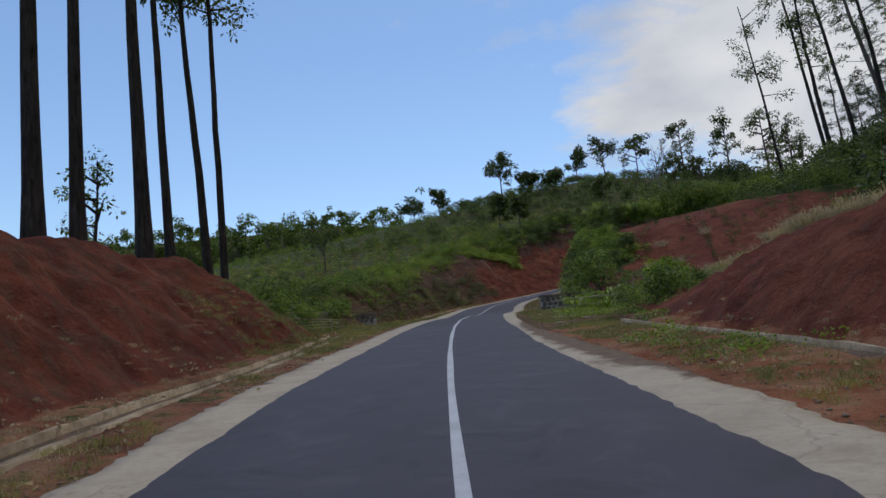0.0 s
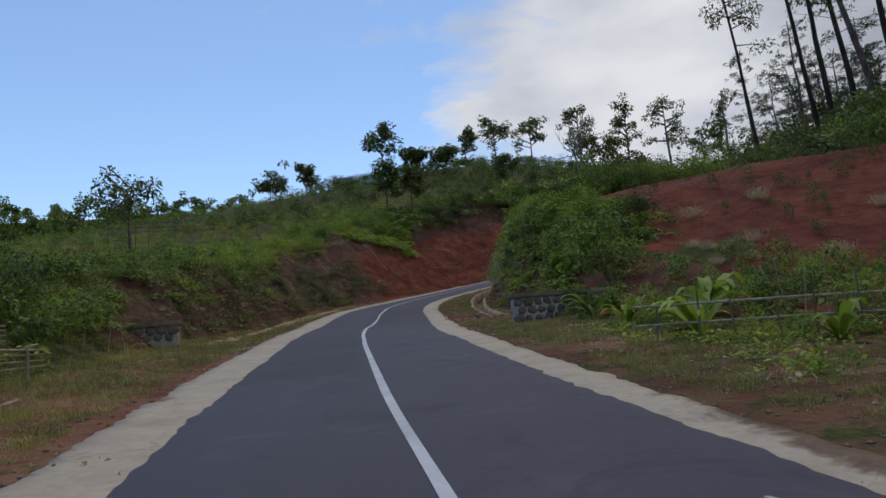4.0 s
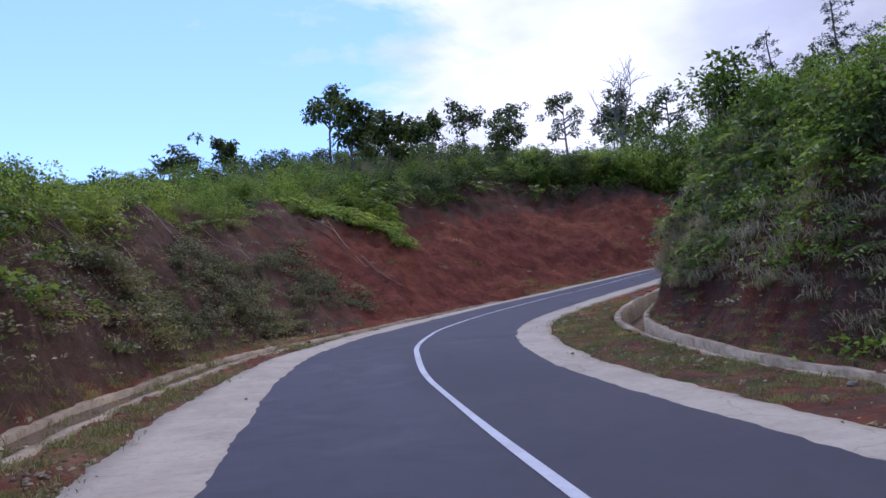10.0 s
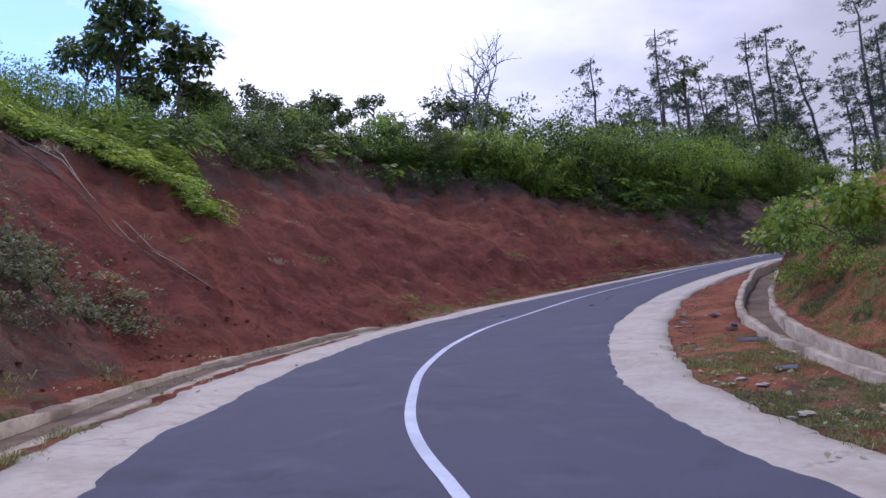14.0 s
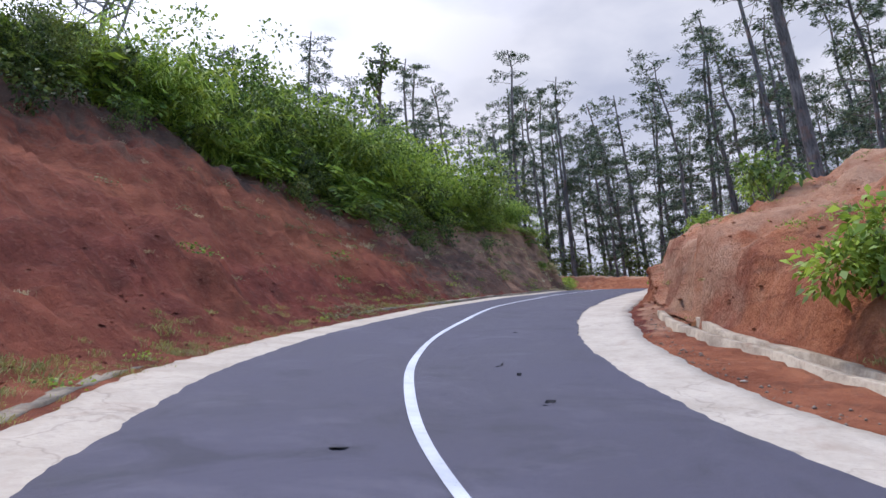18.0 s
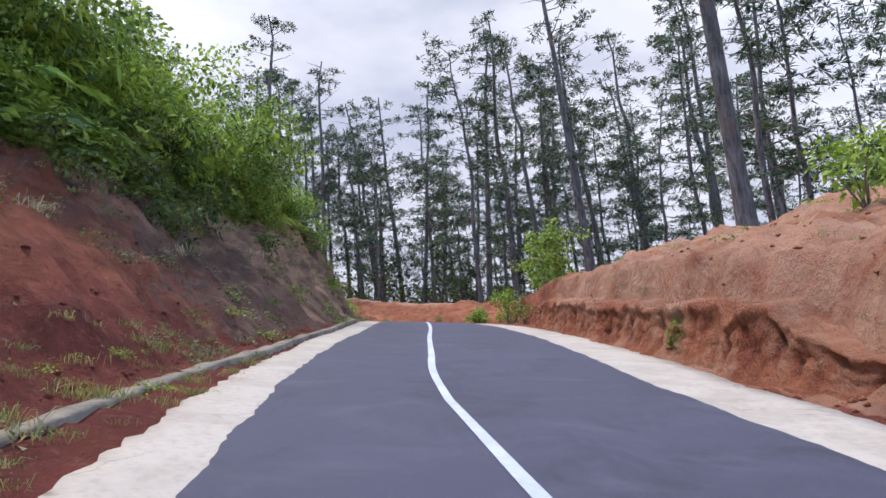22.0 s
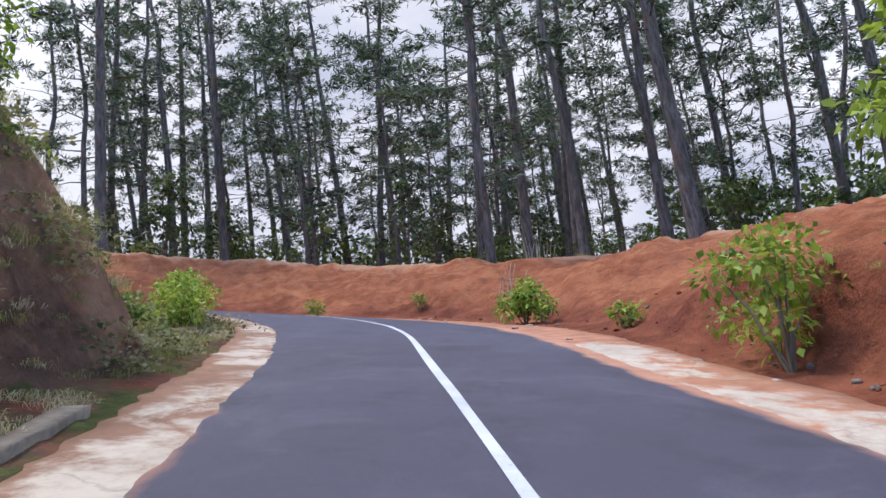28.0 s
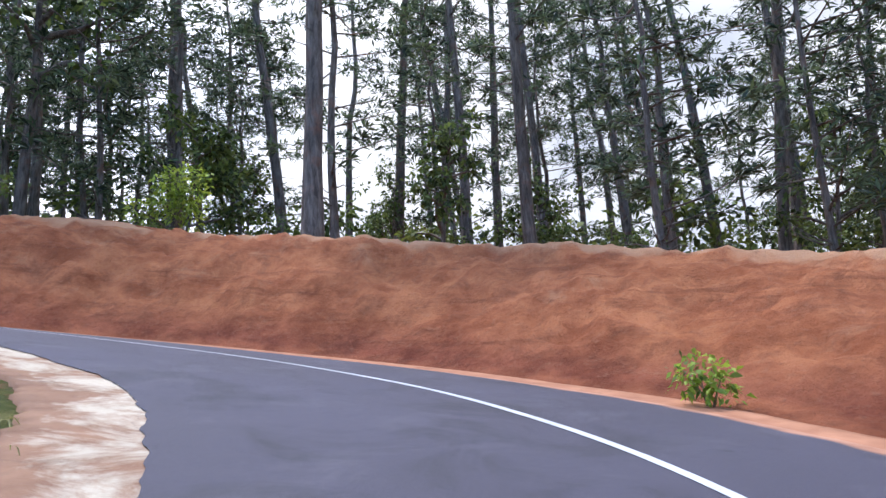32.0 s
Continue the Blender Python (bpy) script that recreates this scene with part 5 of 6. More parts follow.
# ---- trees ----
def link_part(name, mesh, parent, label=""):
    ob = new(name, mesh)
    ob.parent = parent
    if label:
        ob["label"] = label
    return ob


def pine_shape(seed, high=22.0, thick=0.23, bare=0.42, full=1.0):
    """Trunk and crown of a tall pine: bare below with a few dead snags, open plates of needles above."""
    r = np.random.default_rng(seed)
    u = np.linspace(0, 1, 12)
    sway = np.cumsum(r.normal(0, 0.13, (12, 2)), 0) * u[:, None] * 1.5
    line = np.stack([sway[:, 0], sway[:, 1], u * high], 1)
    line[0, 2] = -0.4
    rad = thick * (1.12 - u) ** 0.7 * np.r_[1.25, np.ones(11)]
    wood = [tube(line, np.maximum(rad, 0.03), 9)]
    needle = []
    n = int(34 * full)
    for k in range(n + 5):
        snag = k >= n
        f = r.uniform(min(0.25, bare * 0.7), bare) if snag else bare + (0.99 - bare) * ((k + r.uniform(0, 1)) / n) ** 0.9
        p0 = np.array([np.interp(f, u, line[:, i]) for i in range(3)])
        az = r.uniform(0, 6.28)
        g0 = (f - bare) / (1 - bare)
        reach = r.uniform(0.5, 1.2) if snag else (1.0 - 0.62 * max(g0, 0) ** 3) * r.uniform(1.3, 3.7)
        rise = r.uniform(-0.05, 0.45)
        w = np.linspace(0, 1, 4)
        br = p0 + np.stack([np.cos(az) * reach * w, np.sin(az) * reach * w, reach * rise * w ** 1.3 + r.normal(0, 0.06, 4)], 1)
        wood.append(tube(br, [0.045, 0.032, 0.02, 0.01], 3))
        if snag or r.uniform() < 0.12:
            continue
        for q in range(r.integers(6, 11)):
            g = r.uniform(0.42, 1.06)
            c = p0 + np.array([np.cos(az) * reach * g, np.sin(az) * reach * g, reach * rise * g ** 1.3]) + r.normal(0, 1, 3) * np.array([0.34, 0.34, 0.13])
            m = 14
            d = unit(r.normal(size=(m, 3)) * np.array([1, 1, 0.6]) + np.array([np.cos(az) * 0.4, np.sin(az) * 0.4, 0.4]))
            needle.append(leaves(r, np.repeat(c[None], m, 0) + d * 0.05, d, r.uniform(0.25, 0.55, m), r.uniform(0.045, 0.10, m), 0.15))
    return join(wood), join(needle)


def tree_thing(name, shape, bark, leafm, label, category="tree", group=""):
    base = new(name)
    tagged(base, label, category, group)
    link_part("trunk", np_mesh("trunk", *shape[0], bark, True), base)
    link_part("crown", np_mesh("crown", *shape[1], leafm), base)
    return base


PINES = [pine_shape(300 + k, h, w, b, f) for k, (h, w, b, f) in enumerate([(22, 0.23, 0.28, 1.05), (24, 0.26, 0.36, 1.0), (17, 0.15, 0.16, 1.0), (22, 0.21, 0.42, 0.9), (12, 0.10, 0.08, 0.95), (25, 0.26, 0.32, 1.05)])]
pine_base = []


def put_pine(x, y, k, turn, size, lean=(0, 0)):
    z = float(ground_z(x, y)[0]) - 0.1
    m = pose(x, y, z, lean[0], lean[1], 0) @ pose(0, 0, 0, 0, 0, turn) @ Matrix.Scale(size, 4)
    k = k % len(PINES)
    made = [p for p in pine_base if p[0] == k]
    if made:
        src = made[0][1]
        ob = copy_thing(src, Matrix.Identity(4))
        ob.matrix_basis = m
    else:
        ob = tree_thing("pine_tree", PINES[k], BARK, NEEDLE, "tall slender pine with a long bare trunk and open crown", "tree", "pines of the forest")
        ob.matrix_basis = m
        pine_base.append((k, ob))
    return ob


def plant_forest():
    r = np.random.default_rng(77)
    seen = [(41.2, 64.8), (67.7, 72.5), (68, 65), (71.5, 55.2), (71.6, 59.4), (74.3, 60.8), (81.7, 71.7), (89.2, 76.8), (89.3, 94.8), (74.2, 67.8), (71.4, 87.6), (94.9, 94.9), (91, 87.7), (72, 46.6), (85.3, 89.4), (86.8, 91.2), (106, 84), (65.9, 58.2), (47.5, 61.5), (52, 58), (54.5, 51.5), (49, 49.5), (44.5, 55.5)]
    done = []
    for x, y in seen:
        done.append((x, y))
    tries = 0
    while len(done) < 92 and tries < 9000:
        tries += 1
        x, y = r.uniform(50, 125), r.uniform(30, 135)
        k, lat = near_road(np.array([x]), np.array([y]))
        s = RS[k[0]]
        if lat[0] < (r_crest(s) + 8.0 if lat[0] > 0 else 99) or s < 84:
            continue
        if lat[0] > 52 or (x < 60 and y > 62) or y > 0.5 * x + (68 if x > 64 else 60):
            continue
        if min((x - a) ** 2 + (y - b) ** 2 for a, b in done) < 3.6 ** 2:
            continue
        done.append((x, y))
    low = []
    while len(low) < 34:
        x = r.uniform(62, 96)
        y = 0.5 * x + r.uniform(58, 82)
        k, lat = near_road(np.array([x]), np.array([y]))
        if lat[0] < r_crest(RS[k[0]]) + 3 or min((x - a) ** 2 + (y - b) ** 2 for a, b in done + low) < 3.0 ** 2:
            continue
        low.append((x, y))
    under = []
    while len(under) < 26:
        x, y = r.uniform(76, 118), r.uniform(52, 92)
        if min((x - a) ** 2 + (y - b) ** 2 for a, b in done + low + under) > 2.6 ** 2:
            under.append((x, y))
    low += under
    for x, y in low:
        put_pine(x, y, int(r.choice([0, 2, 2, 4])), r.uniform(0, 360), r.uniform(0.8, 1.1), (r.normal(-4.5, 1.6), r.normal(-1.0, 1.6)))
    for i, (x, y) in enumerate(done):
        put_pine(x, y, int(r.integers(0, 6)), r.uniform(0, 360), r.uniform(0.86, 1.12), (r.normal(-5.5, 2.2), r.normal(-1.5, 2.2)))


plant_forest()

zone("undergrowth", SHRUB_L, LEAF_DARK, 260, 86, 150, 1, lambda s: r_crest(s) + 20, lambda s: r_crest(s) + 60, 1.8, 4.0, 245, "tall dark thicket at the back of the pine forest", keep=20)


# ---- drains and walls of concrete and stone ----
def drain(side, s0, s1, table, dep):
    """A U-shaped channel: two low walls with worn tops and a floor."""
    d = lambda s: np.interp(s, *table)
    deep = lambda s: np.interp(s, (dep[0], dep[2]), (dep[1], dep[3]))

    def wall(lo, hi, top, sd):
        wob = lambda s, k: 0.025 * fbm(s, 0 * s, 1.7, 4, sd + k)
        lats = [lambda s: side * (d(s) + lo), lambda s: side * (d(s) + lo + wob(s, 0)), lambda s: side * (d(s) + hi + wob(s, 1)), lambda s: side * (d(s) + hi)]
        ups = [lambda s: 0 * s - 0.5, lambda s: top(s) + wob(s, 2), lambda s: top(s) + wob(s, 3), lambda s: 0 * s - 0.5]
        me = strip("wall", s0, s1, lats, ups, DRAIN, 0.3, smooth=False)
        if side > 0:
            me.flip_normals()
        return me

    low = lambda s: (0.06 if side > 0 else -0.04) * bump_step(s, 55, 61) - (0.03 if side > 0 else 0.0) * (1 - bump_step(s, 30, 40)) - (0.3 * bump_step(s, 71, 72.4) if side < 0 else 0.0)
    thing = new("roadside_drain", wall(0.0, 0.13, lambda s: 0.005 + low(s) * (1.6 if side > 0 else 1.0), 40))
    tagged(thing, "stained concrete drain channel beside the road", "drain", kind="structure")
    link_part("outer_wall", wall(0.62, 0.76, lambda s: low(s) * 0.6, 50), thing)
    me = strip("drain_floor", s0, s1, [lambda s: side * (d(s) + 0.1), lambda s: side * (d(s) + 0.66)], [lambda s: -deep(s), lambda s: -deep(s)], MUD, 0.5)
    link_part("drain_floor", me, thing, "muddy floor of the drain")
    return thing


for row in DRAINS:
    drain(*row)


def kerb():
    d = lambda s: np.interp(s, [72.5, 75, 80.5, 82, 84, 87, 90, 94, 100, 106], [2.72, 2.85, 2.92, 2.8, 2.6, 2.42, 2.24, 2.2, 2.36, 2.52])
    wob = lambda s, k: 0.02 * fbm(s, 0 * s, 1.5, 4, 60 + k)
    lats = [lambda s: -d(s), lambda s: -d(s) + wob(s, 0), lambda s: -(d(s) + 0.16) + wob(s, 1), lambda s: -(d(s) + 0.16)]
    ups = [lambda s: 0 * s - 0.2, lambda s: 0.0 + 0.06 * bump_step(s, 80, 84) + wob(s, 2), lambda s: 0.0 + 0.06 * bump_step(s, 80, 84) + wob(s, 3), lambda s: 0 * s - 0.2]
    me = strip("kerb", 72.5, 107.5, lats, ups, KERB, 0.25, smooth=False)
    tagged(new("kerb", me), "low stained concrete kerb at the foot of the cut", "kerb", kind="structure")


kerb()


def box(bm, lo, hi, jitter=0.0, r=None):
    vs = [bm.verts.new((x, y, z)) for x in (lo[0], hi[0]) for y in (lo[1], hi[1]) for z in (lo[2], hi[2])]
    if jitter:
        for v in vs:
            v.co += Vector((r.uniform(-1, 1), r.uniform(-1, 1), r.uniform(-1, 1))) * jitter
    for q in ((0, 1, 3, 2), (4, 6, 7, 5), (0, 4, 5, 1), (2, 3, 7, 6), (0, 2, 6, 4), (1, 5, 7, 3)):
        bm.faces.new([vs[i] for i in q])


def part(name, bm, material, parent=None, label=""):
    me = bpy.data.meshes.new(name)
    bmesh.ops.recalc_face_normals(bm, faces=bm.faces)
    bm.to_mesh(me)
    bm.free()
    me.materials.append(material)
    ob = new(name, me)
    if parent is not None:
        ob.parent = parent
    if label:
        ob["label"] = label
    return ob


def pebble_mesh(name, seed, material, size=(1, 1, 0.7), sub=2, rough=0.22):
    bm = bmesh.new()
    bmesh.ops.create_icosphere(bm, subdivisions=sub, radius=1.0)
    r = random.Random(seed)
    off = Vector((r.uniform(0, 50), r.uniform(0, 50), r.uniform(0, 50)))
    for v in bm.verts:
        n = v.co.normalized()
        v.co = n * (1 + rough * noise.noise(n * 1.4 + off) + 0.5 * rough * noise.noise(n * 3.1 + off))
        v.co = Vector((v.co.x * size[0], v.co.y * size[1], v.co.z * size[2]))
    me = bpy.data.meshes.new(name)
    bm.to_mesh(me)
    bm.free()
    me.materials.append(material)
    return me


def rubble_wall(x, y, turn, wide, high, label, seed):
    """A masonry headwall: mortar core, stones set in its face and a concrete cap."""
    z = float(ground_z(x, y)[0])
    base = new("headwall")
    tagged(base, label, "stone wall", kind="structure")
    base.matrix_world = pose(x, y, z - 0.25, 0, 0, turn)
    bm = bmesh.new()
    box(bm, (-wide / 2, -0.14, 0), (wide / 2, 0.22, high + 0.2))
    bmesh.ops.bevel(bm, geom=list(bm.edges), offset=0.03, segments=2, affect="EDGES")
    part("mortar_core", bm, MORTAR, base)
    bm = bmesh.new()
    box(bm, (-wide / 2 - 0.05, -0.22, high + 0.2), (wide / 2 + 0.05, 0.28, high + 0.32))
    bmesh.ops.bevel(bm, geom=list(bm.edges), offset=0.025, segments=2, affect="EDGES")
    part("cap", bm, KERB, base, "concrete cap of the wall")
    r = random.Random(seed)
    kinds = [pebble_mesh("stone", seed + k, STONE, (1, 0.5, 0.85), 2, 0.35) for k in range(5)]
    rows = max(2, int(high / 0.2))
    for j in range(rows):
        cols = int(wide / 0.25)
        for i in range(cols):
            o = new("stone", r.choice(kinds))
            o.parent = base
            k = r.uniform(0.11, 0.15)
            o.matrix_basis = pose(-wide / 2 + (i + 0.5 + 0.35 * (j % 2) - 0.17) * wide / cols, -0.13, 0.24 + (j + 0.5) * high / rows - 0.05, 0, r.uniform(-40, 40), r.uniform(-12, 12)) @ Matrix.Scale(k, 4)
    return base


rubble_wall(5.75, 37.0, 4, 2.6, 0.62, "grey rubble stone headwall of a culvert beside the verge", 7)
rubble_wall(-4.6, 38.0, -6, 1.6, 0.36, "weathered stone headwall of a culvert below the old cut", 17)


# ---- single plants ----
def shrub_thing(name, x, y, high, wide, leafm, label, seed, count=420, leaf=0.13, category="bush", group="", lift=0.0):
    wood, lv = shrub_shape(seed, high, wide, int(count * 1.7), leaf, 7, 12)
    base = new(name)
    tagged(base, label, category, group)
    z = float(ground_z(x, y)[0]) + lift
    base.matrix_world = pose(x, y, z, 0, 0, seed * 37 % 360)
    for w in wood:
        link_part("stem", np_mesh("stem", *w, TWIG, True), base)
    link_part("foliage", np_mesh("foliage", *lv, leafm), base)
    return base


shrub_thing("roadside_bush", 57.9, 72.7, 0.95, 0.6, LEAF_BRIGHT, "leafy green bush at the foot of the orange bank", 501, 520, 0.12)
shrub_thing("roadside_bush", 48.7, 71.5, 1.3, 0.8, LEAF_BRIGHT, "tall feathery green bush beside the concrete edge", 502, 600, 0.10)
shrub_thing("roadside_bush", 46.2, 71.0, 0.7, 0.5, FERN, "wispy half-dry bush at the foot of the bank", 503, 200, 0.08)
shrub_thing("roadside_bush", 54.6, 78.9, 0.8, 0.55, LEAF_LIME, "bright green bush on the inside of the bend", 504, 460, 0.10)
shrub_thing("roadside_bush", 56.3, 79.4, 0.85, 0.6, LEAF_LIME, "bright green leafy bush behind the concrete edge", 505, 460, 0.11)
shrub_thing("roadside_bush", 52.6, 79.1, 0.5, 0.6, LEAF, "low weedy bush below the end of the cut", 506, 380, 0.10)
shrub_thing("roadside_bush", 46.6, 78.2, 0.4, 0.4, LEAF_BRIGHT, "yellowish green bush at the end of the cut", 507, 320, 0.09)
shrub_thing("roadside_bush", 15.2, 62.1, 1.05, 0.9, LEAF_BRIGHT, "broad leafy bush on the grassy mound inside the bend", 508, 900, 0.13)
shrub_thing("roadside_bush", 18.9, 65.5, 0.95, 1.0, LEAF_LIME, "bright yellow-green broad-leaved bush beside the drain", 509, 900, 0.135)
shrub_thing("roadside_bush", 16.5, 62.9, 0.85, 0.8, FERN, "dry and green bush on the mound", 510, 500, 0.12)
shrub_thing("roadside_bush", 30.6, 66.9, 1.1, 0.9, LEAF_BRIGHT, "green bush on the crest of the orange bank", 511, 420, 0.13)
shrub_thing("roadside_bush", 25.4, 66.6, 1.0, 0.8, LEAF, "green bush at the nose of the orange bank", 512, 420, 0.12)
shrub_thing("roadside_bush", 7.4, 25.3, 1.35, 0.85, LEAF_BRIGHT, "large feathery green bush beside the grassy verge", 513, 1000, 0.11)
shrub_thing("roadside_bush", 6.6, 22.8, 0.9, 0.7, LEAF, "dark leafy bush beside the verge", 514, 620, 0.11)
shrub_thing("roadside_bush", 7.6, 37.9, 2.1, 0.9, LEAF, "tall bush at the end of the stone wall", 515, 1000, 0.13)
shrub_thing("weed", 64.5, 78.1, 0.5, 0.35, LEAF_BRIGHT, "small green weed at the foot of the red bank", 516, 160, 0.09, "weed", "weeds at the bank foot")
shrub_thing("weed", 63.5, 75.0, 0.55, 0.3, LEAF_BRIGHT, "small green weed at the foot of the red bank", 517, 140, 0.08, "weed", "weeds at the bank foot")
shrub_thing("weed", 57.3, 72.4, 0.5, 0.35, LEAF_BRIGHT, "small pale green weed beside the concrete", 518, 150, 0.09, "weed", "weeds at the bank foot")
shrub_thing("weed", 30.3, 69.75, 0.5, 0.35, LEAF_BRIGHT, "small green weed beside the concrete", 519, 140, 0.09, "weed", "weeds at the bank foot")
shrub_thing("weed", 54.0, 71.6, 0.45, 0.3, LEAF_BRIGHT, "small green weed beside the concrete", 520, 140, 0.09, "weed", "weeds at the bank foot")


shrub_thing("roadside_bush", 47.4, 70.2, 0.8, 0.9, LEAF_BRIGHT, "leafy bush round the foot of the young tree", 524, 520, 0.12)
shrub_thing("roadside_bush", 45.2, 70.3, 0.6, 0.6, FERN, "half-dry weeds on the bank slope", 525, 240, 0.09)


def broad_tree(name, x, y, high, seed, bark, leafm, label, crown=0.5, wide=1.6, count=900, leaf=0.2, limbs=9, lean=0.0, group=""):
    """A tree with limbs and clumps of leaves with gaps between them."""
    r = np.random.default_rng(seed)
    u = np.linspace(0, 1, 8)
    sway = np.cumsum(r.normal(0, 0.06 * high / 6, (8, 2)), 0) * u[:, None]
    line = np.stack([sway[:, 0] + lean * u * high, sway[:, 1], u * high * 0.93], 1)
    line[0, 2] = -0.3
    wood = [tube(line, 0.035 * high * (1.1 - u) ** 0.9 * 0.42 + 0.01, 7)]
    lv = []
    for k in range(limbs):
        f = 1 - crown + crown * (k + r.uniform(0.2, 1)) / limbs * 0.97
        p0 = np.array([np.interp(f, u, line[:, i]) for i in range(3)])
        az = r.uniform(0, 6.28)
        reach = wide * r.uniform(0.45, 1.05) * (1.15 - 0.7 * (f - 1 + crown) / crown)
        end = p0 + np.array([np.cos(az) * reach, np.sin(az) * reach, reach * r.uniform(0.25, 0.8)])
        mid = (p0 + end) / 2 + r.normal(0, 0.08 * reach, 3)
        wood.append(tube([p0, mid, end], [0.012 * high, 0.008 * high, 0.004 * high], 4))
        for c in (end, mid * 0.35 + end * 0.65, end + r.normal(0, 0.25 * wide, 3)):
            m = count // (limbs * 3)
            d = unit(r.normal(size=(m, 3)))
            rad = r.uniform(0.1, 1, m) ** 0.5 * wide * r.uniform(0.18, 0.34)
            ln = leaf * r.uniform(0.6, 1.4, m)
            lv.append(leaves(r, c + d * rad[:, None] * np.array([1, 1, 0.65]), d + r.normal(0, 0.5, (m, 3)), ln, ln * 0.55))
    base = new(name)
    tagged(base, label, "tree", group)
    base.matrix_world = pose(x, y, float(ground_z(x, y)[0]) - 0.05, 0, 0, 0)
    link_part("trunk", np_mesh("trunk", *join(wood), bark, True), base)
    link_part("crown", np_mesh("crown", *join(lv), leafm), base)
    return base


broad_tree("young_tree", 47.7, 70.15, 2.4, 601, TWIG, LEAF_LIME, "young broad-leaved tree with bright leaves on the bank edge", 0.92, 1.0, 3000, 0.125, 20)
# the skyline of the hill
SKY_TREES = [(9.5, 113, 28.4, 2.3), (14.0, 114, 25.2, 1.6), (17.5, 113, 24.6, 1.8), (6.25, 80.6, 16.2, 1.1), (8.6, 82.4, 15.9, 1.1), (-0.3, 121.7, 25.2, 1.4), (-4.5, 120, 23.2, 2.2), (25.5, 135.5, 33.6, 1.7), (30.7, 135.5, 35.4, 2.4), (36.5, 134.5, 35.0, 2.3), (44.6, 133.6, 37.0, 2.6), (51.5, 130.5, 36.4, 2.5), (57.5, 128, 36.6, 2.6), (21.3, 96, 19.6, 1.4), (31.0, 97, 21.5, 1.5), (34.1, 95.7, 21.2, 1.6)]
for i, (tx, ty, top, tw) in enumerate(SKY_TREES):
    th = max(2.5, top - float(ground_z(tx, ty)[0]))
    broad_tree("hill_tree", tx, ty, th, 620 + i, BARK, LEAF_DARK, "dark broad-leaved tree on the skyline of the hill", 0.62, tw * 1.15, 1900, 0.24 if ty < 100 else 0.36, 13, group="trees on the hill")
for i in range(112):
    r = random.Random(700 + i)
    tx, ty = -222 + 1.8 * i + r.uniform(-2, 2), 372 + 17 * (i % 5) + r.uniform(-4, 4)
    # LEAF, not LEAF_DARK: the lighter colour stands in for haze over the distance
    broad_tree("hill_tree", tx, ty, r.uniform(12, 20), 1500 + i, BARK, LEAF, "dark tree of the distant wood", 0.78, r.uniform(5, 8), 620, 1.5, 9, group="trees of the distant wood")
broad_tree("hill_tree", -9.6, 59.2, 4.0, 760, BARK, LEAF_DARK, "open dark tree beside the bamboo trellis", 0.58, 2.0, 1300, 0.2, 11)
broad_tree("hill_tree", 41.0, 85.1, 9.5, 761, BARK, LEAF_DARK, "slender dark tree above the shrubs of the cut", 0.35, 1.4, 500, 0.25, 8)
for i, (tx, ty, th) in enumerate([(48, 90, 6.5), (53, 93, 8), (58, 96, 9), (63, 99, 11), (44, 95, 5.5), (68, 104, 12), (50, 101, 8), (72, 99, 12)]):
    broad_tree("wood_tree", tx, ty, th, 770 + i, BARK, LEAF_DARK, "tall thin-crowned tree of the wood behind the cut", 0.55, 2.4, 1100, 0.3, 12, group="trees behind the cut")


def bare_tree(x, y, high, seed):
    r = np.random.default_rng(seed)
    wood = []

    def limb(p, d, ln, rad, depth):
        q = p + d * ln
        m = (p + q) / 2 + r.normal(0, 0.06 * ln, 3)
        wood.append(tube([p, m, q], [rad, rad * 0.8, rad * 0.55], 4))
        if depth:
            for _ in range(4 if depth > 2 else 3):
                limb(q - d * ln * r.uniform(0, 0.35), unit(d + r.normal(0, 0.62, 3) + np.array([0, 0, 0.1])), ln * r.uniform(0.6, 0.88), max(rad * 0.62, 0.02), depth - 1)

    limb(np.array([0, 0, -0.3]), np.array([0.04, 0.02, 1.0]), high * 0.3, 0.14, 4)
    ob = new("bare_tree", np_mesh("bare_tree", *join(wood), BARK_PALE, True))
    ob.matrix_world = pose(x, y, float(ground_z(x, y)[0]), 0, 0, 0)
    return tagged(ob, "leafless pale tree above the cut", "tree")


bare_tree(26.2, 87.7, 9.4, 801)


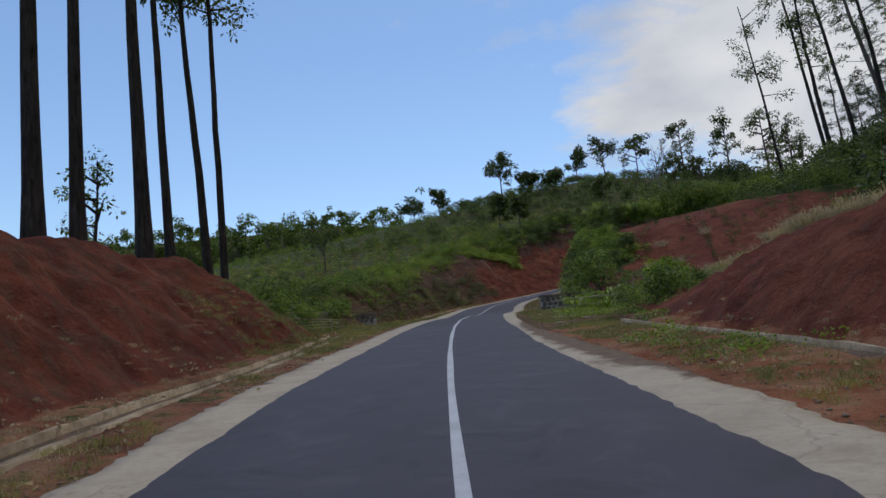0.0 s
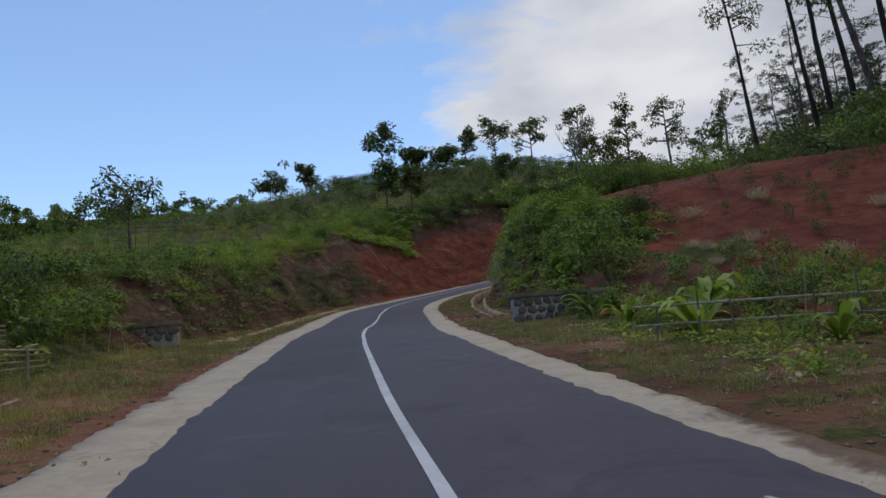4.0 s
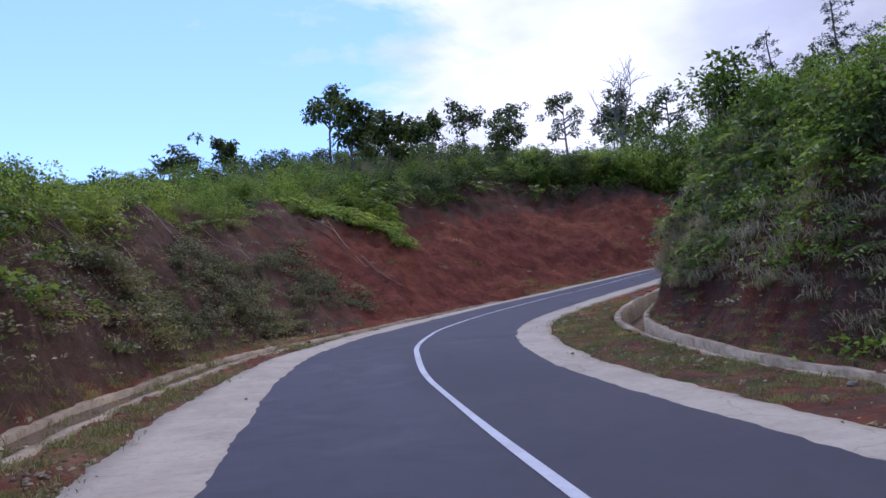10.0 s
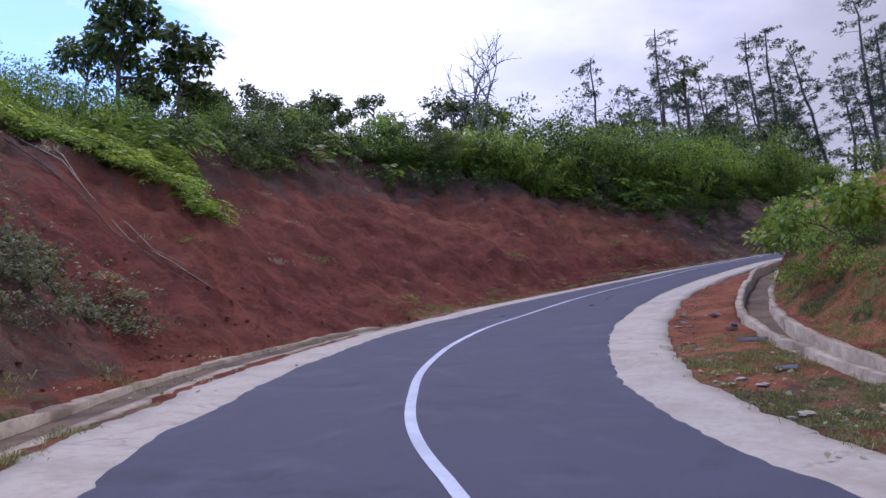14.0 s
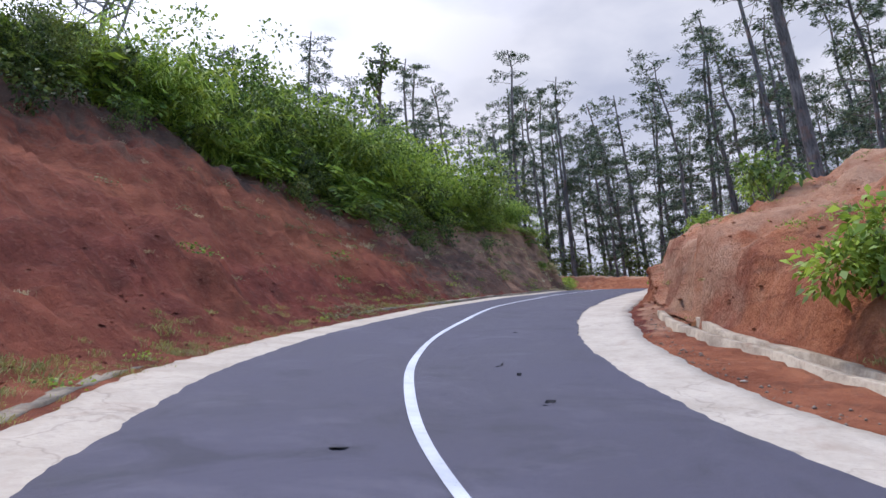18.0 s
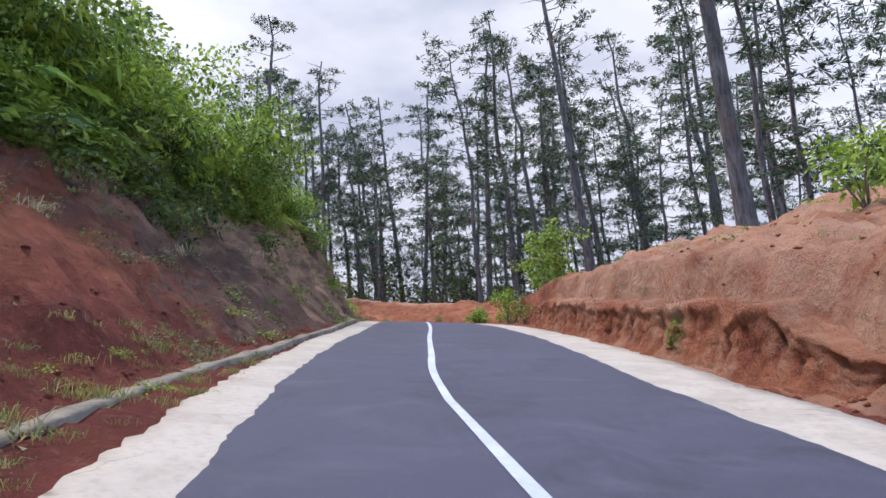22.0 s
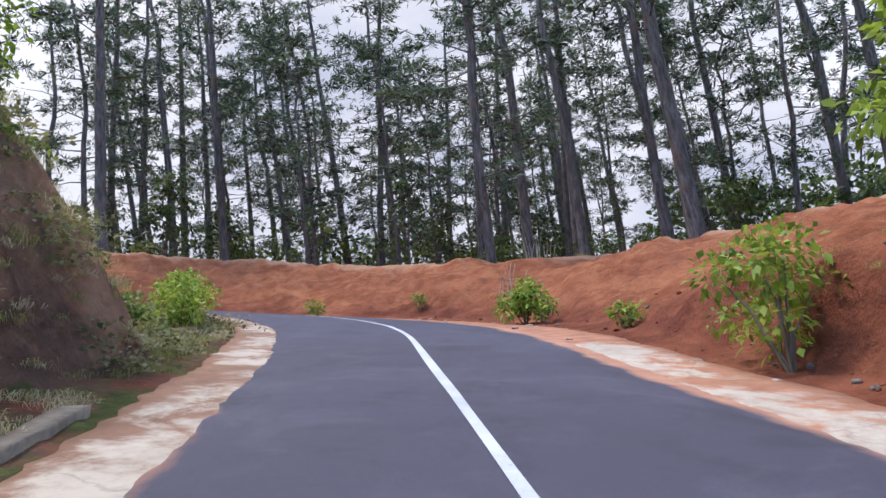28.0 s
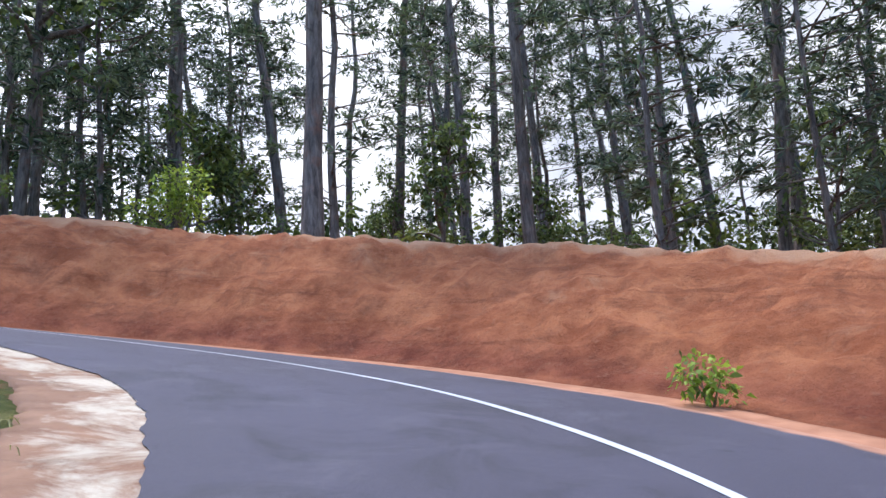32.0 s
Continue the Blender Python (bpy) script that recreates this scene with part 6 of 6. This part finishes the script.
def tall_trunk_tree(x, y, high, thick, seed, lean=(0.0, 0.0), label="tall tree with a long bare trunk coloured as a dark silhouette on the red mound", group="trees on the mound", low=0.62, limbs=30):
    r = np.random.default_rng(seed)
    u = np.linspace(0, 1, 14)
    sway = np.cumsum(r.normal(0, 0.07, (14, 2)), 0)
    line = np.stack([sway[:, 0] * u + lean[0] * u * high, sway[:, 1] * u + lean[1] * u * high, u * high], 1)
    line[0, 2] = -0.4
    wood = [tube(line, thick * (1.08 - 0.8 * u) * np.r_[1.3, 1.05, np.ones(12)], 10)]
    lv = []
    for k in range(limbs):
        f = r.uniform(low, 0.99)
        p0 = np.array([np.interp(f, u, line[:, i]) for i in range(3)])
        az = r.uniform(0, 6.28)
        reach = r.uniform(0.8, 2.6)
        end = p0 + np.array([np.cos(az) * reach, np.sin(az) * reach, reach * r.uniform(-0.1, 0.7)])
        wood.append(tube([p0, (p0 + end) / 2 + r.normal(0, 0.1, 3), end], [0.05, 0.03, 0.012], 4))
        for g in (0.6, 0.85, 1.05):
            m = 38
            c = p0 + (end - p0) * g + r.normal(0, 0.15, 3)
            d = unit(r.normal(size=(m, 3)))
            ln = 0.2 * r.uniform(0.6, 1.4, m)
            lv.append(leaves(r, c + d * r.uniform(0.1, 0.5, m)[:, None], d + r.normal(0, 0.5, (m, 3)), ln, ln * 0.5))
    base = new("tall_tree")
    tagged(base, label, "tree", group)
    base.matrix_world = pose(x, y, float(ground_z(x, y)[0]) - 0.05)
    link_part("trunk", np_mesh("trunk", *join(wood), BARK_SHADED, True), base)
    link_part("crown", np_mesh("crown", *join(lv), LEAF_DARK), base)
    return base


for i, (tx, ty, tk, ln) in enumerate([(-9.0, 16.2, 0.21, (0.0, 0.0)), (-9.1, 18.4, 0.17, (0.0, 0.0)), (-8.9, 22.0, 0.22, (-0.02, 0)), (-9.3, 25.2, 0.16, (-0.03, 0)), (-8.9, 28.0, 0.17, (-0.03, 0)), (-8.7, 29.2, 0.15, (-0.01, 0))]):
    tall_trunk_tree(tx, ty, 17 + (i * 7 % 4), tk, 820 + i, ln)
for i, (tx, ty) in enumerate([(29.5, 63.0), (32.2, 60.4), (34.0, 58.8), (36.5, 58.0), (38.0, 55.8), (41.5, 54.5), (31.0, 57.5), (44.0, 51.0), (38.5, 49.5), (33.0, 46.5)]):
    tall_trunk_tree(tx, ty, 17 + (i * 5 % 6), 0.13 + 0.03 * (i % 4), 840 + i, (-0.09 - 0.02 * (i % 3), 0.03), "tall slender tree with thin foliage on the hillside", "trees on the slope", 0.46, 15)


# ---- bamboo frame, sticks, stones and small litter ----
def pole(bm_parts, a, b, r0, r1=None):
    bm_parts.append(tube([a, (np.array(a) + np.array(b)) / 2 + np.array([0.01, 0.0, 0.01]), b], [r0, r0, r1 or r0 * 0.8], 6))


def bamboo_trellis(x, y):
    base = new("bamboo_trellis")
    tagged(base, "weathered bamboo trellis of posts and rails on the bank top", "trellis")
    z = float(ground_z(x, y)[0])
    base.matrix_world = pose(x, y, z, 0, 0, 12)
    for i in range(6):
        h = [2.1, 1.9, 2.0, 2.6, 1.9, 2.0][i]
        q = []
        pole(q, (-1.5 + 0.6 * i, 0, -0.3), (-1.46 + 0.6 * i, 0.04, h), 0.022)
        link_part("post", np_mesh("post", *join(q), TWIG, True), base)
    for k, h in enumerate((1.3, 1.55, 1.8)):
        q = []
        pole(q, (-1.8, 0.03, h), (1.9, 0.05, h + 0.12 - 0.05 * k), 0.02)
        link_part("rail", np_mesh("rail", *join(q), TWIG, True), base)
    return base


bamboo_trellis(-8.4, 56.3)


def stick_fence(x, y, n, wide, high, turn, label, seed):
    base = new("stick_fence")
    tagged(base, label, "fence")
    base.matrix_world = pose(x, y, float(ground_z(x, y)[0]), 0, 0, turn)
    r = random.Random(seed)
    for i in range(n):
        q = []
        h = high * r.uniform(0.6, 1.2)
        a = -wide / 2 + wide * i / (n - 1)
        pole(q, (a, r.uniform(-0.1, 0.1), -0.4), (a + r.uniform(-0.25, 0.25), r.uniform(-0.2, 0.2), h), 0.009)
        link_part("stick", np_mesh("stick", *join(q), PALE_WOOD, True), base)
    q = []
    pole(q, (-wide / 2, 0.06, high * 0.5), (wide / 2, -0.04, high * 0.62), 0.008)
    link_part("rail", np_mesh("rail", *join(q), TWIG, True), base)
    return base


stick_fence(67.2, 70.9, 16, 3.2, 0.9, -25, "row of leaning dry sticks along the bank top", 31)
stick_fence(61.5, 72.6, 9, 0.7, 0.8, 70, "bundle of dry sticks leaning on the bank beside a bush", 32)
stick_fence(7.4, 31.0, 9, 5.0, 0.8, 80, "rough low fence of sticks among the plants", 33)
stick_fence(-5.2, 35.2, 5, 1.6, 0.9, 10, "few thin sticks standing in the low shrubs", 34)

STONES = [pebble_mesh("stone", 900 + k, STONE if k % 2 else GROUND, (1.0, 0.8, 0.6), 2, 0.4) for k in range(6)]


def stones(label, group, spots, seed):
    r = random.Random(seed)
    for x, y, size in spots:
        o = new("stone", r.choice(STONES))
        o.matrix_world = pose(x, y, float(ground_z(x, y)[0]) + size * 0.25, 0, 0, r.uniform(0, 360)) @ Matrix.Scale(size, 4)
        tagged(o, label, "stone", group)


r9 = random.Random(99)
spots = [(5.3, 45.2, 0.11), (5.0, 43.6, 0.08), (5.6, 46.8, 0.07), (6.0, 49.0, 0.07)]
for k in range(46):
    s, lat = r9.uniform(38, 60), r9.uniform(3.7, 4.9)
    p = on_road(np.array(s), np.array(lat))
    spots.append((float(p[0]), float(p[1]), r9.uniform(0.02, 0.055)))
stones("earthy stone lying on the verge", "stones on the verge", spots, 1)
spots = []
for k in range(40):
    s, lat = r9.uniform(98, 122), r9.uniform(3.0, 4.6)
    p = on_road(np.array(s), np.array(lat))
    spots.append((float(p[0]), float(p[1]), r9.uniform(0.02, 0.06)))
stones("small clod of red earth at the foot of the bank", "clods at the bank foot", spots, 2)


def litter(x, y, ln, turn, label):
    bm = bmesh.new()
    box(bm, (-ln / 2, -0.05, 0), (ln / 2, 0.05, 0.03), 0.012, random.Random(int(ln * 100)))
    o = part("plank", bm, MORTAR)
    o.matrix_world = pose(x, y, float(ground_z(x, y)[0]) + 0.02, 0, 0, turn)
    tagged(o, label, "plank", "boards on the verge")


for i, (s, lat) in enumerate([(67.5, 4.05), (68.1, 4.15), (70.0, 3.95), (65.8, 4.05), (63.0, 3.7)]):
    p = on_road(np.array(s), np.array(lat))
    litter(float(p[0]), float(p[1]), 0.2 + 0.06 * (i % 4), 35 * i, "short pale board lying on the soil beside the drain")

OCTA = np.array([(1, 0, 0), (0, 1, 0), (-1, 0, 0), (0, -1, 0), (0, 0, 0.7), (0, 0, -0.5)], float)
OCTA_F = np.array([(0, 1, 4), (1, 2, 4), (2, 3, 4), (3, 0, 4), (1, 0, 5), (2, 1, 5), (3, 2, 5), (0, 3, 5)])


def gravel(n, s0, s1, side, lo, hi, smin, smax, material, seed, label):
    """Loose small stones pressed into the soil."""
    r = np.random.default_rng(seed)
    s = r.uniform(s0, s1, n)
    a, b = lo(s), hi(s)
    p = on_road(s, side * (a + (b - a) * r.uniform(0, 1, n) ** 1.5))
    z = ground_z(p[:, 0], p[:, 1])
    size = smin + (smax - smin) * r.uniform(0, 1, n) ** 2.5
    spin = r.uniform(0, 6.28, n)
    v = OCTA[None] * r.uniform(0.6, 1.3, (n, 6, 1)) * size[:, None, None]
    x = v[..., 0] * np.cos(spin)[:, None] - v[..., 1] * np.sin(spin)[:, None] + p[:, 0:1]
    y = v[..., 0] * np.sin(spin)[:, None] + v[..., 1] * np.cos(spin)[:, None] + p[:, 1:2]
    co = np.stack([x, y, v[..., 2] + (z + size * 0.15)[:, None]], -1).reshape(-1, 3)
    f = (OCTA_F[None] + 6 * np.arange(n)[:, None, None]).reshape(-1, 3)
    soil = () if material is not GROUND else (("pale", np.full(6 * n, 0.6 if side > 0 else 0.1)), ("sand", np.full(6 * n, 0.5 if side > 0 and s1 < 110 else 0.1)))
    tagged(new("gravel", np_mesh("gravel", co, f, material, False, soil)), label, "gravel", kind="stuff")


edge_r = lambda s: width(s, W_R) + width(s, C_R) + 0.05
edge_l = lambda s: width(s, W_L) + width(s, C_L) + 0.05
gravel(600, 56, 82, 1, edge_r, lambda s: edge_r(s) + 0.4, 0.008, 0.035, GRAVEL, 1, "dark gravel and crumbs along the concrete edge")
gravel(2200, 34, 60, -1, edge_l, lambda s: edge_l(s) + 1.2, 0.008, 0.04, GRAVEL, 2, "dark gravel on the verge below the old cut")
gravel(1500, 2, 40, 1, edge_r, lambda s: edge_r(s) + 1.8, 0.008, 0.036, GRAVEL, 3, "scattered gravel and crumbs on the verge")
gravel(1000, 0, 34, -1, edge_l, lambda s: edge_l(s) + 1.0, 0.008, 0.036, GRAVEL, 4, "gravel and crumbs on the verge beside the drain")
gravel(1200, 98, 122, 1, lambda s: width(s, W_R) + 0.1, lambda s: r_foot(s) + 0.3, 0.006, 0.03, GROUND, 5, "crumbs of red earth below the bank")

gravel(1400, 77, 103, 1, lambda s: r_foot(s) - 0.5, lambda s: r_crest(s) + 1.5, 0.012, 0.06, GROUND, 6, "loose clods of tan earth on the orange bank")
gravel(900, 62, 100, -1, lambda s: l_foot(s) - 0.3, lambda s: l_foot(s) + 2.0, 0.01, 0.05, GROUND, 7, "loose clods of red earth on the long cut")

# strap-leaved plants beside the verge
for i, (sx, sy, k) in enumerate([(4.9, 28.6, 1.1), (5.5, 29.8, 1.2), (5.3, 32.0, 1.0), (6.6, 31.2, 1.3), (5.6, 26.6, 0.8), (5.8, 35.0, 1.0)]):
    ob = new("strap_leaf_plant", np_mesh("strap_leaf_plant", *sprig_shape(950 + i, 11, 0.95), LEAF_BRIGHT))
    ob.matrix_world = pose(sx, sy, float(ground_z(sx, sy)[0]) - 0.03, 0, 0, 50 * i) @ Matrix.Scale(k, 4)
    tagged(ob, "green plant with long arching strap leaves beside the verge", "plant", "strap-leaved plants")


# ---- the eroded step at the foot of the orange bank ----
def eroded_step(s0, s1, side, foot, high, seed, label, deep=0.42, tone=0.55):
    s = np.arange(s0, s1, 0.09)
    rows = 18
    v = np.linspace(0, 1, rows)
    S, V = np.meshgrid(s, v, indexing="ij")
    top = high(S) * (1 + 0.24 * fbm(S, 0 * S, 2.0, 4, seed))
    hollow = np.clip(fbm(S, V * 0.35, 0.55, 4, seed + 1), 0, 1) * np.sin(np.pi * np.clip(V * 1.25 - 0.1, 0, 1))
    lat = foot(S) + 0.16 * fbm(S, 0 * S, 3.0, 3, seed + 2) - 0.22 * (1 - V) ** 3 + deep * hollow - 0.05 * np.exp(-((V - 0.88) / 0.08) ** 2) + 0.045 * fbm(S, V * 1.1, 0.35, 3, seed + 3)
    lat[:, -1] += 0.75
    up = -0.08 + V * top
    up[:, -1] += 0.10
    co = on_road(S.ravel(), side * lat.ravel(), up.ravel())
    n = len(co)
    f = grid_faces(len(s), rows)
    # shade of the hollows is put into the colour: browner, less pale and sandy
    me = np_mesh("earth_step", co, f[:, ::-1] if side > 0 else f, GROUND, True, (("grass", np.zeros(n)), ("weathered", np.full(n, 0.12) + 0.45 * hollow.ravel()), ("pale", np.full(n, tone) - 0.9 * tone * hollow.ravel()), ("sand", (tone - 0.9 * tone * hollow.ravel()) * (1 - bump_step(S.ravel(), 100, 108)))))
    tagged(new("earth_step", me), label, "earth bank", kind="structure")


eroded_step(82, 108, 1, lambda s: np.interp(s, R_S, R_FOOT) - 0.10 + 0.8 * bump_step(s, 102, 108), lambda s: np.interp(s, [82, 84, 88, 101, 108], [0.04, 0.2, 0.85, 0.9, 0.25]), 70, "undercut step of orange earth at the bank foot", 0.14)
broad_tree("wood_tree", 75.5, 95.5, 4.6, 790, BARK, LEAF_DARK, "dense dark green broad-leaved tree behind the end bank", 0.8, 1.9, 2200, 0.22, 16)
shrub_thing("roadside_bush", 71.8, 92.3, 1.7, 1.2, LEAF_LIME, "bright green bush on the crest of the end bank", 521, 900, 0.13)
shrub_thing("roadside_bush", 21.3, 80.6, 0.8, 0.6, LEAF, "small shrub clinging to the red cut", 522, 260, 0.1)
shrub_thing("roadside_bush", 10.6, 56.3, 1.6, 0.9, LEAF, "tall leafy bush on the nose of the overgrown cut", 523, 900, 0.13)


def hanging_stem(s, lat0, lat1, seed, label):
    """A dead vine lying down the face of the cut."""
    r = np.random.default_rng(seed)
    n = 7
    ss = s + np.cumsum(r.normal(0, 0.09, n))
    lat = np.linspace(lat0, lat1, n)
    p = on_road(ss, lat)
    p[:, 2] = ground_z(p[:, 0], p[:, 1]) + 0.07
    ob = new("vine", np_mesh("vine", *tube(p, np.linspace(0.017, 0.008, n), 5), PALE_WOOD if seed % 2 else TWIG, True))
    return tagged(ob, label, "vine", "dead vines on the cut")


r7 = random.Random(71)
for k in range(38):
    s = r7.uniform(42, 68)
    hanging_stem(s, -l_crest(np.array(s)) + r7.uniform(0, 0.4), -l_foot(np.array(s)) - r7.uniform(0.4, 1.5), 960 + k, "pale dead vine hanging down the old cut")


# ---- marks on the road, broken concrete and scraps on the verge ----
def chalk_mark():
    s = np.array([21.7, 21.0])
    a, b = on_road(s, np.array([1.17, 1.52]), 0.014)
    d = unit((b - a)[None])[0]
    a, b = a + (b - a) * 0.12, b - (b - a) * 0.12
    q = np.array([-d[1], d[0], 0]) * 0.014
    me = np_mesh("chalk_mark", np.stack([a - q, b - q, b + q, a + q]), [[0, 1, 2, 3]], LINE)
    tagged(new("chalk_mark", me), "thin white chalk stroke across the asphalt", "road marking", kind="structure")


chalk_mark()
SCRAPS = [pebble_mesh("concrete_chunk", 970 + k, CONCRETE, (1.0, 0.7, 0.22), 2, 0.5) for k in range(4)]


def scrap(s, lat, size, label, category, group, mesh=None):
    p = on_road(np.array(s), np.array(lat))
    o = new("concrete_chunk", mesh or r9.choice(SCRAPS))
    z = max(float(ground_z(p[0], p[1])[0]), float(p[2]) - 0.02)
    o.matrix_world = pose(float(p[0]), float(p[1]), z + size * 0.12, 0, 0, r9.uniform(0, 360)) @ Matrix.Scale(size, 4)
    tagged(o, label, category, group)


for k in range(12):
    s = r9.uniform(106, 122)
    scrap(s, width(np.array(s), W_R) + r9.uniform(0.1, 1.2), r9.uniform(0.04, 0.1), "broken flake of pale concrete half buried in red soil", "rubble", "concrete flakes on the soil")
for k in range(18):
    s = r9.uniform(60, 76)
    scrap(s, width(s, W_R) + width(s, C_R) + r9.uniform(0.1, 0.5), r9.uniform(0.04, 0.1), "pale chunk of rubble beside the drain", "rubble", "rubble beside the drain")
scrap(21.0, 2.9, 0.11, "crumpled white scrap on the verge", "litter", "scraps on the verge")
scrap(21.7, 3.9, 0.16, "pale scrap on the verge", "litter", "scraps on the verge")
scrap(14.3, 2.8, 0.05, "pale stone on the verge", "stone", "scraps on the verge")
scrap(14.4, 3.2, 0.07, "flat tan stone on the verge", "stone", "scraps on the verge")
scrap(13.9, 3.1, 0.045, "pale stone on the verge", "stone", "scraps on the verge")
scrap(22.4, 3.8, 0.12, "pale scrap on the verge", "litter", "scraps on the verge")

rs = np.random.default_rng(55)
for k in range(42):
    st = rs.uniform(92, 148)
    p = on_road(np.array(st), r_crest(np.array(st)) + rs.uniform(7, 24))
    if p[1] < 0.5 * p[0] + 80:
        broad_tree("young_tree", float(p[0]), float(p[1]), rs.uniform(3.0, 6.0), 1300 + k, BARK, LEAF_DARK, "dark young tree growing under the pines", 0.85, rs.uniform(1.2, 1.9), 1300, 0.22, 14, group="young trees under the pines")
broad_tree("young_tree", -11.6, 24.5, 4.8, 1400, BARK_SHADED, LEAF, "thin young tree with light foliage behind the red mound", 0.7, 1.2, 700, 0.14, 11)


def bamboo_rack(x, y, turn):
    """A low rack of split bamboo: posts and loose rails."""
    base = new("bamboo_rack")
    tagged(base, "low pale bamboo rack on the grass below the road", "rack")
    base.matrix_world = pose(x, y, float(ground_z(x, y)[0]), 0, 0, turn)
    for i in range(5):
        q = []
        pole(q, (-1.2 + 0.6 * i, 0.02 * i, -0.3), (-1.2 + 0.6 * i, 0.05, 0.55 + 0.1 * (i % 2)), 0.025)
        link_part("post", np_mesh("post", *join(q), PALE_WOOD, True), base)
    for k, h in enumerate((0.2, 0.34, 0.48, 0.6)):
        q = []
        pole(q, (-1.5, 0.05, h), (1.5, 0.08, h + 0.1 - 0.06 * k), 0.022)
        link_part("rail", np_mesh("rail", *join(q), PALE_WOOD, True), base)


def rail_fence(x, y, turn, wide, label, seed):
    """Crooked posts with two loose rails."""
    base = new("rail_fence")
    tagged(base, label, "fence")
    base.matrix_world = pose(x, y, float(ground_z(x, y)[0]), 0, 0, turn)
    r = random.Random(seed)
    n = int(wide / 0.45)
    for i in range(n):
        a, q = -wide / 2 + wide * (i + r.uniform(-0.2, 0.2)) / (n - 1), []
        pole(q, (a, r.uniform(-0.04, 0.04), -0.35), (a + r.uniform(-0.08, 0.08), r.uniform(-0.05, 0.05), r.choice((0.45, 0.55, 0.8))), 0.016)
        link_part("post", np_mesh("post", *join(q), TWIG, True), base)
    for h in (0.2, 0.5):
        q = []
        pole(q, (-wide / 2 - 0.3, 0.04, h + r.uniform(-0.08, 0.08)), (wide / 2 + 0.3, 0.05, h + r.uniform(-0.08, 0.08)), 0.02)
        link_part("rail", np_mesh("rail", *join(q), PALE_WOOD, True), base)


rail_fence(5.6, 27.4, -38, 3.6, "crooked low fence of pale bamboo rails among the weeds", 36)
bamboo_rack(-4.9, 28.6, 62)
bamboo_rack(-6.1, 29.6, 40)


def tar_spot(x, y, size, turn):
    """A dark flat stain, a few millimetres over the asphalt."""
    a = np.linspace(0, 2 * np.pi, 15)[:-1]
    rr = size * (1 + 0.25 * np.sin(2 * a + x) + 0.15 * np.sin(5 * a + y))
    k, lat = near_road(np.array([x]), np.array([y]))
    px, py = x + rr * np.cos(a + turn), y + 0.45 * rr * np.sin(a + turn)
    kk, ll = near_road(px, py)
    z = RL[kk, 2] + 0.012
    v = np.concatenate([[[x, y, RL[k[0], 2] + 0.013]], np.stack([px, py, z], 1)])
    f = [[0, 1 + i, 1 + (i + 1) % 14] for i in range(14)]
    tagged(new("tar_spot", np_mesh("tar_spot", v, f, TAR)), "small dark tar stain on the asphalt", "stain", "tar stains on the road", kind="structure")


for i, (tx, ty, sz) in enumerate([(14.8, 68.3, 0.13), (16.6, 69.4, 0.10), (16.1, 69.0, 0.07), (11.0, 67.6, 0.08), (12.6, 68.9, 0.12), (20.0, 70.4, 0.07), (3.0, 50.4, 0.08), (1.6, 15.4, 0.10), (1.2, 14.7, 0.12), (28.2, 72.1, 0.06)]):
    tar_spot(tx, ty, sz * 0.75, i)
